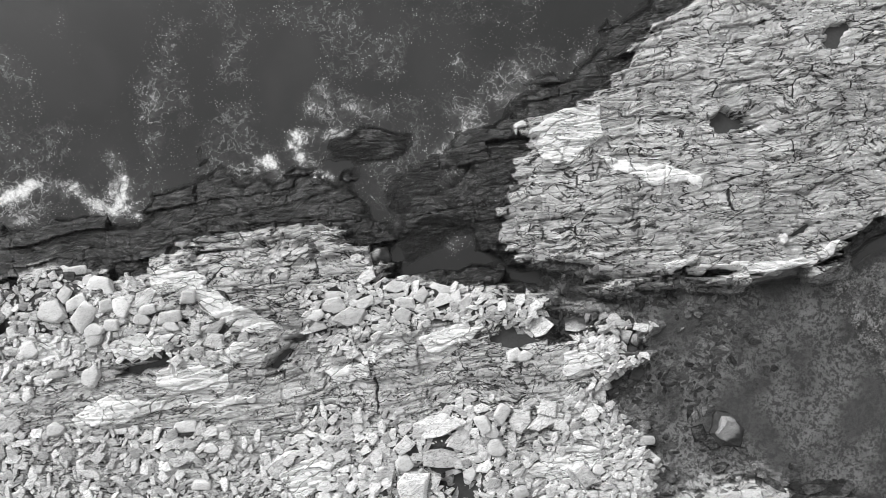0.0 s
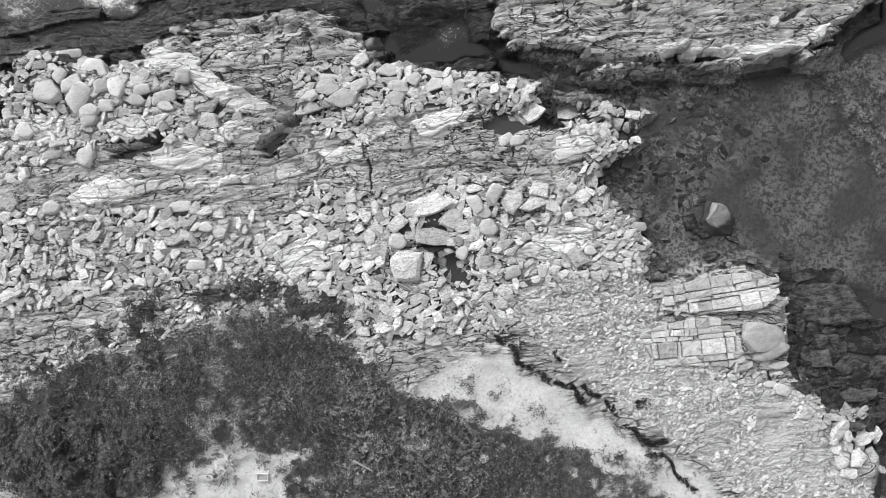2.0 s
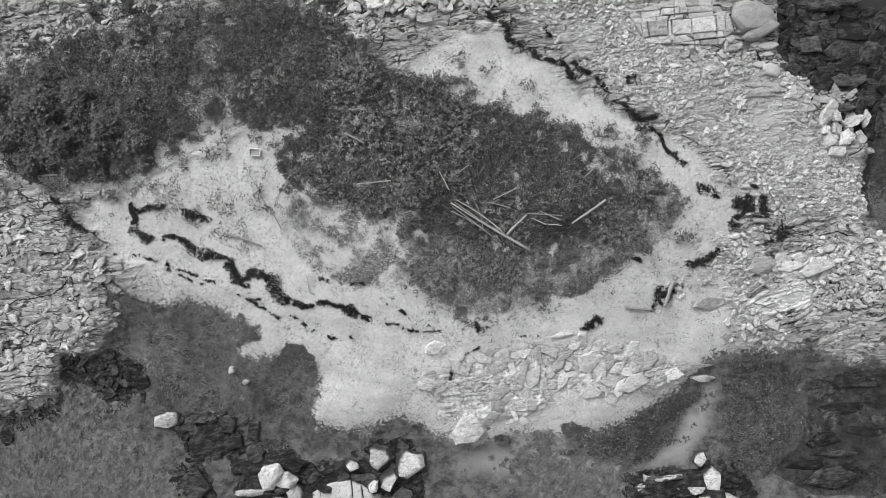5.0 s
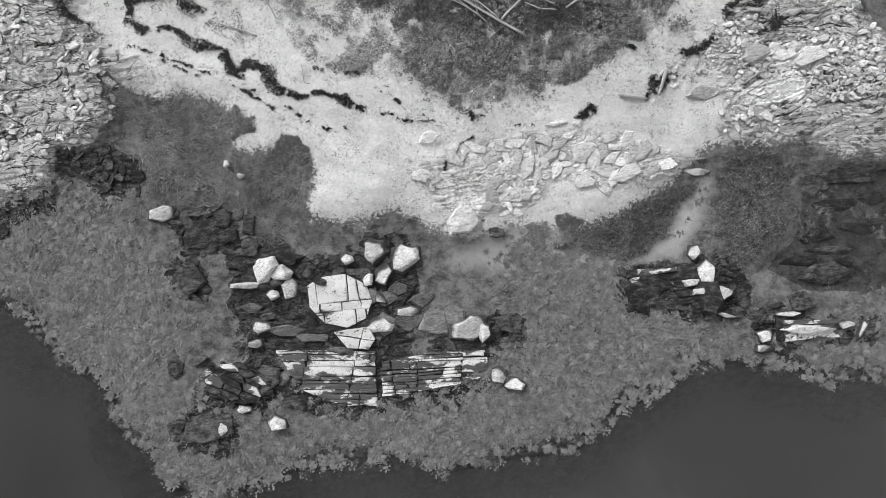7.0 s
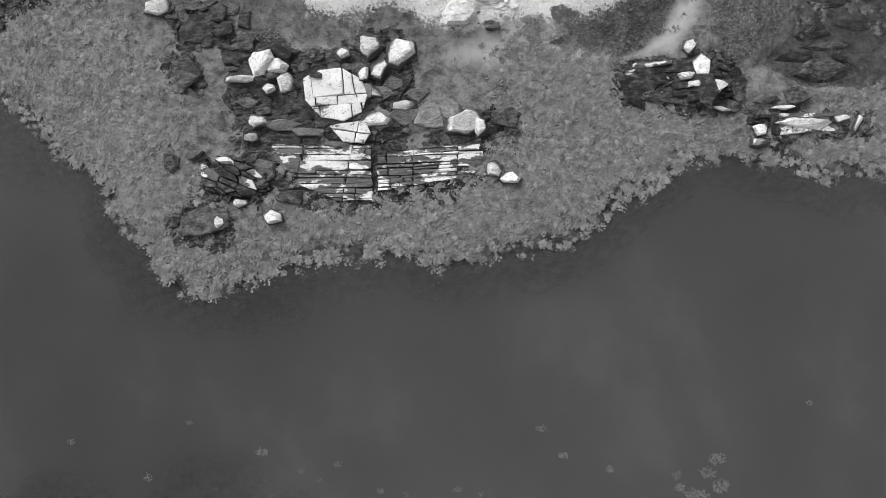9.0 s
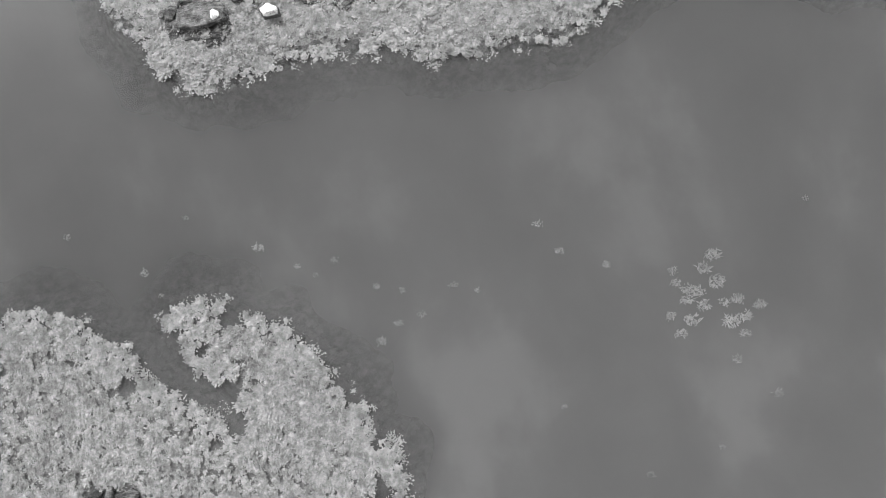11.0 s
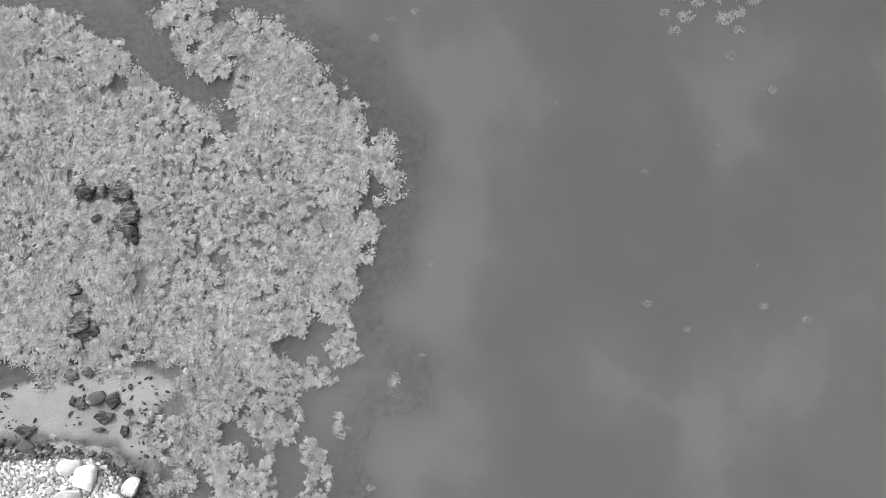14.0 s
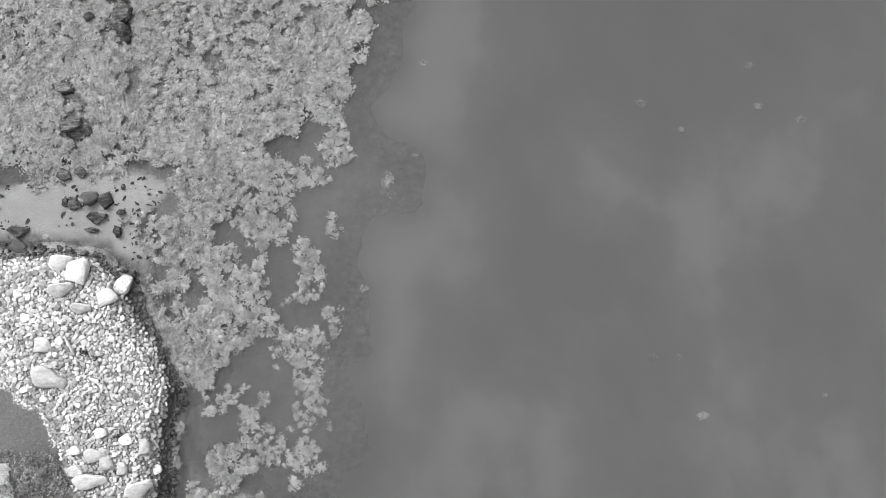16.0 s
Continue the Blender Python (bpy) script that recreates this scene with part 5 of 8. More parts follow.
lay([(-4.19, -1.26, 0.73, 0.73, 10), (-4.65, -0.51, 0.53, 0.31, 0), (-3.66, -0.36, 0.92, 0.82, 30),
    (3.21, -3.4, 0.92, 0.68, 20), (4.8, -3.38, 1.11, 0.68, 0), (7.6, -3.52, 0.82, 0.48, 5),
    (7.4, -4.03, 0.68, 0.53, 0), (6.87, -3.84, 0.82, 0.48, 80), (6.39, -3.98, 0.48, 0.48, 0),
    (7.13, -4.51, 0.61, 0.39, 0), (7.51, -5.4, 0.87, 0.53, 75), (5.77, -6.41, 0.97, 0.48, 85),
    (5.24, -7.1, 0.68, 0.61, 40), (4.93, -6.31, 0.82, 0.39, 80)],
    "broken_stone", SLAB, "rock", "rock slabs", "slab", GREY_STONE)
lay([(0.71, -7.41, 0.82, 0.68, -60), (1.16, -7.74, 0.58, 0.58, 0), (1.5, -6.96, 0.82, 0.68, 60),
    (1.35, -8.43, 0.72, 0.72, 0), (2.28, -10.28, 0.75, 0.6, 20), (5.63, -9.4, 0.48, 0.43, 0),
    (7.82, -8.36, 0.75, 0.53, 0), (0.18, -9.4, 0.58, 0.53, 80), (0.42, -8.88, 0.43, 0.39, 0),
    (-2.5, -9.02, 0.68, 0.68, 0), (2.06, -4.62, 0.68, 0.53, 30), (2.56, -4.64, 0.63, 0.46, 20)],
    "boulder", PALE, "boulder", "pale boulders", "cobble", PALE_STONE)
lay([(3.42, -6.81, 1.06, 0.53, -5), (3.17, -7.41, 1.06, 0.68, 10), (2.29, -7.31, 0.92, 0.75, 30),
    (-0.25, -8, 1.06, 0.72, 60), (-1.24, -7.48, 1.64, 0.77, 10), (-1.09, -8.81, 1.81, 0.77, -5),
    (-2.5, -8.29, 1.06, 0.72, 60), (-2.22, -10, 1.69, 1.21, 40), (5.03, -9.64, 0.92, 0.72, 40),
    (0.18, -8.43, 0.63, 0.58, 0), (0.63, -6.79, 0.63, 0.31, 0)],
    "broken_stone", SLAB, "rock", "rock slabs", "slab", GREY_STONE)
lay([(11.41, -8.04, 1.57, 1.22, -15)],
    "boulder", "large rounded boulder with a dark wet rim in the shallows", "boulder", "", "skirted", SEA_STONE, high=0.85, sink=0.25, tilt=3)
lay([(13.39, 0.3, 0.36, 0.36, 20)], "rock", "small white block lying on the bedrock island", "rock", "", "slab", WHITE_STONE, high=0.3)
# tumbled blocks at the head of the east bay
BLOCK = "jointed pale grey rock block with cracked edges"
lay([(12.95, -13.03, 1.83, 1.25, -8), (13.31, -13.7, 1.45, 0.58, 25)], "boulder", "large smooth grey outcrop boulder split by thin cracks", "boulder", "", "cobble", SEA_STONE, high=0.6, tilt=3)
lay([(9.36, -12, 0.39, 0.36, 0), (11.98, -14, 0.34, 0.29, 0), (11.59, -14.75, 0.34, 0.44, 80),
    (13.83, -15.29, 0.58, 0.44, -30), (14.02, -15.41, 0.49, 0.34, 30), (13.29, -15.07, 0.49, 0.24, 0),
    (13.66, -14.63, 0.58, 0.22, -10), (13.17, -14.22, 0.39, 0.22, 0), (11.79, -14.27, 0.19, 0.58, 0),
    (13.66, -14.27, 0.73, 0.29, 5)],
    "boulder", PALE, "boulder", "pale boulders", "cobble", PALE_STONE)
lay([(13.04, -15.97, 1.22, 0.29, -3), (13.72, -16.12, 1.46, 0.39, -5), (13.29, -16.33, 1.36, 0.29, 0),
    (14.79, -16.33, 0.63, 0.49, 20), (15.18, -16.02, 0.49, 0.19, -40), (16.15, -16.58, 0.97, 0.24, -10),
    (16.71, -16.29, 0.24, 0.97, 20), (17.37, -16.33, 0.73, 0.29, 35), (15.84, -16.75, 0.29, 0.29, 0)],
    "broken_stone", "long narrow rock slab tipped on the dark shore", "rock", "rock slabs", "slab", GREY_STONE)
lay([(16.39, -17.14, 0.58, 0.97, -35), (17.41, -17.38, 0.88, 0.58, 20), (16.64, -17.26, 0.39, 0.53, 0),
    (18.02, -17.43, 0.44, 0.88, -20), (16.73, -17.79, 0.49, 0.58, 20), (16.2, -17.87, 0.39, 0.34, 0),
    (17.04, -18.28, 0.73, 0.58, 30), (16.31, -18.4, 0.49, 0.49, 0), (17.41, -17.91, 0.49, 0.34, 0),
    (17.77, -18.16, 0.34, 0.58, 0), (18.14, -18.76, 0.34, 0.29, 0), (16.56, -18.89, 0.83, 0.53, 10),
    (16.08, -17.6, 0.34, 0.34, 0)],
    "boulder", "pale angular boulder packed among its neighbours", "boulder", "pale boulders", "slab", GREY_STONE, high=0.36, sink=0.2)
lay([(15.58, -23.74, 1.59, 0.63, 8), (13.24, -23.62, 0.97, 0.63, 20), (14.32, -23.77, 0.97, 0.39, 10),
    (12.88, -22.41, 0.39, 0.34, 0), (14.03, -23.43, 0.48, 0.34, 0), (14.81, -23.38, 0.53, 0.39, 0),
    (16.45, -22.17, 0.39, 0.34, 0), (16.86, -22.1, 0.29, 0.43, 0), (17.95, -22.66, 0.48, 0.19, 0),
    (17.52, -22.24, 0.72, 0.29, -40), (12.87, -24.66, 0.48, 0.34, 30), (12.34, -24.37, 0.29, 0.48, 0)],
    "broken_stone", SLAB, "rock", "rock slabs", "slab", GREY_STONE, high=0.2)
lay([(10.98, -25.34, 1.31, 0.48, 5), (11.83, -26.75, 0.29, 0.44, 5), (13.84, -26.29, 0.53, 0.29, -25),
    (12.43, -27.06, 0.63, 0.34, -40), (12.6, -26.77, 0.24, 0.53, 20), (15.22, -25.78, 0.34, 0.22, 10),
    (14.37, -26.07, 0.44, 0.29, 0), (13.16, -26.09, 0.24, 0.48, 0), (9.64, -28.69, 0.58, 0.29, 5),
    (10.73, -28.06, 0.97, 0.19, 0), (12.89, -28.3, 0.22, 0.15, 0), (10.98, -28.64, 0.97, 0.29, 0),
    (13.04, -26.53, 0.29, 0.29, 0)],
    "broken_stone", SLAB, "rock", "rock slabs", "slab", GREY_STONE)
# the boulders and slabs that stand in the weed on the south flats
WEEDY = "pale boulder with a dark tide-stained rim standing in rockweed"
lay([(-12.32, -30.47, 0.98, 0.73, 0), (-3.07, -32.04, 1.03, 0.93, 10), (-1.8, -32.31, 1.08, 1.03, 30),
    (-2.63, -33.17, 0.98, 0.64, 70), (-3.39, -33.39, 0.64, 0.49, 60), (1.07, -35.47, 1.37, 1.08, 5),
    (1.75, -35.57, 0.59, 0.83, 0), (3.03, -37.82, 0.73, 0.49, -5), (2.32, -37.52, 0.69, 0.64, 0),
    (-7.33, -39.51, 0.83, 0.59, -10), (-8.19, -36.13, 0.59, 0.39, 0), (-9.58, -39.78, 0.49, 0.54, 0)],
    "boulder", WEEDY, "boulder", "tide-stained boulders", "skirted", WHITE_STONE, high=0.55, sink=0.25, tilt=4)
lay([(-7.12, -32.99, 0.73, 0.59, 0), (-6.77, -33.68, 0.83, 0.69, -60), (-7.48, -33.95, 0.54, 0.44, 0),
    (-8.61, -33.58, 1.18, 0.29, 0), (-7.95, -35.37, 0.88, 0.49, 0), (-2.78, -35.27, 0.93, 0.59, 0),
    (-2.78, -34.15, 0.64, 0.54, 0), (-4.27, -32.41, 0.54, 0.44, 0), (-1.58, -34.73, 0.98, 0.49, 0),
    (-8.68, -38.94, 0.73, 0.34, 0)],
    "boulder", WEEDY, "boulder", "tide-stained boulders", "skirted", WHITE_STONE, high=0.4, sink=0.25, tilt=5)
lay([(-7.82, -32.83, 0.88, 0.78, 50)],
    "boulder", WEEDY, "boulder", "tide-stained boulders", "skirted", WHITE_STONE, high=0.36, sink=0.25, tilt=4)
TILE = "flat wet grey rock block split off by black joints"
lay([(-3.12, -34.05, 0.69, 0.59, 15), (-2.46, -34.1, 0.74, 0.59, 20), (-2.65, -35.28, 0.93, 0.83, 0),
    (-1.52, -35.13, 1.13, 0.88, 5), (-0.44, -35.23, 1.08, 0.98, 0), (-6.97, -35.55, 1.47, 0.44, 0),
    (-5.79, -35.85, 1.52, 0.44, -4), (-4.52, -36.41, 1.23, 0.39, 0), (2.45, -37.61, 0.74, 0.69, 5),
    (-3.54, -33.02, 0.59, 0.49, 30), (-2.06, -33.71, 0.74, 0.49, 0), (-0.96, -34.2, 0.88, 0.64, 10),
    (0.39, -34.94, 0.98, 0.74, -10), (-8.44, -34.57, 0.83, 0.39, 0), (-7.71, -34.94, 0.74, 0.44, 5)],
    "wet_rock", TILE, "rock", "dark wet rocks", "slab", WET_STONE, high=0.22, sink=0.3, tilt=4)
WET = "dark wet rock covered with matted seaweed"
lay([(-10.33, -39.8, 2.26, 1.33, 10), (-11.18, -33.38, 1.57, 1.48, -40), (-9.68, -30.65, 0.98, 0.89, -50),
    (-8.52, -30.95, 0.69, 0.74, 0), (-9.41, -31.42, 0.79, 0.69, 0), (-10.54, -31.42, 1.52, 1.23, -20),
    (-11.66, -37.19, 0.69, 0.74, 0), (-10.68, -36.83, 0.74, 0.34, 20), (2.25, -31.29, 0.69, 0.49, 0),
    (-7, -32.4, 1.48, 0.64, -20), (-8.47, -31.91, 0.98, 0.84, 30), (-6.5, -38.67, 1.48, 0.49, -5),
    (2.84, -35.23, 1.23, 0.98, -30), (-7.73, -37.69, 1.23, 0.98, 20)],
    "wet_rock", WET, "rock", "dark wet rocks", "slab", DARK_STONE, high=0.34, sink=0.3)
lay([(0.79, -30.8, 1.21, 1.11, -20)], "boulder", "large cracked pale boulder at the edge of the sand", "boulder", "", "slab", WHITE_STONE, high=0.6)
lay([(-9.45, -28.29, 0.27, 0.27, 0), (-8.84, -28.8, 0.22, 0.22, 0)], "rock", "small white stone lying in beach grass", "rock", "", "cobble", BLEACHED_STONE, high=0.34, sink=0.1)
lay([(11.41, -32.97, 0.73, 1.08, 20), (12.07, -33.9, 0.88, 0.64, 20), (10.65, -33.44, 0.93, 0.34, 8),
    (15.86, -35.47, 2.25, 0.54, 4), (13.98, -36.35, 0.98, 0.39, 3), (15.01, -34.78, 0.98, 0.24, 0),
    (17.5, -35.27, 0.88, 0.39, 10), (13.9, -35.76, 0.88, 0.59, 10), (12.31, -34.86, 0.83, 0.24, -8),
    (18.19, -35.59, 0.34, 0.83, -20), (10.9, -32.09, 0.44, 0.64, -10)],
    "boulder", WEEDY, "boulder", "tide-stained boulders", "skirted", WHITE_STONE, high=0.42, sink=0.25, tilt=4)
lay([(8.92, -33.52, 2.21, 1.13, 0), (10.28, -33.03, 2.21, 0.49, 3), (9.66, -34.26, 1.72, 0.59, 5),
    (11.5, -34.01, 0.98, 1.48, 30), (8.43, -34.01, 0.98, 1.23, 20), (15.56, -34.26, 0.98, 0.74, 0),
    (14.7, -35.36, 0.64, 1.48, 0), (17.53, -32.54, 0.98, 0.59, 0), (17.04, -33.03, 3.44, 0.98, 2)],
    "wet_rock", WET, "rock", "dark wet rocks", "slab", DARK_STONE, high=0.3, sink=0.35)
lay([(17.17, -30.07, 2.23, 0.74, 3), (18.41, -31.06, 1.98, 0.64, 0), (16.43, -31.43, 1.73, 0.59, 2),
    (17.67, -28.58, 2.23, 0.99, -5), (16.18, -29.2, 1.24, 0.59, 0), (18.91, -29.7, 1.49, 0.74, 0),
    (15.68, -32.55, 1.49, 0.4, 0), (16.92, -32.05, 1.73, 0.35, 2)],
    "wet_rock", "wide flat dark rock awash on the mud", "rock", "dark wet rocks", "slab", DARK_STONE, high=0.16, sink=0.45, tilt=2)
# stones in the cove and on the spit
lay([(-15.13, -66.93, 0.94, 0.64, 10), (-14.28, -70.69, 0.69, 0.64, 0), (-15.56, -68.22, 0.55, 0.4, 40),
    (-15.01, -68.71, 0.45, 0.45, 0), (-13.9, -69.95, 0.64, 0.84, 20), (-13.41, -71.31, 0.35, 0.64, 0),
    (-13.24, -70.47, 0.45, 0.2, 0), (-15.27, -70.07, 0.5, 0.5, 0), (-15.76, -68.84, 0.5, 0.45, 0),
    (-17.75, -71.31, 0.74, 0.59, 0), (-15.64, -70.07, 0.35, 0.35, 0), (-14.53, -71.26, 0.5, 0.2, 0),
    (-13.38, -62.29, 0.99, 0.64, -20), (-12.89, -62.91, 0.35, 0.5, 0), (-15.54, -65.18, 0.64, 0.35, -10)],
    "wet_rock", "dark wet stone lying in shallow water", "rock", "dark wet rocks", "slab", DARK_STONE, high=0.3, sink=0.3)
COVE_ROCKS = [(-14.97, -60.82, 0.69, 0.45, 30), (-14.28, -60.7, 0.45, 0.55, 0), (-13.46, -60.82, 0.89, 0.59, -20),
    (-13.11, -61.86, 0.84, 0.89, 10), (-13.04, -62.51, 0.55, 0.64, 0), (-15.65, -64.99, 0.69, 0.4, -10),
    (-15.38, -66.68, 0.94, 0.69, 20)]
lay(COVE_ROCKS, "wet_rock", "dark wet stone standing out of floating rockweed", "rock", "dark wet rocks", "slab", DARK_STONE, high=0.45, sink=0.2)
lay([(-14.59, -69.83, 0.59, 0.54, 0), (-14.56, -61.96, 0.49, 0.39, 0)], "boulder", "rounded stone with a dry pale top in the shallows", "boulder", "", "cobble", PALE_STONE, high=0.5)
lay([(-15.45, -72.73, 0.78, 0.73, 10), (-14.65, -73.07, 1.26, 0.87, 80), (-15.28, -73.82, 0.92, 0.61, 15),
    (-13.47, -74.14, 0.97, 0.63, 20), (-14.44, -74.6, 0.73, 0.48, 0), (-15.92, -76.1, 0.8, 0.56, -5),
    (-15.73, -77.56, 1.21, 0.82, -25), (-17.72, -72, 0.92, 0.48, -30), (-13.86, -80.87, 0.73, 0.56, -10),
    (-13.42, -81.16, 0.65, 0.56, 0), (-12.11, -82.4, 0.97, 0.68, 25), (-12.77, -81.45, 0.51, 0.51, 0),
    (-14.08, -81.96, 1.11, 0.63, 0), (-11.89, -80.57, 0.53, 0.61, 0)],
    "boulder", "large pale sea-worn boulder on a shingle beach", "boulder", "beach boulders", "cobble", SEA_STONE)
lay([(-13.01, -73.63, 0.97, 0.68, 50), (-14.64, -80.61, 0.58, 0.36, 0), (-11.5, -81.63, 0.39, 0.44, 0),
    (-14.65, -81.49, 0.68, 0.44, 0), (-17.12, -73.97, 0.39, 0.39, 0), (-12.59, -80.24, 0.53, 0.44, 0),
    (-13.59, -79.85, 0.49, 0.44, 0), (-15.23, -75.95, 0.34, 0.34, 0), (-16.69, -74.97, 0.44, 0.34, 0)],
    "boulder", "grey sea-worn boulder on a shingle beach", "boulder", "beach boulders", "cobble", GREY_STONE)


def clip(poly, nx, ny, d):
    """The part of a convex outline where nx * x + ny * y <= d."""
    out = []
    for (ax, ay), (bx, by) in zip(poly, poly[1:] + poly[:1]):
        da, db = nx * ax + ny * ay - d, nx * bx + ny * by - d
        if da <= 0:
            out.append((ax, ay))
        if (da < 0 < db) or (db < 0 < da):
            k = da / (da - db)
            out.append((ax + k * (bx - ax), ay + k * (by - ay)))
    return out


def within(cell, q):
    """A cell cut off at the edges of a convex outline."""
    mx, my = q.mean(0)
    for (ax, ay), (bx, by) in zip(q, np.roll(q, -1, 0)):
        nx, ny = by - ay, ax - bx
        if nx * (mx - ax) + ny * (my - ay) > 0:
            nx, ny = -nx, -ny
        cell = clip(cell, nx, ny, nx * ax + ny * ay) if len(cell) > 2 else []
    return cell


def bedded_cells(q, long, wide, gap, r):
    """Narrow beds along x, cut by a few joints that run through all of them and by some short ones."""
    lo, hi = q.min(0), q.max(0)
    through_cuts, x = [], lo[0] - r.uniform(0, long)
    while x < hi[0] + long:
        through_cuts.append((x, r.uniform(-0.25, 0.25)))
        x += long * r.uniform(0.6, 1.5)
    cells, y = [], lo[1]
    while y < hi[1]:
        deep = wide * r.choice((0.5, 0.7, 1.0, 1.0, 1.6))
        lean = r.uniform(-0.02, 0.02)
        for (ax, ak), (bx, bk) in zip(through_cuts[:-1], through_cuts[1:]):
            ends = [ax + ak * y, bx + bk * y]
            if r.random() < 0.45:
                ends.insert(1, ends[0] + (ends[1] - ends[0]) * r.uniform(0.2, 0.8))
            for a, b in zip(ends[:-1], ends[1:]):
                g = gap * r.uniform(0.2, 0.7)
                cell = [(a + g, y + g + lean * a), (b - g, y + g + lean * b), (b - g + r.uniform(-0.06, 0.04), y + deep - g + lean * b), (a + g + r.uniform(-0.04, 0.06), y + deep - g + lean * a)]
                cell = within(cell, q)
                if len(cell) > 2 and max(p[0] for p in cell) - min(p[0] for p in cell) > 0.12:
                    cells.append(cell)
        y += deep
    return cells


def crooked_cells(q, long, wide, gap, loose, r):
    """Blocks of uneven size with crooked joints."""
    lo, hi = q.min(0), q.max(0)
    stretch = long / wide
    seeds = []
    for j in range(int((hi[1] - lo[1]) / wide) + 3):
        shift = r.uniform(-loose, loose)
        for i in range(int((hi[0] - lo[0]) / long) + 4):
            if r.random() > 0.12:
                seeds.append((lo[0] + long * (i - 1.5 + shift + r.uniform(-loose, loose)), lo[1] + wide * (j - 0.5 + r.uniform(-loose, loose))))
    cells = []
    for x, y in seeds:
        cell = [(x - 2 * long, y - 2 * wide), (x + 2 * long, y - 2 * wide), (x + 2 * long, y + 2 * wide), (x - 2 * long, y + 2 * wide)]
        for a, b in seeds:
            if (a, b) != (x, y) and cell:
                nx, ny = (a - x) / stretch ** 2, b - y
                size = math.hypot(nx, ny)
                nx, ny = nx / size, ny / size
                cell = clip(cell, nx, ny, nx * (a + x) / 2 + ny * (b + y) / 2 - gap * r.uniform(0.3, 0.9))
        cell = within(cell, q)
        if len(cell) > 2 and np.ptp(np.array(cell), axis=0).min() > 0.1:
            cells.append(cell)
    return cells


def jointed(name, label, outline, long, wide, turn, high, mats, seed, gap=0.03, skip=0.0, sink=0.2, steps=(0.75, 1.1), bedded=False, loose=0.15):
    """A ledge of bedrock split by crooked joints into blocks, each block a part."""
    r = random.Random(seed)
    p = np.array(outline)
    cx, cy = p.mean(0)
    c, s = math.cos(radians(turn)), math.sin(radians(turn))
    ob = new(name)
    ob.matrix_world = pose(cx, cy, float(ground_at(cx, cy)), 0, 0, turn)
    q = (p - (cx, cy)) @ np.array([[c, -s], [s, c]])
    lo, hi = q.min(0), q.max(0)
    cells = bedded_cells(q, long, wide, gap, r) if bedded else crooked_cells(q, long, wide, gap, loose, r)
    for cell in cells:
        x, y = (sum(p[k] for p in cell) / len(cell) for k in (0, 1))
        if r.random() < skip:
            continue
        wx, wy = cx + x * c - y * s, cy + x * s + y * c
        base = float(ground_at(wx, wy)) - ob.location.z - sink
        top = base + sink + high * r.uniform(*steps)
        tx, ty = r.uniform(-0.05, 0.05), r.uniform(-0.06, 0.06)
        n = len(cell)
        verts = [(a, b, base) for a, b in cell]
        ring = [(a + r.uniform(-0.02, 0.02), b + r.uniform(-0.02, 0.02)) for a, b in cell]
        verts += [(a, b, top - high * r.uniform(0.12, 0.35) + tx * (a - x) + ty * (b - y)) for a, b in ring]
        verts += [(x + (a - x) * r.uniform(0.94, 0.99), y + (b - y) * r.uniform(0.9, 0.98), top + tx * (a - x) + ty * (b - y) + r.uniform(-0.015, 0.015)) for a, b in ring]
        verts.append((x + r.uniform(-0.1, 0.1) * long, y + r.uniform(-0.1, 0.1) * wide, top + r.uniform(0.0, 0.03)))
        faces = [(2 * n + k, 2 * n + (k + 1) % n, 3 * n) for k in range(n)]
        for t in (0, n):
            faces += [(t + k, t + (k + 1) % n, t + n + (k + 1) % n, t + n + k) for k in range(n)]
        bm = bmesh.new()
        vs = [bm.verts.new(v) for v in verts]
        for f in faces:
            bm.faces.new([vs[k] for k in f])
        bmesh.ops.subdivide_edges(bm, edges=bm.edges[:], cuts=1, use_grid_fill=True)
        for v in bm.verts:
            v.co += 0.03 * noise.noise_vector(v.co * 2.5 + Vector((seed, 0, 0))) + 0.02 * noise.noise_vector(v.co * 7)
        me = bpy.data.meshes.new("block")
        bm.to_mesh(me)
        bm.free()
        me.materials.append(r.choice(mats))
        part("block", me, ob)
        TAKEN.append((wx, wy, 0.4 * wide))
    return tagged(ob, label, "rock ledge", "rock ledges")


jointed("rock_ledge", BLOCK, [(7.67, -12.97), (8.64, -12.58), (10.58, -12.14), (11.67, -12.48), (12.08, -13.67), (11.55, -14.32),
    (8.4, -14.23)], 0.75, 0.42, 5, 0.14, [PALE_STONE, GREY_STONE], 3, 0.04, 0.06, bedded=True)
jointed("rock_ledge", BLOCK, [(8.77, -11), (10.35, -10.59), (11.8, -10.34), (14.03, -10.39), (14.18, -10.93), (12.77, -11.9), (9.98, -12.04),
    (8.64, -11.9)], 0.8, 0.3, 10, 0.2, [GREY_STONE], 4, 0.04, 0.06, bedded=True)
STAINED = "flat jointed ledge, bleached white above dark tide stains"
jointed("rock_ledge", STAINED, [(-7.35, -36.4), (-2.85, -36.45), (-2.9, -38.85), (-4.5, -38.85), (-6.2, -38.1)],
    1.7, 0.26, 0, 0.12, [STAINED_STONE], 5, 0.03, 0.0, 0.25, (0.7, 1.0), True)
jointed("rock_ledge", STAINED, [(-2.7, -36.65), (-0.6, -36.5), (1.65, -36.05), (1.95, -36.95), (1.5, -37.7), (-0.6, -38.1), (-2.7, -38.4)],
    1.9, 0.2, 3, 0.12, [STAINED_STONE], 6, 0.03, 0.03, 0.25, (0.6, 1.0), True)
SLAB_LABEL = "broad bleached rock slab split by black joints"
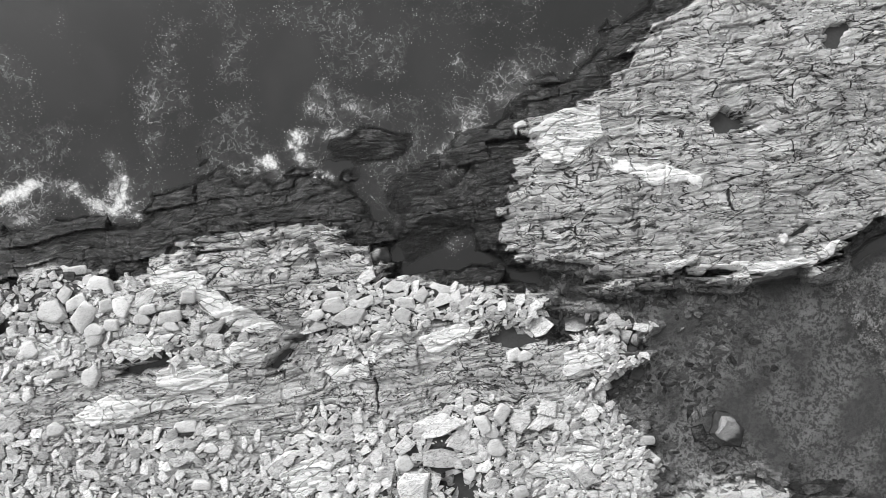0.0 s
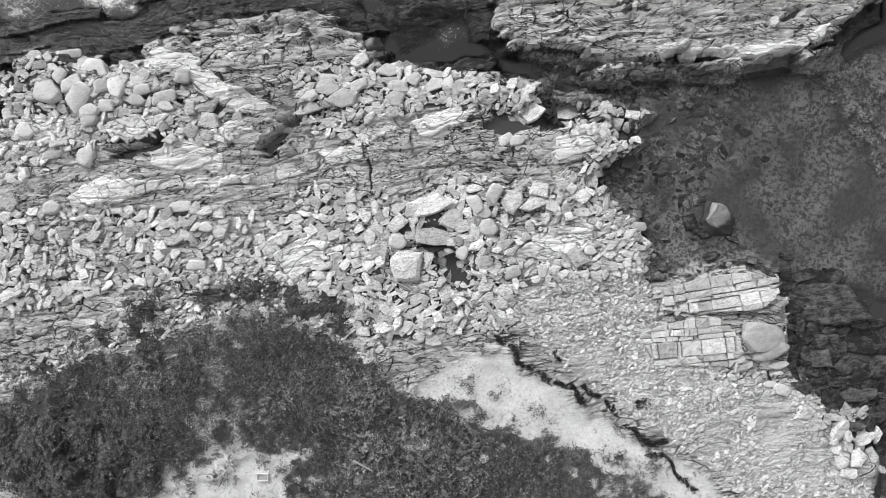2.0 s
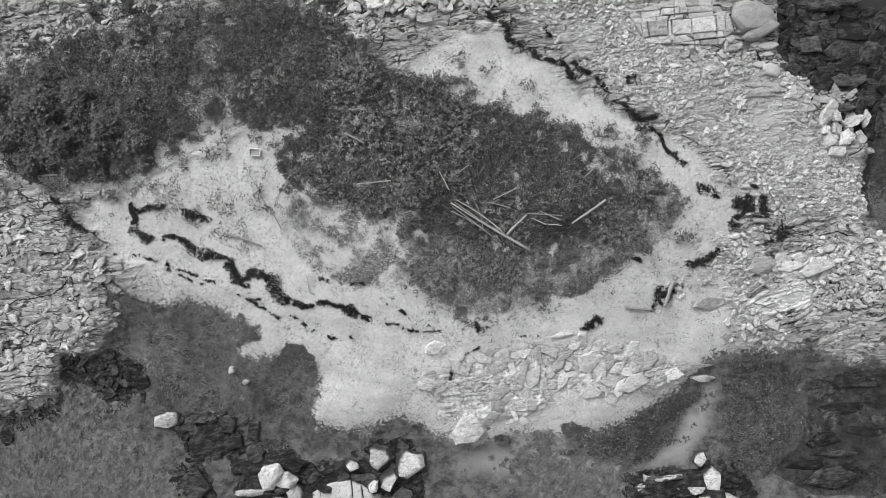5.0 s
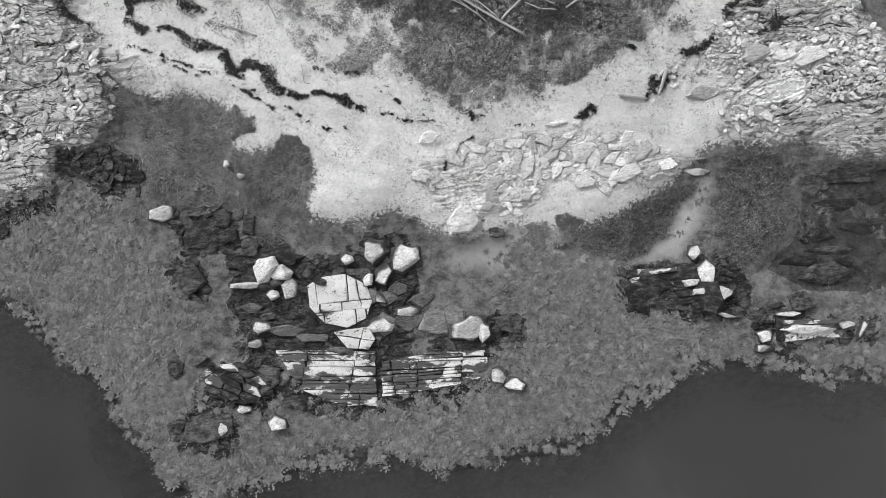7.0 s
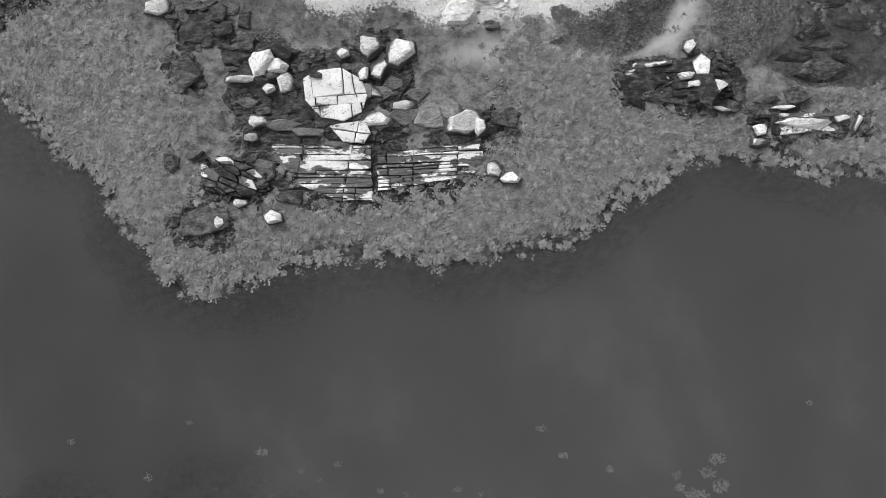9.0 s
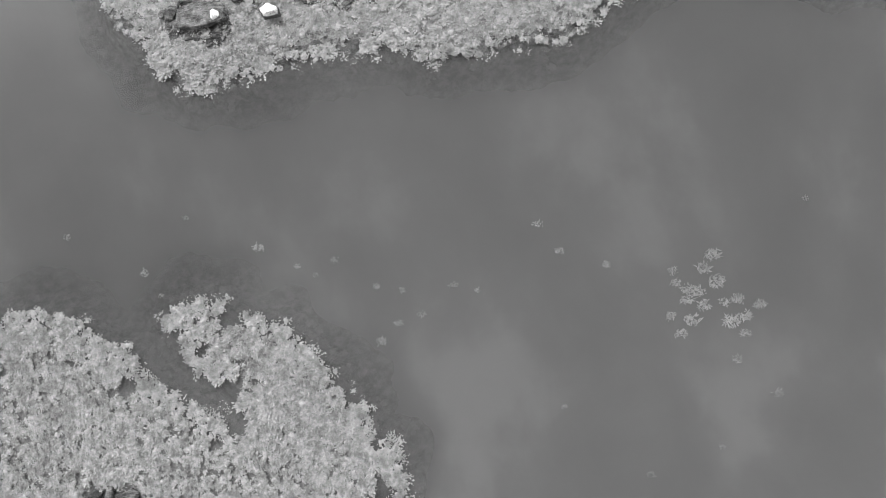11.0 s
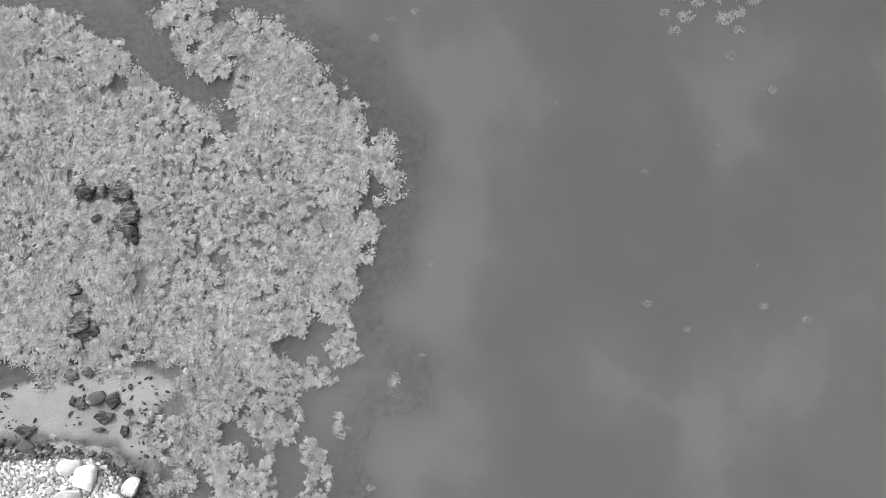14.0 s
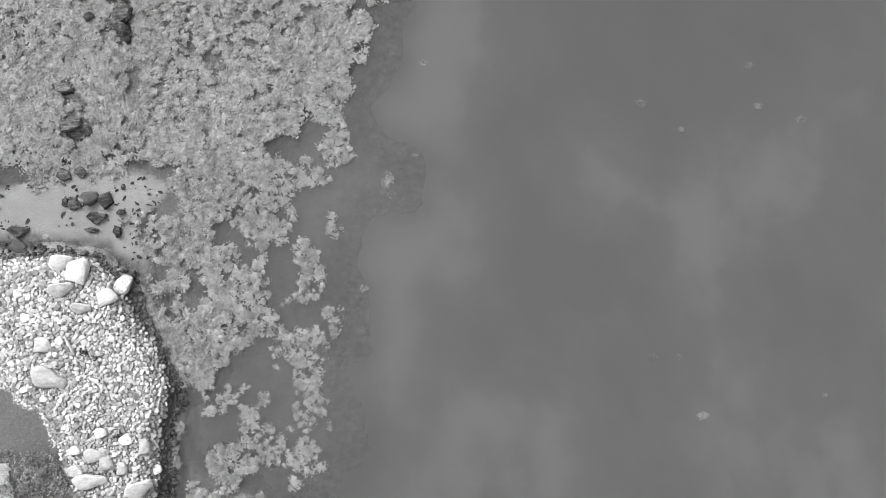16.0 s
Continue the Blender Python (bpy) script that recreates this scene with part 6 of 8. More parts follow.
jointed("rock_ledge", SLAB_LABEL, [(-5.95, -33.6), (-5.4, -33.2), (-4.3, -33.1), (-3.4, -33.5), (-3.15, -34.3), (-3.4, -35.0), (-4.2, -35.4), (-5.2, -35.2), (-5.85, -34.5)],
    1.2, 0.75, 6, 0.1, [BLEACHED_STONE], 15, 0.025, 0.0, 0.25, (0.8, 1.0), True)
jointed("rock_ledge", SLAB_LABEL, [(-4.8, -35.6), (-4.1, -35.45), (-3.25, -35.35), (-3.0, -35.9), (-3.3, -36.35), (-4.2, -36.3)],
    1.3, 0.7, -8, 0.14, [BLEACHED_STONE], 13, 0.025, 0.0, 0.25, (0.8, 1.0), True)
jointed("rock_ledge", STAINED, [(-10.4, -37.1), (-8.9, -36.9), (-7.5, -37.6), (-7.4, -38.4), (-8.6, -38.7), (-10.3, -38.4)],
    0.7, 0.3, -25, 0.26, [STAINED_STONE, DARK_STONE, DARK_STONE], 8, 0.03, 0.05, 0.25, (0.5, 1.1), False, 0.42)
jointed("rock_ledge", STAINED, [(14.7, -35.1), (17.1, -35.0), (17.2, -35.8), (14.8, -36.0)],
    1.5, 0.3, 2, 0.16, [STAINED_STONE], 9, 0.03, 0.05, 0.25, (0.6, 1.0), True)
jointed("rock_ledge", STAINED, [(7.9, -32.9), (10.2, -32.8), (12.1, -33.9), (11.2, -34.8), (8.2, -34.3)],
    1.1, 0.28, 8, 0.14, [DARK_STONE, DARK_STONE, STAINED_STONE], 10, 0.03, 0.1, 0.25, (0.4, 1.1), True)
lay([(16.17, -11.69, 2.97, 1.64, -10), (15.43, -10.4, 1.88, 0.5, 15), (17.65, -13.61, 1.98, 0.99, 10),
    (18.39, -14.47, 1.49, 0.99, 30), (15.79, -14.1, 1.24, 0.64, 10), (17.02, -15.71, 1.24, 0.64, -10),
    (17.76, -15.71, 0.99, 0.5, 20), (14.93, -12.74, 0.5, 0.84, 0), (13.32, -10.2, 0.99, 0.3, -30),
    (11.09, -9.63, 0.74, 0.35, 20), (14.44, -9.63, 0.74, 0.4, 0), (10.72, -8.51, 0.74, 0.84, 60),
    (10.23, -8.14, 0.84, 0.59, 20), (12.09, -8.89, 0.64, 0.3, -30)],
    "wet_rock", WET, "rock", "dark wet rocks", "slab", DARK_STONE, high=0.3, sink=0.4)
lay([(7.82, -28.76, 1.21, 0.68, 15), (6.01, -29.13, 0.87, 0.48, -8), (6.81, -28.52, 0.82, 0.87, 60),
    (9.57, -28.33, 0.68, 0.44, 5), (5.21, -28.35, 0.53, 0.29, 5), (7.29, -27.67, 0.73, 0.34, 10),
    (-0.66, -27.23, 1.07, 0.53, 15), (5.65, -26.58, 0.48, 0.34, -10), (4.8, -26.63, 0.82, 0.29, 8)],
    "broken_stone", "pale stone slab half sunk in sand", "rock", "rock slabs", "slab", WHITE_STONE, high=0.22, sink=0.45, tilt=3)


class Spread:
    """Places for many stones that hardly overlap."""

    def __init__(self, cell=0.5):
        self.cell, self.table = cell, {}

    def add(self, x, y, r):
        self.table.setdefault((int(x // self.cell), int(y // self.cell)), []).append((x, y, r))

    def free(self, x, y, r):
        i, j = int(x // self.cell), int(y // self.cell)
        for a in range(i - 2, i + 3):
            for b in range(j - 2, j + 3):
                for qx, qy, q in self.table.get((a, b), ()):
                    if (qx - x) ** 2 + (qy - y) ** 2 < (q + r) ** 2:
                        return False
        return True


SPACE = Spread()
for x, y, r in TAKEN:
    SPACE.add(x, y, r * 0.9)


def scatter(outline, sizes, tries, seed, gate=None, squeeze=0.31, slim=(0.3, 0.75)):
    """Rows of x, y, long, wide, turn for stones inside an outline, large ones first."""
    r = random.Random(seed)
    p = np.array(outline)
    rows = []
    n = tries
    px = [r.uniform(p[:, 0].min(), p[:, 0].max()) for _ in range(n)]
    py = [r.uniform(p[:, 1].min(), p[:, 1].max()) for _ in range(n)]
    d = inside(outline, np.array(px), np.array(py), 1.0) + 0.8 * fbm(np.array(px), np.array(py), seed)
    dens = np.ones(n) if gate is None else gate(np.array(px), np.array(py))
    small, large = sizes
    for k in range(n):
        t = k / n
        long = small + (large - small) * (1 - t) ** 2.2 * r.uniform(0.6, 1.0)
        if d[k] < 0 or r.random() > dens[k]:
            continue
        wide = long * r.uniform(*slim)
        rad = squeeze * (long + wide) / 2
        if SPACE.free(px[k], py[k], rad):
            SPACE.add(px[k], py[k], rad)
            rows.append((px[k], py[k], long, wide, r.gauss(15, 50)))
    return rows


def joined(name, rows, shapes, mat, label, category, flat=0.52, sink=0.18, tilt=16.0, rounded=False, seed=0, base=None):
    """Many small stones as one mesh."""
    rng = np.random.default_rng(seed)
    a = np.array(rows)
    z = ground_at(a[:, 0], a[:, 1]) if base is None else np.full(len(a), base)
    which = rng.integers(0, len(shapes), len(a))
    verts, tris, start = [], [], 0
    for k, (sv, st) in enumerate(shapes):
        b = a[which == k]
        if not len(b):
            continue
        n = len(b)
        high = flat * b[:, 3] * rng.uniform(0.7, 1.3, n)
        q = sv[None] * np.stack([b[:, 2], b[:, 3], high], -1)[:, None, :]
        tx, ty, tz = radians(tilt) * rng.normal(0, 0.6, n), radians(tilt) * rng.normal(0, 0.6, n), np.radians(b[:, 4])
        q[..., 2] += q[..., 0] * tx[:, None] + q[..., 1] * ty[:, None]
        c, s = np.cos(tz)[:, None], np.sin(tz)[:, None]
        x, y = q[..., 0] * c - q[..., 1] * s, q[..., 0] * s + q[..., 1] * c
        out = np.stack([x + b[:, 0:1], y + b[:, 1:2], q[..., 2] + (z[which == k] - sink * high)[:, None]], -1)
        tri = st[None] + (start + np.arange(n) * len(sv))[:, None, None]
        verts.append(out.reshape(-1, 3))
        tris.append(tri.reshape(-1, 3))
        start += n * len(sv)
    me = mesh_arrays(name, np.concatenate(verts), np.concatenate(tris), mat, rounded)
    return tagged(new(name, me), label, category, kind="stuff")


open_rock = lambda x, y: np.clip(1 - lookup(COVER["soil"], x, y) - 0.9 * lookup(COVER["sand"], x, y) - 1.0 * lookup(COVER["vein"], x, y), 0, 1)
rows = scatter(RUBBLE_NORTH, (0.13, 0.8), 60000, 1, lambda x, y: open_rock(x, y) * (0.1 + 0.9 * smooth(-0.07, 0.05, fbm(x * 0.45, y * 0.6, 19, 3))))
rows_mid = scatter(RUBBLE_MID, (0.15, 0.7), 8000, 2, open_rock)
rows_edge = scatter(RUBBLE_EDGE, (0.12, 0.6), 14000, 3)
rows_west = scatter(RUBBLE_WEST, (0.18, 0.7), 6000, 4, lambda x, y: 0.7 * open_rock(x, y))
rows_scree = scatter(SCREE_EAST, (0.07, 0.4), 46000, 5, lambda x, y: (0.3 + 0.7 * open_rock(x, y)) * smooth(-0.2, 0.1, fbm(x * 0.4, y * 0.4, 5)))
rows_sw = scatter(SCREE_WEST, (0.09, 0.6), 16000, 6, lambda x, y: 0.03 + 0.9 * smooth(-0.02, 0.1, fbm(x * 0.5, y * 0.7, 37, 3)))
rows_se = scatter(SCREE_SOUTHEAST, (0.09, 0.5), 16000, 7, lambda x, y: open_rock(x, y) * smooth(-0.2, 0.1, fbm(x * 0.5, y * 0.5, 15)))
big_rows = sorted(rows + rows_mid + rows_west + rows_sw, key=lambda q: -q[2])[:200]
chosen = set(big_rows)
for k, (x, y, long, wide, turn) in enumerate(big_rows):
    rock("broken_stone", SLAB, "rock", "rock slabs", "slab", GREY_STONE, x, y, long, wide, turn, index=k, tilt=12)
rest = [q for q in rows + rows_mid + rows_west + rows_sw if q not in chosen]
joined("shore_rubble", rest, SLABS, GREY_STONE, "angular grey rubble covering the rocky shore", "rubble", seed=1)
rows_fringe = scatter(PATCHY, (0.08, 0.5), 12000, 17, lambda x, y: 0.75 * open_rock(x, y))
joined("scree", rows_scree + rows_se + rows_fringe, PEBBLES, GREY_STONE, "small broken grey stones strewn over the shore", "scree", seed=2)
joined("wet_rubble", rows_edge, SLABS, GREY_STONE, "grey and dark wet rubble along the bay edge", "rubble", seed=3)
dark_rows = scatter(EAST_DARK, (0.18, 1.3), 12000, 8)
joined("dark_rubble", dark_rows, SLABS, DARK_STONE, "dark seaweed-stained slabs at the bay edge", "rubble", seed=4, flat=0.3)
flat_rows = []
for k, outline in enumerate(FLAT_ROCKS):
    flat_rows += scatter(outline, (0.14, 0.8), 1500 if k != 6 else 350, 30 + k, lambda x, y: np.clip(0.7 - 2 * lookup(COVER["vein"], x, y), 0, 1))
joined("flat_rubble", flat_rows, SLABS, DARK_STONE, "dark weed-stained stones crowding the tidal flat", "rubble", seed=14, flat=0.3)
outcrop_rows = scatter(OUTCROP, (0.1, 1.2), 2600, 16, lambda x, y: 0.8 * smooth(-0.15, 0.1, fbm(x * 0.6, y * 0.8, 35)))
joined("outcrop_stones", outcrop_rows, SLABS, GREY_STONE, "flat pale stones half buried in beach sand", "stones", seed=15, flat=0.3, sink=0.35, tilt=8)
beach_rows = scatter(SPIT_BEACH, (0.06, 0.32), 90000, 9, lambda x, y: np.clip(1 - lookup(COVER["soil"], x, y), 0, 1), slim=(0.6, 0.98))
joined("shingle", beach_rows, PEBBLES, SPIT_STONE, "bright sea-worn shingle of the beach spit", "shingle", seed=5, rounded=False)
edge_rows = scatter(SPIT_EDGE, (0.1, 0.5), 16000, 10, slim=(0.55, 0.95))
joined("wet_shingle", edge_rows, PEBBLES, DARK_STONE, "dark wet shingle along the waterline of the spit", "shingle", seed=6)
cove_rows = scatter(COVE_MUD, (0.1, 0.4), 1500, 11, lambda x, y: 0.5 * smooth(-0.1, 0.1, fbm(x * 0.7, y * 0.7, 29)))
joined("cove_stones", cove_rows, PEBBLES, DARK_STONE, "small dark stones on the pale cove floor", "stones", seed=7, flat=0.35)
sand_rows = scatter(SAND_RING, (0.04, 0.16), 9000, 12, lambda x, y: 0.5 * lookup(COVER["sand"], x, y) * (1 - lookup(COVER["soil"], x, y)))
joined("beach_pebbles", sand_rows, PEBBLES, GREY_STONE, "pebbles and grit scattered on pale sand", "pebbles", seed=8)
bay_rows = scatter(BAY_FLAT, (0.12, 0.75), 7000, 13, lambda x, y: smooth(0.1, -0.1, fbm(x * 0.5, y * 0.5, 33)) * smooth(14.0, 9.5, x))
joined("bay_stones", bay_rows, SLABS, WET_STONE, "dark stones under the shallow water of the bay", "stones", seed=9, flat=0.25)


# ---- plants ----
def blades(x, y, z, turn, lift, long, wide, droop=0.3):
    """Leaf blades as arrays: each starts at x, y, z, points along turn, rises by lift and bends down at its tip."""
    n = len(x)
    ox, oy = np.cos(turn), np.sin(turn)
    sx, sy = -oy, ox
    out = np.empty((n, 6, 3))
    lengths = ((0.0, 0.25), (0.5, 1.0), (1.0, 0.3))
    for k, (t, w) in enumerate(lengths):
        run, up = long * t * np.cos(lift), long * (t * np.sin(lift) - droop * t * t)
        for j, side in enumerate((-0.5, 0.5)):
            out[:, 2 * k + j, 0] = x + ox * run + sx * wide * w * side
            out[:, 2 * k + j, 1] = y + oy * run + sy * wide * w * side
            out[:, 2 * k + j, 2] = z + up
    quads = np.array([[0, 1, 3, 2], [2, 3, 5, 4]])
    faces = quads[None] + (np.arange(n) * 6)[:, None, None]
    return out.reshape(-1, 3), faces.reshape(-1, 4)


def leaflets(x, y, z, turn, lift, long, wide):
    """Small pointed leaves of one face each."""
    n = len(x)
    ox, oy, up = np.cos(turn) * np.cos(lift), np.sin(turn) * np.cos(lift), np.sin(lift)
    sx, sy = -np.sin(turn) * wide / 2, np.cos(turn) * wide / 2
    out = np.empty((n, 4, 3))
    for k, (t, side) in enumerate(((0.0, 0.0), (0.5, 1.0), (1.0, 0.0), (0.5, -1.0))):
        out[:, k, 0] = x + ox * long * t + sx * side
        out[:, k, 1] = y + oy * long * t + sy * side
        out[:, k, 2] = z + up * long * t
    return out.reshape(-1, 3), np.arange(4 * n).reshape(n, 4)


def spots(outline, per_metre, rng, grow=0.5):
    p = np.array(outline)
    lo, hi = p.min(0) - grow, p.max(0) + grow
    lo, hi = np.maximum(lo, (X0 + 0.5, Y0 + 0.5)), np.minimum(hi, (X1 - 0.5, Y1 - 0.5))
    n = int(per_metre * np.prod(hi - lo))
    return rng.uniform(lo[0], hi[0], n), rng.uniform(lo[1], hi[1], n)


def rosettes(name, x, y, z, leaves, long, wide, lift, mat, label, category, rng, spread=0.05, small=False):
    n = len(x)
    rep = lambda v: np.repeat(v, leaves)
    turn = rng.uniform(0, 6.283, n * leaves)
    size = rep(rng.uniform(0.7, 1.35, n)) * rng.uniform(0.7, 1.2, n * leaves)
    make = leaflets if small else blades
    v, f = make(rep(x) + np.cos(turn) * spread * rng.uniform(0, 1, n * leaves), rep(y) + np.sin(turn) * spread * rng.uniform(0, 1, n * leaves),
                  rep(z) + rng.uniform(-0.03, 0.03, n * leaves), turn, rng.uniform(lift[0], lift[1], n * leaves), long * size, wide * size)
    return tagged(new(name, mesh_arrays(name, v, f, mat, True)), label, category, kind="stuff")


rng = np.random.default_rng(7)
# low shrubs
x, y = spots(BUSH + PATCHY + HEATH + LOW_GRASS, 190, rng)
soil_here = lookup(COVER["soil"], x, y)
bushy = np.maximum(smooth(-0.3, 0.3, inside(BUSH, x, y) + 0.6 * fbm(x * 1.6, y * 1.6, 101)), smooth(-0.2, 0.4, inside(PATCHY, x, y)) * soil_here)
herby = smooth(-0.1, 0.3, inside(LOW_GRASS, x, y) + 0.8 * fbm(x * 1.3, y * 1.3, 125, 4)) * smooth(-0.12, 0.06, fbm(x * 1.1, y * 1.1, 127, 4))
bushy = np.maximum.reduce([bushy, herby, smooth(-0.3, 0.2, inside(HEATH, x, y) + 0.6 * fbm(x * 1.6, y * 1.6, 101))])
bushy = np.maximum(bushy, 0.8 * smooth(-1.9, -0.2, inside(BUSH, x, y)) * smooth(0.06, 0.14, fbm(x * 2.3, y * 2.3, 149, 4)))
thin = np.maximum((1 - 0.97 * gappiness(x, y)) ** 1.3, 0.8 * smooth(0.0, 0.5, inside(HEATH, x, y)))
keep = rng.random(len(x)) < bushy * thin
x, y = x[keep], y[keep]
tall = smooth(-0.2, 0.8, inside(TALL_BUSH, x, y))
canopy = 0.12 + 0.2 * (0.5 + fbm(x * 0.8, y * 0.8, 105)) + 0.75 * tall * (0.55 + 0.9 * fbm(x * 0.7, y * 0.7, 107, 3))
z = ground_at(x, y) + canopy * rng.uniform(0.35, 1.0, len(x))
low = np.maximum(inside(HEATH, x, y), inside(LOW_GRASS, x, y)) + 0.5 * fbm(x * 1.2, y * 1.2, 119, 4) > 0
rosettes("shrub_cover", x[~low], y[~low], z[~low], 6, 0.07, 0.04, (-0.2, 0.8), SHRUB, "dense dark low shrubs on the islet crest", "shrubs", rng, 0.06, True)
rosettes("low_heath", x[low], y[low], ground_at(x[low], y[low]) + rng.uniform(0.02, 0.14, low.sum()), 7, 0.055, 0.026, (0.0, 0.9), LOW_HEATH, "fine grey-leaved heath round the shrubs", "heath", rng, 0.07, True)


def shrub(x, y, wide, high, seed):
    """One rounded bush: a forked stem and a crown of leaf whorls at the ends of its twigs."""
    r = np.random.default_rng(seed)
    ob = new("shrub")
    ob.location = (x, y, float(ground_at(x, y)))
    verts, faces = [], []
    for k in range(7):
        a, out = 0.9 * k + r.uniform(0, 0.5), wide * r.uniform(0.2, 0.42)
        way = np.array([math.cos(a), math.sin(a)])
        for t, rad in ((0.0, 0.035), (0.55, 0.022), (1.0, 0.01)):
            c = np.array([way[0] * out * t, way[1] * out * t, -0.03 + high * 0.85 * t ** 0.8])
            verts += [(c[0] + rad * math.cos(q), c[1] + rad * math.sin(q), c[2]) for q in (0.0, 1.57, 3.14, 4.71)]
        b = 12 * k
        faces += [(b + 4 * m + i, b + 4 * m + (i + 1) % 4, b + 4 * m + 4 + (i + 1) % 4, b + 4 * m + 4 + i) for m in (0, 1) for i in range(4)]
    part("stem", mesh_from("stem", verts, faces, TWIG), ob, "grey forked twigs")
    n, k = int(95 * wide * wide) + 20, 9
    a, q = r.uniform(0, 6.283, n), np.sqrt(r.uniform(0, 1, n))
    lobes = 0.5 * wide * (1 + 0.22 * np.sin(3 * a + seed) + 0.12 * np.sin(7 * a + 2 * seed))
    wx, wy = lobes * q * np.cos(a), lobes * q * np.sin(a)
    wz = high * (0.35 + 0.65 * np.sqrt(np.clip(1 - q * q, 0, 1))) * r.uniform(0.7, 1.05, n)
    each = lambda v: np.repeat(v, k)
    turn = r.uniform(0, 6.283, n * k)
    v, f = leaflets(each(wx), each(wy), each(wz), turn, r.uniform(-0.25, 0.5, n * k), r.uniform(0.07, 0.14, n * k), r.uniform(0.035, 0.06, n * k))
    part("crown", mesh_arrays("crown", v, f, BUSH_LEAF, True), ob, "whorls of broad grey-green leaves")
    tagged(ob, "rounded leafy shrub standing out of the dark thicket", "shrub", "shrubs of the thicket")


SHRUB_SPOTS = [(-17.2, -17.2, 1.9, 1.15), (-15.6, -16.6, 1.5, 0.95), (-16.3, -18.4, 1.6, 1.0), (-18.7, -18.3, 1.5, 1.0), (-14.4, -17.8, 1.3, 0.85), (-18.9, -16.6, 1.3, 0.9),
    (-14.9, -19.1, 1.1, 0.8), (-13.3, -16.9, 1.1, 0.7), (-17.6, -19.5, 1.2, 0.8), (-19.9, -17.6, 1.4, 0.9), (-13.2, -18.6, 1.0, 0.7), (-16.9, -15.9, 1.1, 0.8)]
for k, (x, y, wide, high) in enumerate(SHRUB_SPOTS):
    shrub(x, y, wide, high, 300 + k)
# broad-leaved plants
x, y = spots(BUSH, 60, rng)
keep = rng.random(len(x)) < smooth(-0.1, 0.3, inside(BUSH, x, y)) * smooth(-0.06, 0.2, fbm(x * 0.5, y * 0.5, 109, 5)) * (1 - gappiness(x, y)) * (1 - 0.6 * smooth(0, 0.5, inside(TALL_BUSH, x, y)))
x, y = x[keep], y[keep]
rosettes("leafy_herbs", x, y, ground_at(x, y) + 0.32, 6, 0.085, 0.042, (0.0, 0.5), HERB, "paler broad-leaved herbs growing through the shrubs", "herbs", rng, 0.03)
# low heath on the muddy spits
hx, hy = [], []
for outline in (SPIT_GRASS, EAST_GRASS, [p for p in SPIT_TURF if p[1] < -80.0] + [(-19.9, -80.6)]):
    x, y = spots(outline, 170, rng)
    keep = rng.random(len(x)) < smooth(-0.15, 0.2, inside(outline, x, y) + 0.7 * fbm(x * 1.6, y * 1.6, 115, 4))
    hx.append(x[keep])
    hy.append(y[keep])
x, y = np.concatenate(hx), np.concatenate(hy)
rosettes("salt_heath", x, y, ground_at(x, y) + rng.uniform(0.02, 0.16, len(x)), 6, 0.07, 0.035, (-0.1, 1.0), SHRUB, "low dark salt-marsh plants on the muddy flat", "marsh plants", rng, 0.05, True)
# beach grass
gx, gy = [], []
for outline, dens in ((MEADOW, 620),):
    x, y = spots(outline, dens, rng)
    keep = rng.random(len(x)) < lookup(COVER["soil"], x, y) * smooth(-0.5, 0.2, inside(outline, x, y))
    gx.append(x[keep])
    gy.append(y[keep])
x, y = np.concatenate(gx), np.concatenate(gy)
comb = 6.0 * fbm(x * 0.5, y * 0.5, 111) + rng.normal(0, 0.6, len(x))
v, f = blades(x, y, ground_at(x, y), comb, rng.uniform(0.4, 1.3, len(x)), rng.uniform(0.14, 0.38, len(x)), rng.uniform(0.01, 0.022, len(x)), 0.45)
tagged(new("beach_grass", mesh_arrays("beach_grass", v, f, GRASS, True)), "wind-combed beach grass beside the tidal flat", "grass", kind="stuff")


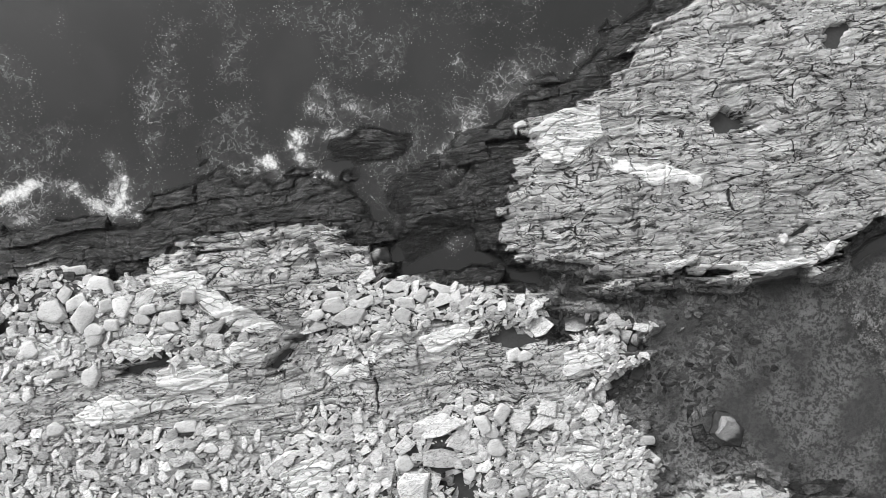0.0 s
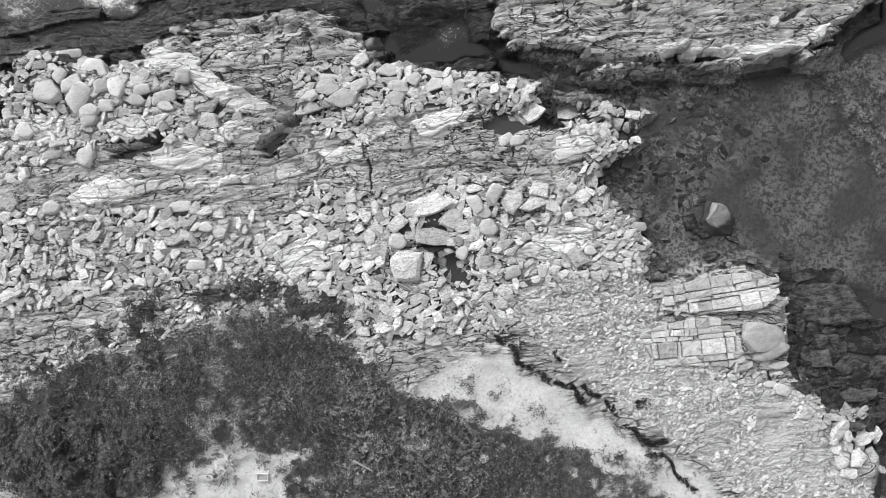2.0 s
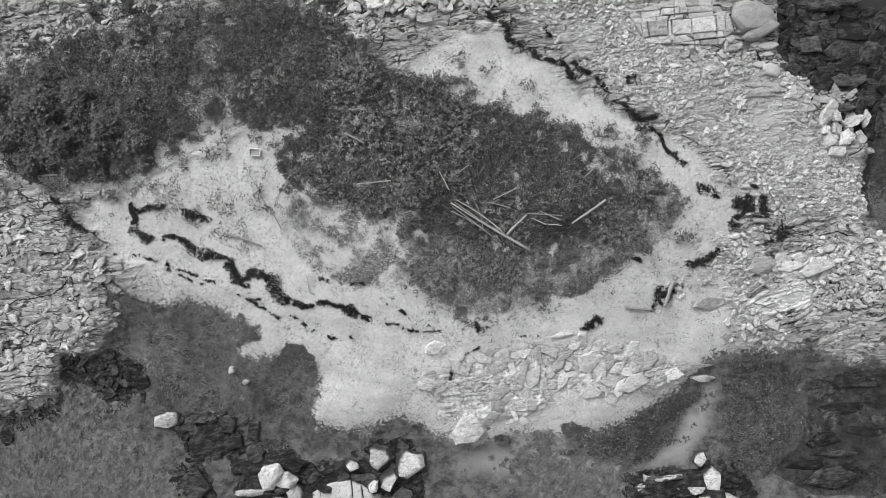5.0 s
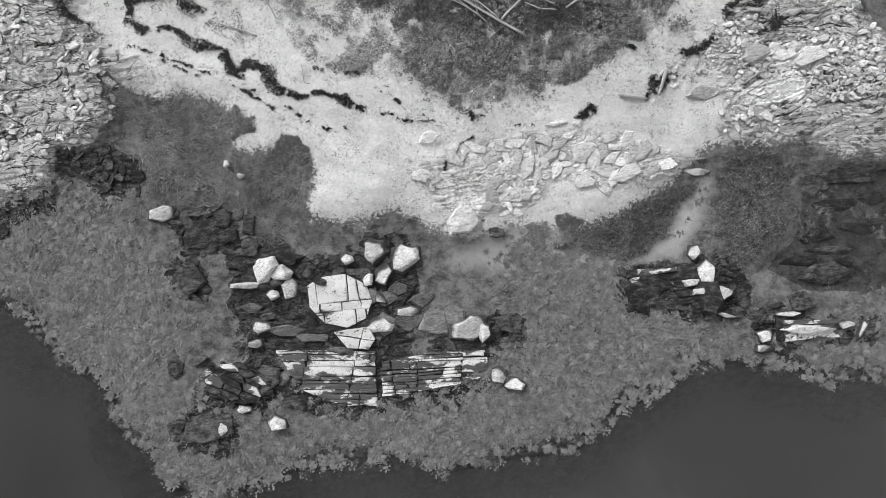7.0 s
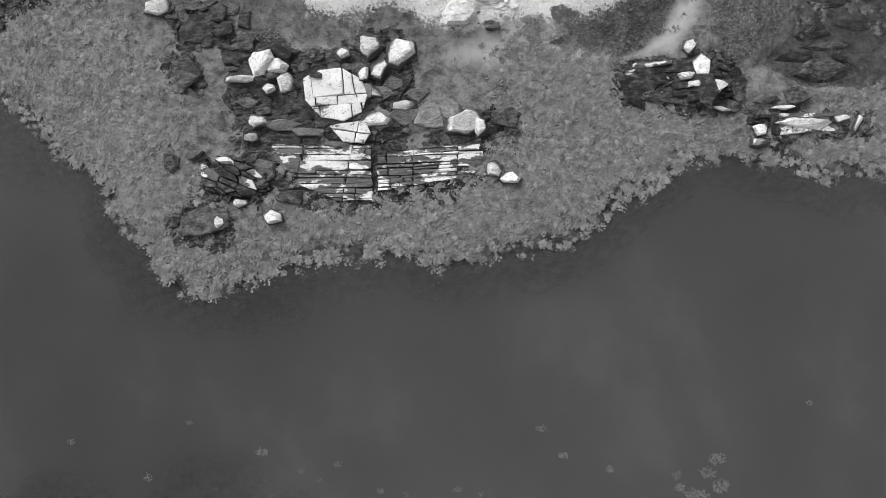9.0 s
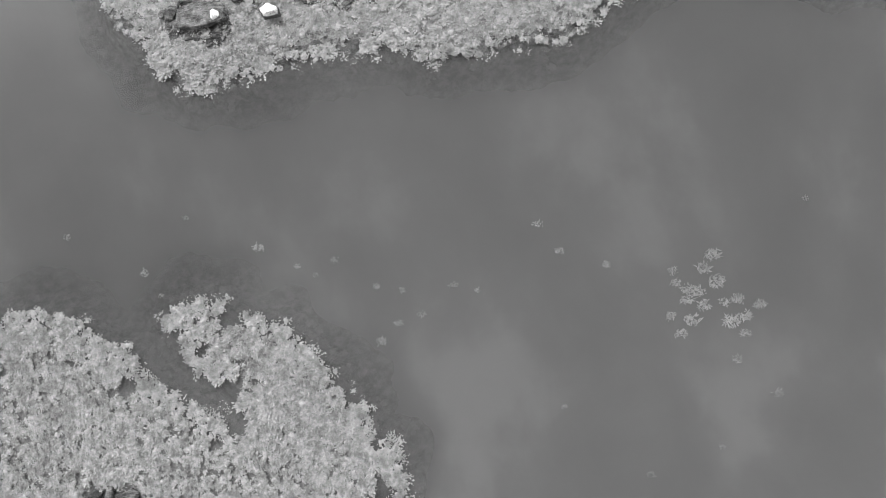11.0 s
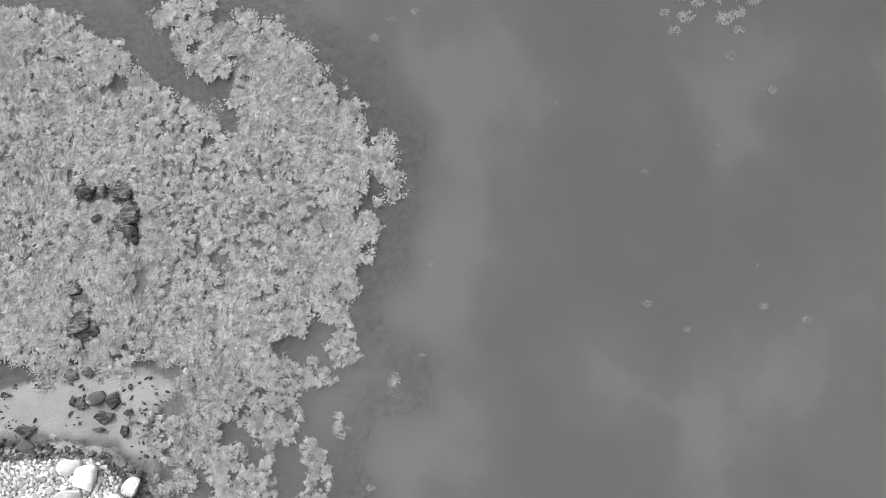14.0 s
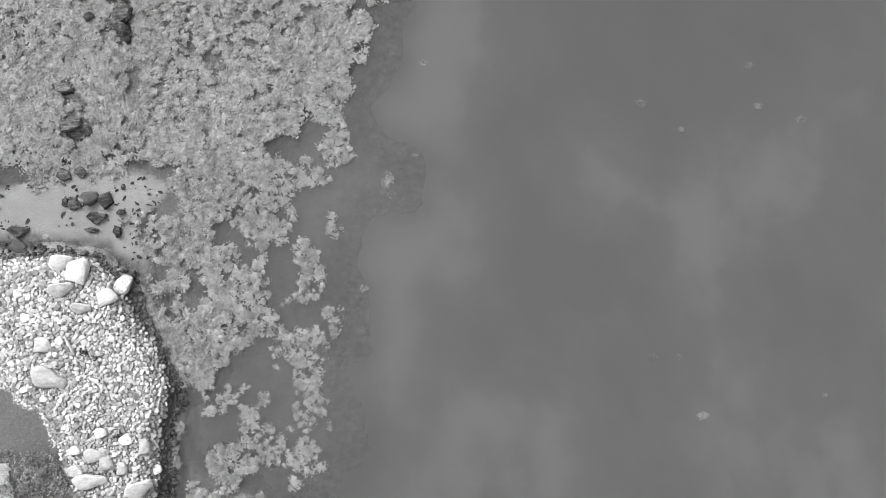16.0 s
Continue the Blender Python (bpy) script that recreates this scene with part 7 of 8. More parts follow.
def rockweed(name, x, y, z, rng, mat, size=1.0, fronds=18):
    """Floating rockweed: each plant a soft domed head with a scalloped rim, ringed by short fronds that point outwards."""
    n, rim = len(x), 11
    big = rng.uniform(0.55, 1.25, n) * size * (0.85 + 0.7 * fbm(x * 0.35, y * 0.35, 141, 3))
    rad = 0.2 * big
    high = big * rng.uniform(0.02, 0.06, n)
    a = np.arange(rim)[None] * (2 * np.pi / rim) + rng.uniform(0, 6.283, (n, 1))
    r = rad[:, None] * rng.uniform(0.45, 1.1, (n, rim))
    dome = np.empty((n, 2 * rim + 1, 3))
    for k, (share, rise) in enumerate(((0.55, 0.72), (1.0, -0.1))):
        dome[:, k * rim:(k + 1) * rim, 0] = x[:, None] + r * share * np.cos(a)
        dome[:, k * rim:(k + 1) * rim, 1] = y[:, None] + r * share * np.sin(a)
        dome[:, k * rim:(k + 1) * rim, 2] = z[:, None] + (rise * high)[:, None] + 0.025 * big[:, None] * rng.uniform(-1, 1, (n, rim))
    dome[:, -1] = np.stack([x, y, z + high], -1)
    i, j = np.arange(rim), (np.arange(rim) + 1) % rim
    faces = np.concatenate([np.stack([i, j, i * 0 + 2 * rim, i], -1)[:, :3], np.stack([i + rim, j + rim, j], -1), np.stack([i + rim, j, i], -1)])
    tris = faces[None] + (np.arange(n) * (2 * rim + 1))[:, None, None]
    rep = lambda v: np.repeat(v, fronds)
    turn = rng.uniform(0, 6.283, n * fronds)
    out = rep(rad) * np.sqrt(rng.uniform(0.02, 0.95, n * fronds))
    v, f = leaflets(rep(x) + np.cos(turn) * out, rep(y) + np.sin(turn) * out, rep(z) + rep(high) * (1.1 - (out / rep(rad)) ** 2) + 0.01,
                    turn + rng.normal(0, 0.5, n * fronds), rng.uniform(0.0, 0.5, n * fronds), rep(big) * rng.uniform(0.06, 0.14, n * fronds), rep(big) * rng.uniform(0.04, 0.075, n * fronds))
    f = np.concatenate([f[:, [0, 1, 2]], f[:, [0, 2, 3]]]) + n * (2 * rim + 1)
    return mesh_arrays(name, np.concatenate([dome.reshape(-1, 3), v]), np.concatenate([tris.reshape(-1, 3), f]), mat, True)


def sunk(x, y, outline, rng):
    """How high a plant floats: at the surface inside an outline, ever deeper outside it."""
    return rng.uniform(0.0, 0.05, len(x)) - 0.22 * smooth(0.25, -1.0, inside(outline, x, y) + 0.5 * fbm(x * 1.2, y * 1.2, 147, 3))


x, y = spots(WEED_SOUTH, 21, rng, 1.0)
d = inside(WEED_SOUTH, x, y) + 1.5 * fbm(x * 1.0, y * 1.0, 121, 4)
keep = rng.random(len(x)) < (0.15 * smooth(-1.0, -0.5, d) + 0.85 * smooth(-0.5, -0.1, d)) * (0.6 + 0.45 * smooth(-0.2, 0.0, fbm(x * 0.6, y * 0.6, 123)))
x, y = x[keep], y[keep]
south_weed = rockweed("rockweed", x, y, np.maximum(ground_at(x, y), sunk(x, y, WEED_SOUTH, rng)), rng, WEED, 1.1, 16)
tagged(new("rockweed", south_weed), "mid-grey rockweed fringe floating along the flat", "seaweed", kind="stuff")
x, y = spots(WEED_COVE, 34, rng, 1.4)
d = np.minimum(inside(WEED_COVE, x, y), -0.3 - inside(COVE_MUD, x, y)) + 1.7 * fbm(x * 0.9, y * 0.9, 131, 4)
gap = smooth(-0.3, -0.12, fbm(x * 0.5, y * 0.5, 133)) * 0.3 + 0.7
clear = np.min([np.hypot(x - q[0], y - q[1]) - 0.5 * q[2] for q in COVE_ROCKS], 0)
tuft = smooth(-0.05, 0.03, fbm(x * 0.8, y * 0.8, 137, 3) + 0.3 * smooth(0.2, 2.2, d) + 0.1 * smooth(-64.0, -58.0, y))
keep = (rng.random(len(x)) < tuft * (0.2 * smooth(-1.1, -0.6, d) + 0.8 * smooth(-0.5, -0.05, d)) * gap) & (clear > 0.12) & (inside(SPIT, x, y) < -0.3)
x, y = x[keep], y[keep]
cove_weed = rockweed("rockweed", x, y, np.maximum(ground_at(x, y), sunk(x, y, WEED_COVE, rng)), rng, WEED, 1.1)
tagged(new("rockweed", cove_weed), "dense pale rockweed mat floating in the cove", "seaweed", kind="stuff")
# thin weed strewn over the south flats
x, y = spots([(-19.38, -32.82), (19.63, -32.82), (19.64, -18.63), (-19.4, -18.63)], 9, rng, 0.0)
bare_mud = lookup(COVER["mud"], x, y) * (1 - lookup(COVER["wet"], x, y)) * (1 - lookup(COVER["soil"], x, y)) * (1 - lookup(COVER["sand"], x, y))
keep = (rng.random(len(x)) < bare_mud * smooth(-0.12, 0.12, fbm(x * 0.8, y * 0.8, 145, 4))) & (inside(WEED_SOUTH, x, y) < 0.2) & (ground_at(x, y) > -0.1)
x, y = x[keep], y[keep]
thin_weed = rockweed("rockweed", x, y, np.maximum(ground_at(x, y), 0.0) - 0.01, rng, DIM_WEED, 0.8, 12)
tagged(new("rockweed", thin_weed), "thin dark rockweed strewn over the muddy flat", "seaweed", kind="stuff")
x, y = spots(BAY_WEED, 14, rng, 0.3)
keep = (rng.random(len(x)) < smooth(-0.2, 0.3, inside(BAY_WEED, x, y))) & (fbm(x * 0.8, y * 0.8, 139, 3) > -0.06)
x, y = x[keep], y[keep]
bay_weed = rockweed("rockweed", x, y, np.full(len(x), -0.04), rng, WEED, 1.1)
tagged(new("rockweed", bay_weed), "half-sunk rockweed tufts in the sheltered bay", "seaweed", kind="stuff")
x, y = spots(CLUMPS, 26, rng, 1.2)
d = inside(CLUMPS, x, y)
keep = (rng.random(len(x)) < smooth(-1.4, 0.4, d)) & (fbm(x * 0.8, y * 0.8, 137, 3) > 0.01) & (inside(WEED_COVE, x, y) < 0.2) & (inside(COVE_MUD, x, y) < 0.1) & (inside(SPIT, x, y) < -0.3)
x, y = x[keep], y[keep]
loose_weed = rockweed("rockweed", x, y, rng.uniform(-0.02, 0.03, len(x)) - 0.3 * smooth(0.5, -1.2, inside(CLUMPS, x, y)), rng, WEED, 1.0)
tagged(new("rockweed", loose_weed), "scattered tufts of rockweed on open water", "seaweed", kind="stuff")


def floating_weed(spot, fronds, size, seed):
    """One torn tuft: fronds that grow from one holdfast."""
    r = random.Random(seed)
    verts, faces = [], []
    way = r.uniform(0, 6.283)
    for k in range(4 * fronds):
        a = way + r.gauss(0, 1.1)
        q, p = size * 0.26 * math.sqrt(r.random()), r.uniform(0, 6.283)
        x, y = q * math.cos(p), 0.7 * q * math.sin(p)
        long, wide = size * r.uniform(0.07, 0.17), size * r.uniform(0.025, 0.05)
        c, s = math.cos(a), math.sin(a)
        n = len(verts)
        for t, w in ((0.0, 0.4), (0.55, 1.0), (1.0, 0.3)):
            for side in (-0.5, 0.5):
                verts.append((x + c * long * t - s * wide * w * side, y + s * long * t + c * wide * w * side, r.uniform(0.004, 0.03)))
        faces += [(n, n + 1, n + 3, n + 2), (n + 2, n + 3, n + 5, n + 4)]
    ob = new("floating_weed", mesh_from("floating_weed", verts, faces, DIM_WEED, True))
    ob.location = (spot[0], spot[1], 0.0)
    tagged(ob, "small torn tuft of rockweed drifting on the sea", "seaweed", "drifting weed")


DRIFT = [(-11.02, -48.58), (-16.24, -49.45), (-7.84, -49.9), (-6.1, -50.74), (-4.49, -50.47), (-5.29, -51.09),
    (-1.63, -53.2), (-2.36, -54.04), (-1.51, -51.78), (0.8, -51.51), (1.85, -51.76), (7.51, -50.64),
    (4.48, -48.86), (16.25, -47.74), (5.42, -50.07), (12.6, -58.67), (9.49, -59.91), (13.28, -54.81),
    (11.37, -66.85), (9.6, -65.65), (5.65, -56.88), (14.33, -64.03), (15.03, -56.31), (-2.63, -51.58),
    (-12.81, -51.01), (-12.07, -52.01), (-0.64, -52.8), (12.42, -79.41), (11.29, -76.84), (10.24, -76.84),
    (9.72, -65.65), (14.74, -65.8), (16.6, -66.39), (-0.29, -67.96), (-2.53, -73.8), (17.77, -78.53),
    (0.09, -63.92)]
for k, spot in enumerate(DRIFT):
    floating_weed(spot, 7 + 3 * (k % 4), 0.5 + 0.5 * ((k * 7) % 5) / 5, k)
PATCH = [(10.42, -50.94), (11.09, -51.71), (11.78, -50.82), (12.15, -50.15), (10.54, -51.44), (11.04, -52.18),
    (11.79, -52.38), (11.29, -53.12), (12.66, -52.33), (13.28, -52.18), (13.58, -52.88), (12.98, -53.12),
    (13.65, -53.67), (10.79, -53.67), (11.54, -51.88), (12.33, -51.34), (10.3, -52.88), (14.27, -52.43)]
for k, spot in enumerate(PATCH):
    floating_weed(spot, 14 + k % 6, 0.9 + 0.15 * (k % 4), 100 + k)

# dried black wrack along the strand lines
WRACK_LINES = [
    ([(-13.62, -21.02), (-13.48, -21.78), (-13.62, -22.21), (-12.92, -22.74), (-11.84, -22.4), (-11.12, -22.98),
    (-10.04, -23.36), (-9.49, -23.46)], 0.16),
    ([(-9.56, -23.53), (-9.25, -24.32), (-8.72, -24.42), (-8.43, -24.01), (-7.71, -24.25), (-7.28, -25.04)], 0.26),
    ([(-7.28, -25.13), (-6.32, -25.32), (-4.88, -25.37), (-3.92, -25.75), (-3.32, -26.04)], 0.16),
    ([(1.56, -13.08), (2.21, -13.27), (2.81, -14.16), (3.77, -14.77), (4.5, -15.06)], 0.08),
    ([(4.74, -14.89), (4.98, -15.61), (5.27, -15.73)], 0.09),
    ([(5.03, -14.96), (5.82, -15.54), (6.72, -16.09)], 0.07),
    ([(6.79, -16.82), (7.39, -16.94), (7.87, -17.42), (8.72, -17.47)], 0.09),
]
WRACK_LINES += [
    ([(7.75, -17.78), (8.83, -18.26), (9.19, -18.75), (9.55, -19.11), (9.91, -19.59)], 0.07),
    ([(10.52, -20.49), (11.31, -20.66)], 0.1),
    ([(11.91, -21.02), (12.68, -20.92), (12.82, -21.37), (12.15, -21.61), (11.91, -22.21)], 0.24),
    ([(12.75, -20.25), (13.35, -20.97), (13.47, -21.54)], 0.14),
    ([(14.31, -22.17), (13.94, -22.5), (13.58, -22.74)], 0.1),
    ([(9.98, -23.7), (10.94, -23.53), (11.47, -22.93)], 0.18),
    ([(8.73, -25.56), (9.02, -24.97), (9.69, -24.65)], 0.26),
    ([(5.66, -26.4), (6.26, -26.04)], 0.12),
    ([(-17.08, -20.78), (-16.53, -21.49), (-16.12, -22.09), (-15.63, -22.26)], 0.14),
    ([(-2.1, -25.63), (-1.62, -26.11), (-0.85, -26.23)], 0.07),
]
WRACK_LINES += [
    ([(5.91, -26.36), (6.47, -25.94)], 0.09),
    ([(0.99, -26.19), (1.23, -26.52)], 0.08),
    ([(3.9, -13.56), (4.14, -13.92)], 0.16),
    ([(7.7, -23.46), (8.06, -23.51)], 0.08),
    ([(7.39, -16.02), (7.87, -15.93)], 0.1),
    ([(-14.39, -76.4), (-13.9, -76.59), (-13.71, -76.88)], 0.16),
    ([(-13.19, -79.91), (-12.9, -80.08)], 0.14),
    ([(-13.41, -21.26), (-13, -21.37), (-12.09, -21.26)], 0.07),
    ([(-11.37, -21.26), (-10.89, -21.61), (-10.29, -21.73)], 0.12),
    ([(-14.48, -23.06), (-12.78, -23.55), (-11.08, -24.03), (-8.9, -25.12), (-7.69, -25.37)], 0.03),
    ([(-8.66, -25.25), (-6.96, -26.02), (-5.5, -26.58), (-4.05, -26.89)], 0.05),
    ([(-13.03, -22.82), (-11.81, -24.03), (-10.6, -24.64)], 0.03),
]
WRACK_LINES += [
    ([(-3.56, -25.85), (-1.63, -26.46), (0.31, -26.46), (2.01, -26.34)], 0.03),
    ([(0.07, -28.76), (0.31, -27.67), (1.77, -26.94), (4.19, -26.58)], 0.03),
    ([(-5.51, -24.27), (-4.54, -24.52), (-3.57, -24.64)], 0.04),
]


def wrack(line, half, seed):
    r = np.random.default_rng(seed)
    half = half * 1.7 if 0.06 < half < 0.13 else half
    p = np.array(line)
    xs, ys = [], []
    for a, b in zip(p[:-1], p[1:]):
        n = int(np.hypot(*(b - a)) * 560 * half / 0.15) + 8
        t = r.random(n)
        w = half * (0.25 + 1.9 * value_noise(np.array(a[0] + t * (b - a)[0]) * 2.2, np.array(a[1] + t * (b - a)[1]) * 2.2, 151))
        xs.append(a[0] + t * (b - a)[0] + r.uniform(-0.6, 0.6, n) * w)
        ys.append(a[1] + t * (b - a)[1] + r.uniform(-0.6, 0.6, n) * w)
    x, y = np.concatenate(xs), np.concatenate(ys)
    x, y = x + 0.6 * fbm(x * 1.5, y * 1.5, 155, 5), y + 0.6 * fbm(x * 1.5, y * 1.5, 157, 5)
    keep = fbm(x * 3.4, y * 3.4, 153, 5) + r.normal(0, 0.02, len(x)) > (-0.12 if half > 0.12 else -0.06 if half > 0.06 else 0.05)
    x, y = x[keep], y[keep]
    n = len(x)
    v, f = blades(x, y, ground_at(x, y) + r.uniform(0.01, 0.09, n), r.uniform(0, 6.283, n), r.uniform(-0.2, 0.4, n), r.uniform(0.04, 0.12, n), r.uniform(0.014, 0.035, n), 0.3)
    tagged(new("wrack_line", mesh_arrays("wrack_line", v, f, WRACK, False)), "black heap of dried seaweed wrack on sand", "wrack", "wrack lines", kind="stuff")


rng = np.random.default_rng(19)
x, y = spots(SAND_RING, 90, rng, 0.3)
keep = (rng.random(len(x)) < lookup(COVER["sand"], x, y) * (1 - lookup(COVER["soil"], x, y))) & (fbm(x * 1.5, y * 1.5, 159, 5) > 0.09)
x, y = x[keep], y[keep]
n = len(x)
v, f = blades(x, y, ground_at(x, y) + 0.01, rng.uniform(0, 6.283, n), rng.uniform(0, 0.3, n), rng.uniform(0.02, 0.07, n), rng.uniform(0.008, 0.022, n), 0.2)
tagged(new("beach_litter", mesh_arrays("beach_litter", v, f, WRACK, False)), "dark scraps of dried weed strewn over sand", "litter", kind="stuff")
# tangled scraps and sprouts in the hollow below the shrubs
x, y = spots(HOLLOW, 330, rng, 0.4)
keep = rng.random(len(x)) < smooth(-0.4, 0.4, inside(HOLLOW, x, y) + 0.9 * fbm(x * 0.9, y * 0.9, 161, 4)) * smooth(0.02, 0.1, fbm(x * 1.7, y * 1.7, 163, 5))
x, y = x[keep], y[keep]
n = len(x)
v, f = blades(x, y, ground_at(x, y) + rng.uniform(0.0, 0.05, n), rng.uniform(0, 6.283, n), rng.uniform(0, 0.5, n), rng.uniform(0.04, 0.13, n), rng.uniform(0.01, 0.03, n), 0.2)
tagged(new("beach_litter", mesh_arrays("beach_litter", v, f, SHRUB, False)), "dark tangled scraps and sprouts in the sandy hollow", "litter", kind="stuff")
for k, (line, half) in enumerate(WRACK_LINES):
    wrack(line, half, 200 + k)


# ---- driftwood ----
def log(name, label, a, b, ra, rb, mat, rest=0.02, bend=0.05, seed=0, knots=0):
    """A weathered trunk or stick from a to b, tapered, slightly bent, with broken ends."""
    ra, rb = 0.6 * ra, 0.6 * rb
    r = random.Random(seed)
    ax, ay = a
    bx, by = b
    length = math.hypot(bx - ax, by - ay)
    za, zb = (float(ground_at(px, py)) + rest for px, py in (a, b))
    ob = new(name)
    ob.matrix_world = Matrix.LocRotScale((ax, ay, za + ra), Euler((0, -math.atan2(zb + rb - za - ra, length), math.atan2(by - ay, bx - ax))), None)
    bm = bmesh.new()
    rings, sides, side = [], 9, r.uniform(-1, 1)
    cuts = 9
    for k in range(cuts + 1):
        t = k / cuts
        rad = (ra + (rb - ra) * t) * (1 + 0.12 * r.uniform(-1, 1))
        off = bend * length * side * math.sin(math.pi * t) + 0.2 * rad * r.uniform(-1, 1)
        ring = []
        for s in range(sides):
            q = 6.2832 * s / sides
            rough = rad * (1 + 0.1 * math.sin(3 * q + seed) + 0.06 * r.uniform(-1, 1))
            end = (0.5 * rad * r.uniform(-1, 1)) if k in (0, cuts) else 0.0
            ring.append(bm.verts.new((t * length + end, off + rough * math.cos(q), rough * math.sin(q))))
        rings.append(ring)
    for p, q in zip(rings[:-1], rings[1:]):
        for s in range(sides):
            bm.faces.new((p[s], p[(s + 1) % sides], q[(s + 1) % sides], q[s]))
    bm.faces.new(rings[0][::-1])
    bm.faces.new(rings[-1])
    bmesh.ops.recalc_face_normals(bm, faces=bm.faces[:])
    me = bpy.data.meshes.new(name)
    bm.to_mesh(me)
    bm.free()
    me.materials.append(mat)
    for poly in me.polygons:
        poly.use_smooth = len(poly.vertices) == 4
    part("trunk", me, ob)
    for k in range(knots):
        t = r.uniform(0.15, 0.85)
        rad = (ra + (rb - ra) * t)
        sgn = r.choice((-1, 1))
        st = bmesh.new()
        bmesh.ops.create_cone(st, cap_ends=True, segments=7, radius1=rad * 0.45, radius2=rad * 0.2, depth=rad * 3.0,
                              matrix=Matrix.Translation((t * length, sgn * rad * 1.5, 0.1 * rad)) @ Matrix.Rotation(sgn * -1.3, 4, "X") @ Matrix.Rotation(0.4, 4, "Y"))
        sm = bpy.data.meshes.new("branch_stub")
        st.to_mesh(sm)
        st.free()
        sm.materials.append(mat)
        part("branch_stub", sm, ob)
    return tagged(ob, label, "driftwood", "driftwood")


LOG = "long bleached driftwood trunk lying over low shrubs"
STICK = "thin bleached driftwood stick lying on the ground"
log("driftwood_log", LOG, *[(0.04, -21.1), (3.32, -23.06)], 0.05, 0.1, DRIFTWOOD, 0.3, 0.01, 1, 2)
log("driftwood_log", LOG, *[(2.37, -22.43), (3.2, -21.59)], 0.09, 0.07, DRIFTWOOD, 0.3, 0.01, 2, 1)
log("driftwood_log", LOG, *[(5.06, -21.96), (6.47, -20.98)], 0.07, 0.09, DRIFTWOOD, 0.3, 0.01, 3, 1)
log("driftwood_log", "thick bleached driftwood post lying on the rubble", *[(1.13, -11.56), (2.12, -12.92)], 0.12, 0.08, DRIFTWOOD, 0.12, 0.01, 4, 0)
log("driftwood_log", "bleached driftwood pole lying on the rubble", *[(-2.9, -10.56), (-1.73, -11.17)], 0.07, 0.06, DRIFTWOOD, 0.15, 0.02, 5, 0)
log("driftwood_log", "bleached driftwood stump standing in black wrack", *[(9.37, -24.38), (9.08, -25.48)], 0.14, 0.08, DRIFTWOOD, 0.12, 0.02, 6, 1)
log("driftwood_log", "grey driftwood log with a rounded end on sand", *[(7.41, -25.48), (8.65, -25.6)], 0.11, 0.07, TWIG, 0.02, 0.03, 7, 0)
log("driftwood_log", "short thick bleached log half hidden by shrubs", *[(-19.31, -19.73), (-18.55, -19.97)], 0.2, 0.16, DRIFTWOOD, 0.3, 0.01, 8, 0)
log("driftwood_log", "grey broken driftwood plank among herbs", *[(-4.4, -18.16), (-3.59, -18.58)], 0.1, 0.07, TWIG, 0.3, 0.01, 9, 0)
log("driftwood_log", "bleached driftwood pole on pale bedrock", *[(12.77, -24.95), (13.93, -24.04)], 0.05, 0.06, DRIFTWOOD, 0.12, 0.01, 10, 0)
log("driftwood_log", "short white plank of driftwood on shingle", *[(-14.96, -75.77), (-14.63, -76.4)], 0.08, 0.08, DRIFTWOOD, 0.12, 0.0, 11, 0)
STICKS = [(-8.52, -19.82), (-7.92, -20.96), (-7.92, -20.96), (-7.16, -22.19), (-9.58, -22.38), (-8.01, -22.9), (-11.29, -21.25), (-11.36, -21.82), (-11.43, -21.67), (-10.72, -22.1), (-6.07, -24.13), (-5.97, -24.89), (-5.97, -24.89), (-5.73, -24.94), (-3.04, -20.06), (-1.23, -20.63), (0.19, -19.92), (0.81, -19.49), (-0.45, -19.78), (-0.05, -20.54), (3.23, -21.53), (4.65, -21.63), (3.35, -21.72), (3.99, -22), (3.75, -21.44), (4.6, -21.82), (4.06, -22), (4.65, -22.05), (0.1, -21.25), (1.52, -22.29), (0.19, -21.06), (1.14, -21.72), (0.05, -21.44), (1.8, -22.53), (0.26, -20.96), (2.28, -22.38), (1.09, -21.15), (1.38, -22.15), (-3.89, -20.3), (-2.47, -20.16)]
STICKS += [(-16.47, -19.3), (-15.52, -19.21), (-17.65, -20.01), (-16.47, -19.92), (1.8, -20.96), (2.87, -20.44), (5.6, -20.01), (6.08, -19.54), (1.57, -21.08), (2.52, -21.32), (8.41, -14.79), (9.77, -13.72)]
for k in range(0, len(STICKS), 2):
    log("driftwood_stick", STICK, STICKS[k], STICKS[k + 1], 0.02 + 0.008 * (k % 3), 0.028 + 0.008 * (k % 5), DRIFTWOOD if k % 4 else TWIG, 0.06 if k < 16 else 0.34, 0.04, 20 + k)


# ---- things left on the shore ----
def box(bm, x0, y0, z0, x1, y1, z1, bevel=0.0):
    made = bmesh.ops.create_cube(bm, size=1.0, matrix=Matrix.LocRotScale(((x0 + x1) / 2, (y0 + y1) / 2, (z0 + z1) / 2), None, (x1 - x0, y1 - y0, z1 - z0)))
    if bevel:
        edges = list({e for v in made["verts"] for e in v.link_edges})
        bmesh.ops.bevel(bm, geom=edges, offset=bevel, segments=2, profile=0.5, affect="EDGES")


def solid(name, boxes, mat, parent, label="", bevel=0.006):
    bm = bmesh.new()
    for b in boxes:
        box(bm, *b, bevel)
    me = bpy.data.meshes.new(name)
    bm.to_mesh(me)
    bm.free()
    me.materials.append(mat)
    return part(name, me, parent, label)


WHITE_PLASTIC = plain_material("white_plastic", 0.75, 0.5)
GREY_PLASTIC = plain_material("dull_grey_plastic", 0.4, 0.6)


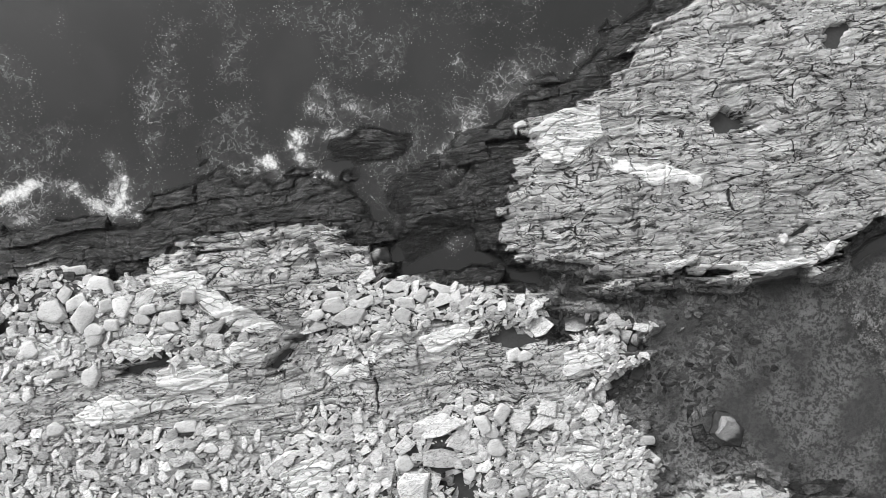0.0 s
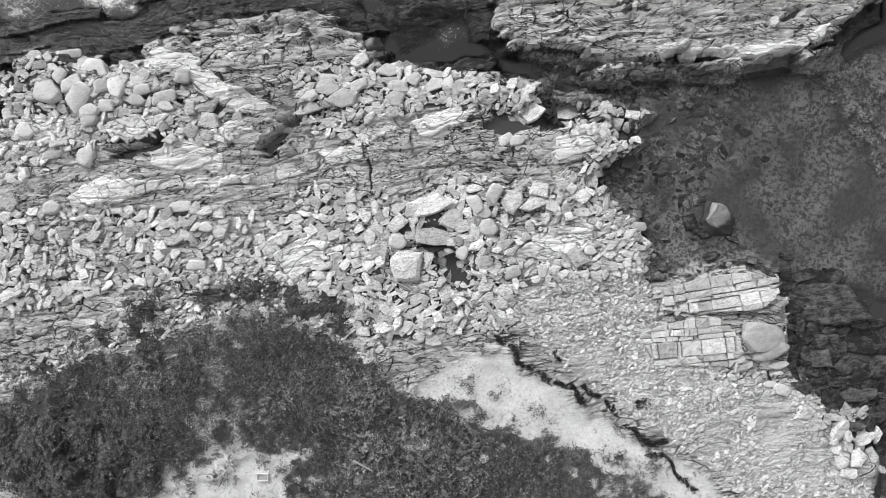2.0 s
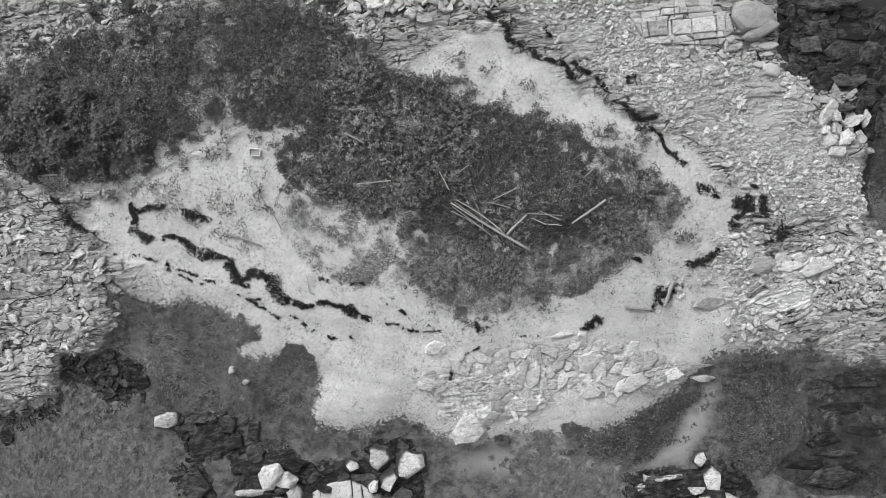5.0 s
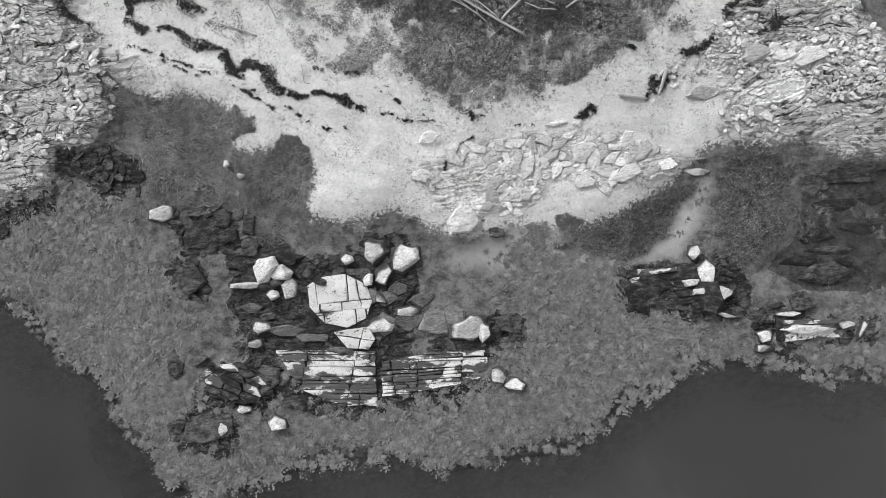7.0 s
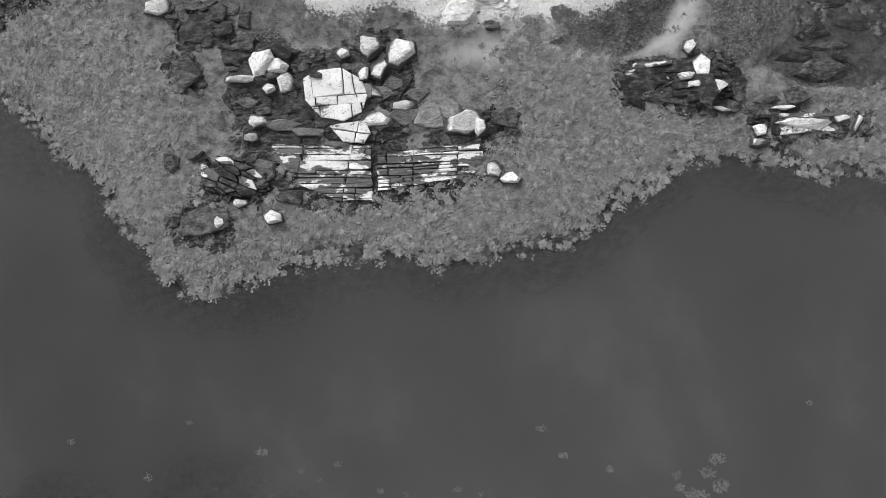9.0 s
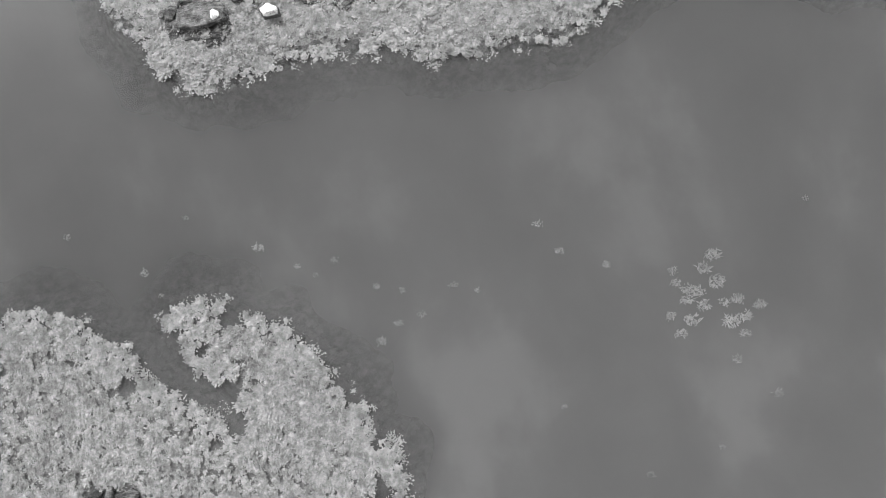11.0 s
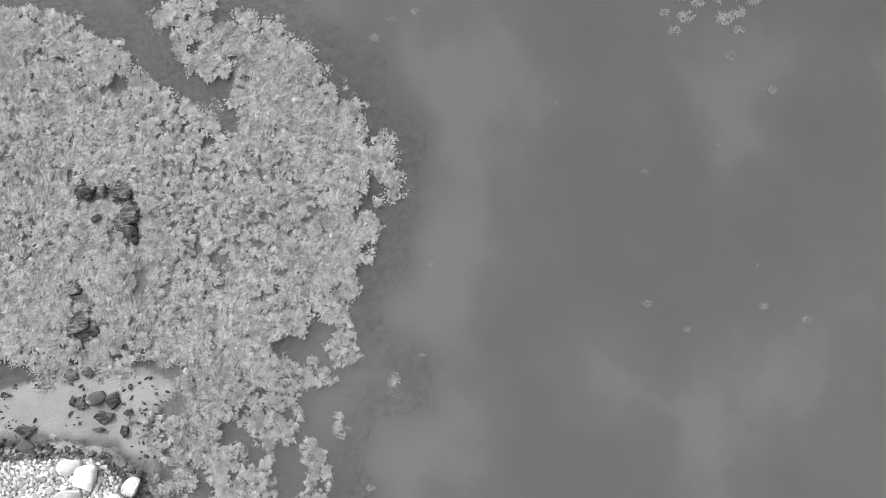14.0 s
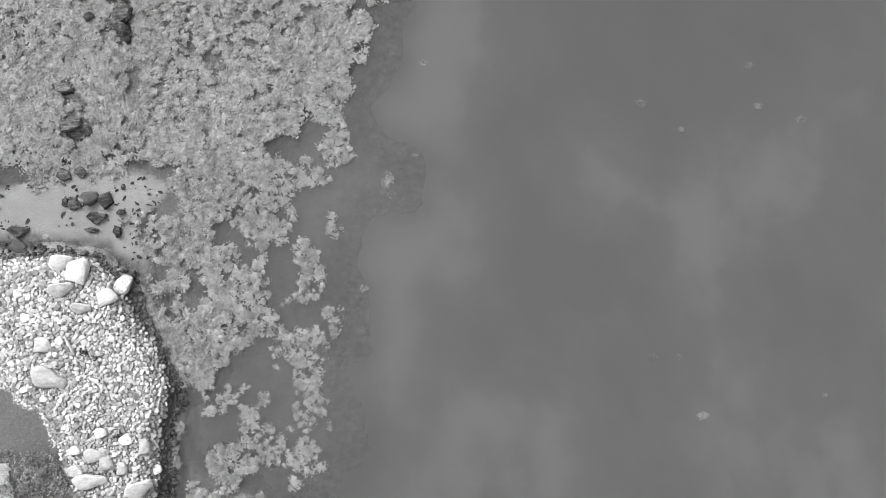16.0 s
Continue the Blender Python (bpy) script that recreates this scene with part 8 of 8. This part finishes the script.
def crate(x, y, turn):
    ob = new("crate")
    ob.matrix_world = pose(x, y, float(ground_at(x, y)) - 0.01, 0, 3, turn)
    l, w, h, t = 0.215, 0.13, 0.16, 0.016
    solid("base", [(-l, -w, 0, l, w, 0.02)], WHITE_PLASTIC, ob)
    for name, b in (("long_side", (-l, -w, 0.02, l, -w + t, h)), ("long_side", (-l, w - t, 0.02, l, w, h)),
                    ("short_side", (-l, -w + t, 0.02, -l + t, w - t, h)), ("short_side", (l - t, -w + t, 0.02, l, w - t, h))):
        solid(name, [b], WHITE_PLASTIC, ob, bevel=0.003)
    e = 0.03
    solid("rim", [(-l - e, -w - e, h, l + e, -w + 0.005, h + 0.02), (-l - e, w - 0.005, h, l + e, w + e, h + 0.02),
                  (-l - e, -w + 0.005, h, -l + 0.005, w - 0.005, h + 0.02), (l - 0.005, -w + 0.005, h, l + e, w - 0.005, h + 0.02)], WHITE_PLASTIC, ob)
    solid("inner_tray", [(-l + 0.03, -w + 0.03, h - 0.07, l - 0.03, w - 0.03, h - 0.05)], GREY_PLASTIC, ob, "dull grey tray inside")
    tagged(ob, "white plastic crate lying on pale sand", "crate")


crate(-8.27, -18.92, -3)


def boardwalk():
    """The end of a plank walk: two landings of weathered boards on bearers."""
    ob = new("boardwalk")
    x, y = -17.82, -81.85
    ob.matrix_world = pose(x, y, 1.12, 0, 0, 0)
    for k in range(9):
        solid("plank", [(-1.6, 0.62 - 0.102 * k, 0.0, 0.4 + 0.012 * (k % 3), 0.712 - 0.102 * k, 0.035)], BOARD, ob)
    for k in range(11):
        solid("plank", [(-1.6, -0.33 - 0.102 * k, -0.1, 0.5 + 0.014 * (k % 2), -0.238 - 0.102 * k, -0.065)], BOARD, ob)
    for edge in (0.3, -1.2):
        solid("bearer", [(edge - 0.05, -0.25, -0.35, edge + 0.05, 0.68, 0.0)], BOARD, ob)
        solid("bearer", [(edge - 0.05, -1.4, -0.4, edge + 0.05, -0.26, -0.1)], BOARD, ob)
    # added in place of the dark shadow along the planks' right side
    solid("shadow_board", [(0.62, -1.4, -0.4, 0.68, 0.72, -0.2)], TWIG, ob, "dark board added for the shadow beside the walk")
    tagged(ob, "weathered wooden boardwalk end beside mown turf", "boardwalk")


BOARD = wood_material("weathered_board", 0.2, 0.42)
boardwalk()


def scrap(x, y):
    r = random.Random(5)
    bm = bmesh.new()
    rows = [[bm.verts.new((0.05 * i + r.uniform(-0.02, 0.02), 0.05 * j + r.uniform(-0.02, 0.02), 0.05 * r.random())) for i in range(6)] for j in range(5)]
    for a, b in zip(rows[:-1], rows[1:]):
        for i in range(5):
            bm.faces.new((a[i], a[i + 1], b[i + 1], b[i]))
    bmesh.ops.solidify(bm, geom=bm.faces[:], thickness=0.008)
    me = bpy.data.meshes.new("plastic_scrap")
    bm.to_mesh(me)
    bm.free()
    me.materials.append(WHITE_PLASTIC)
    ob = new("plastic_scrap", me)
    ob.matrix_world = pose(x, y, float(ground_at(x, y)) + 0.62, 0, 0, 20)
    tagged(ob, "crumpled white plastic scrap caught in dark shrubs", "litter")


scrap(-17.09, -16.17)
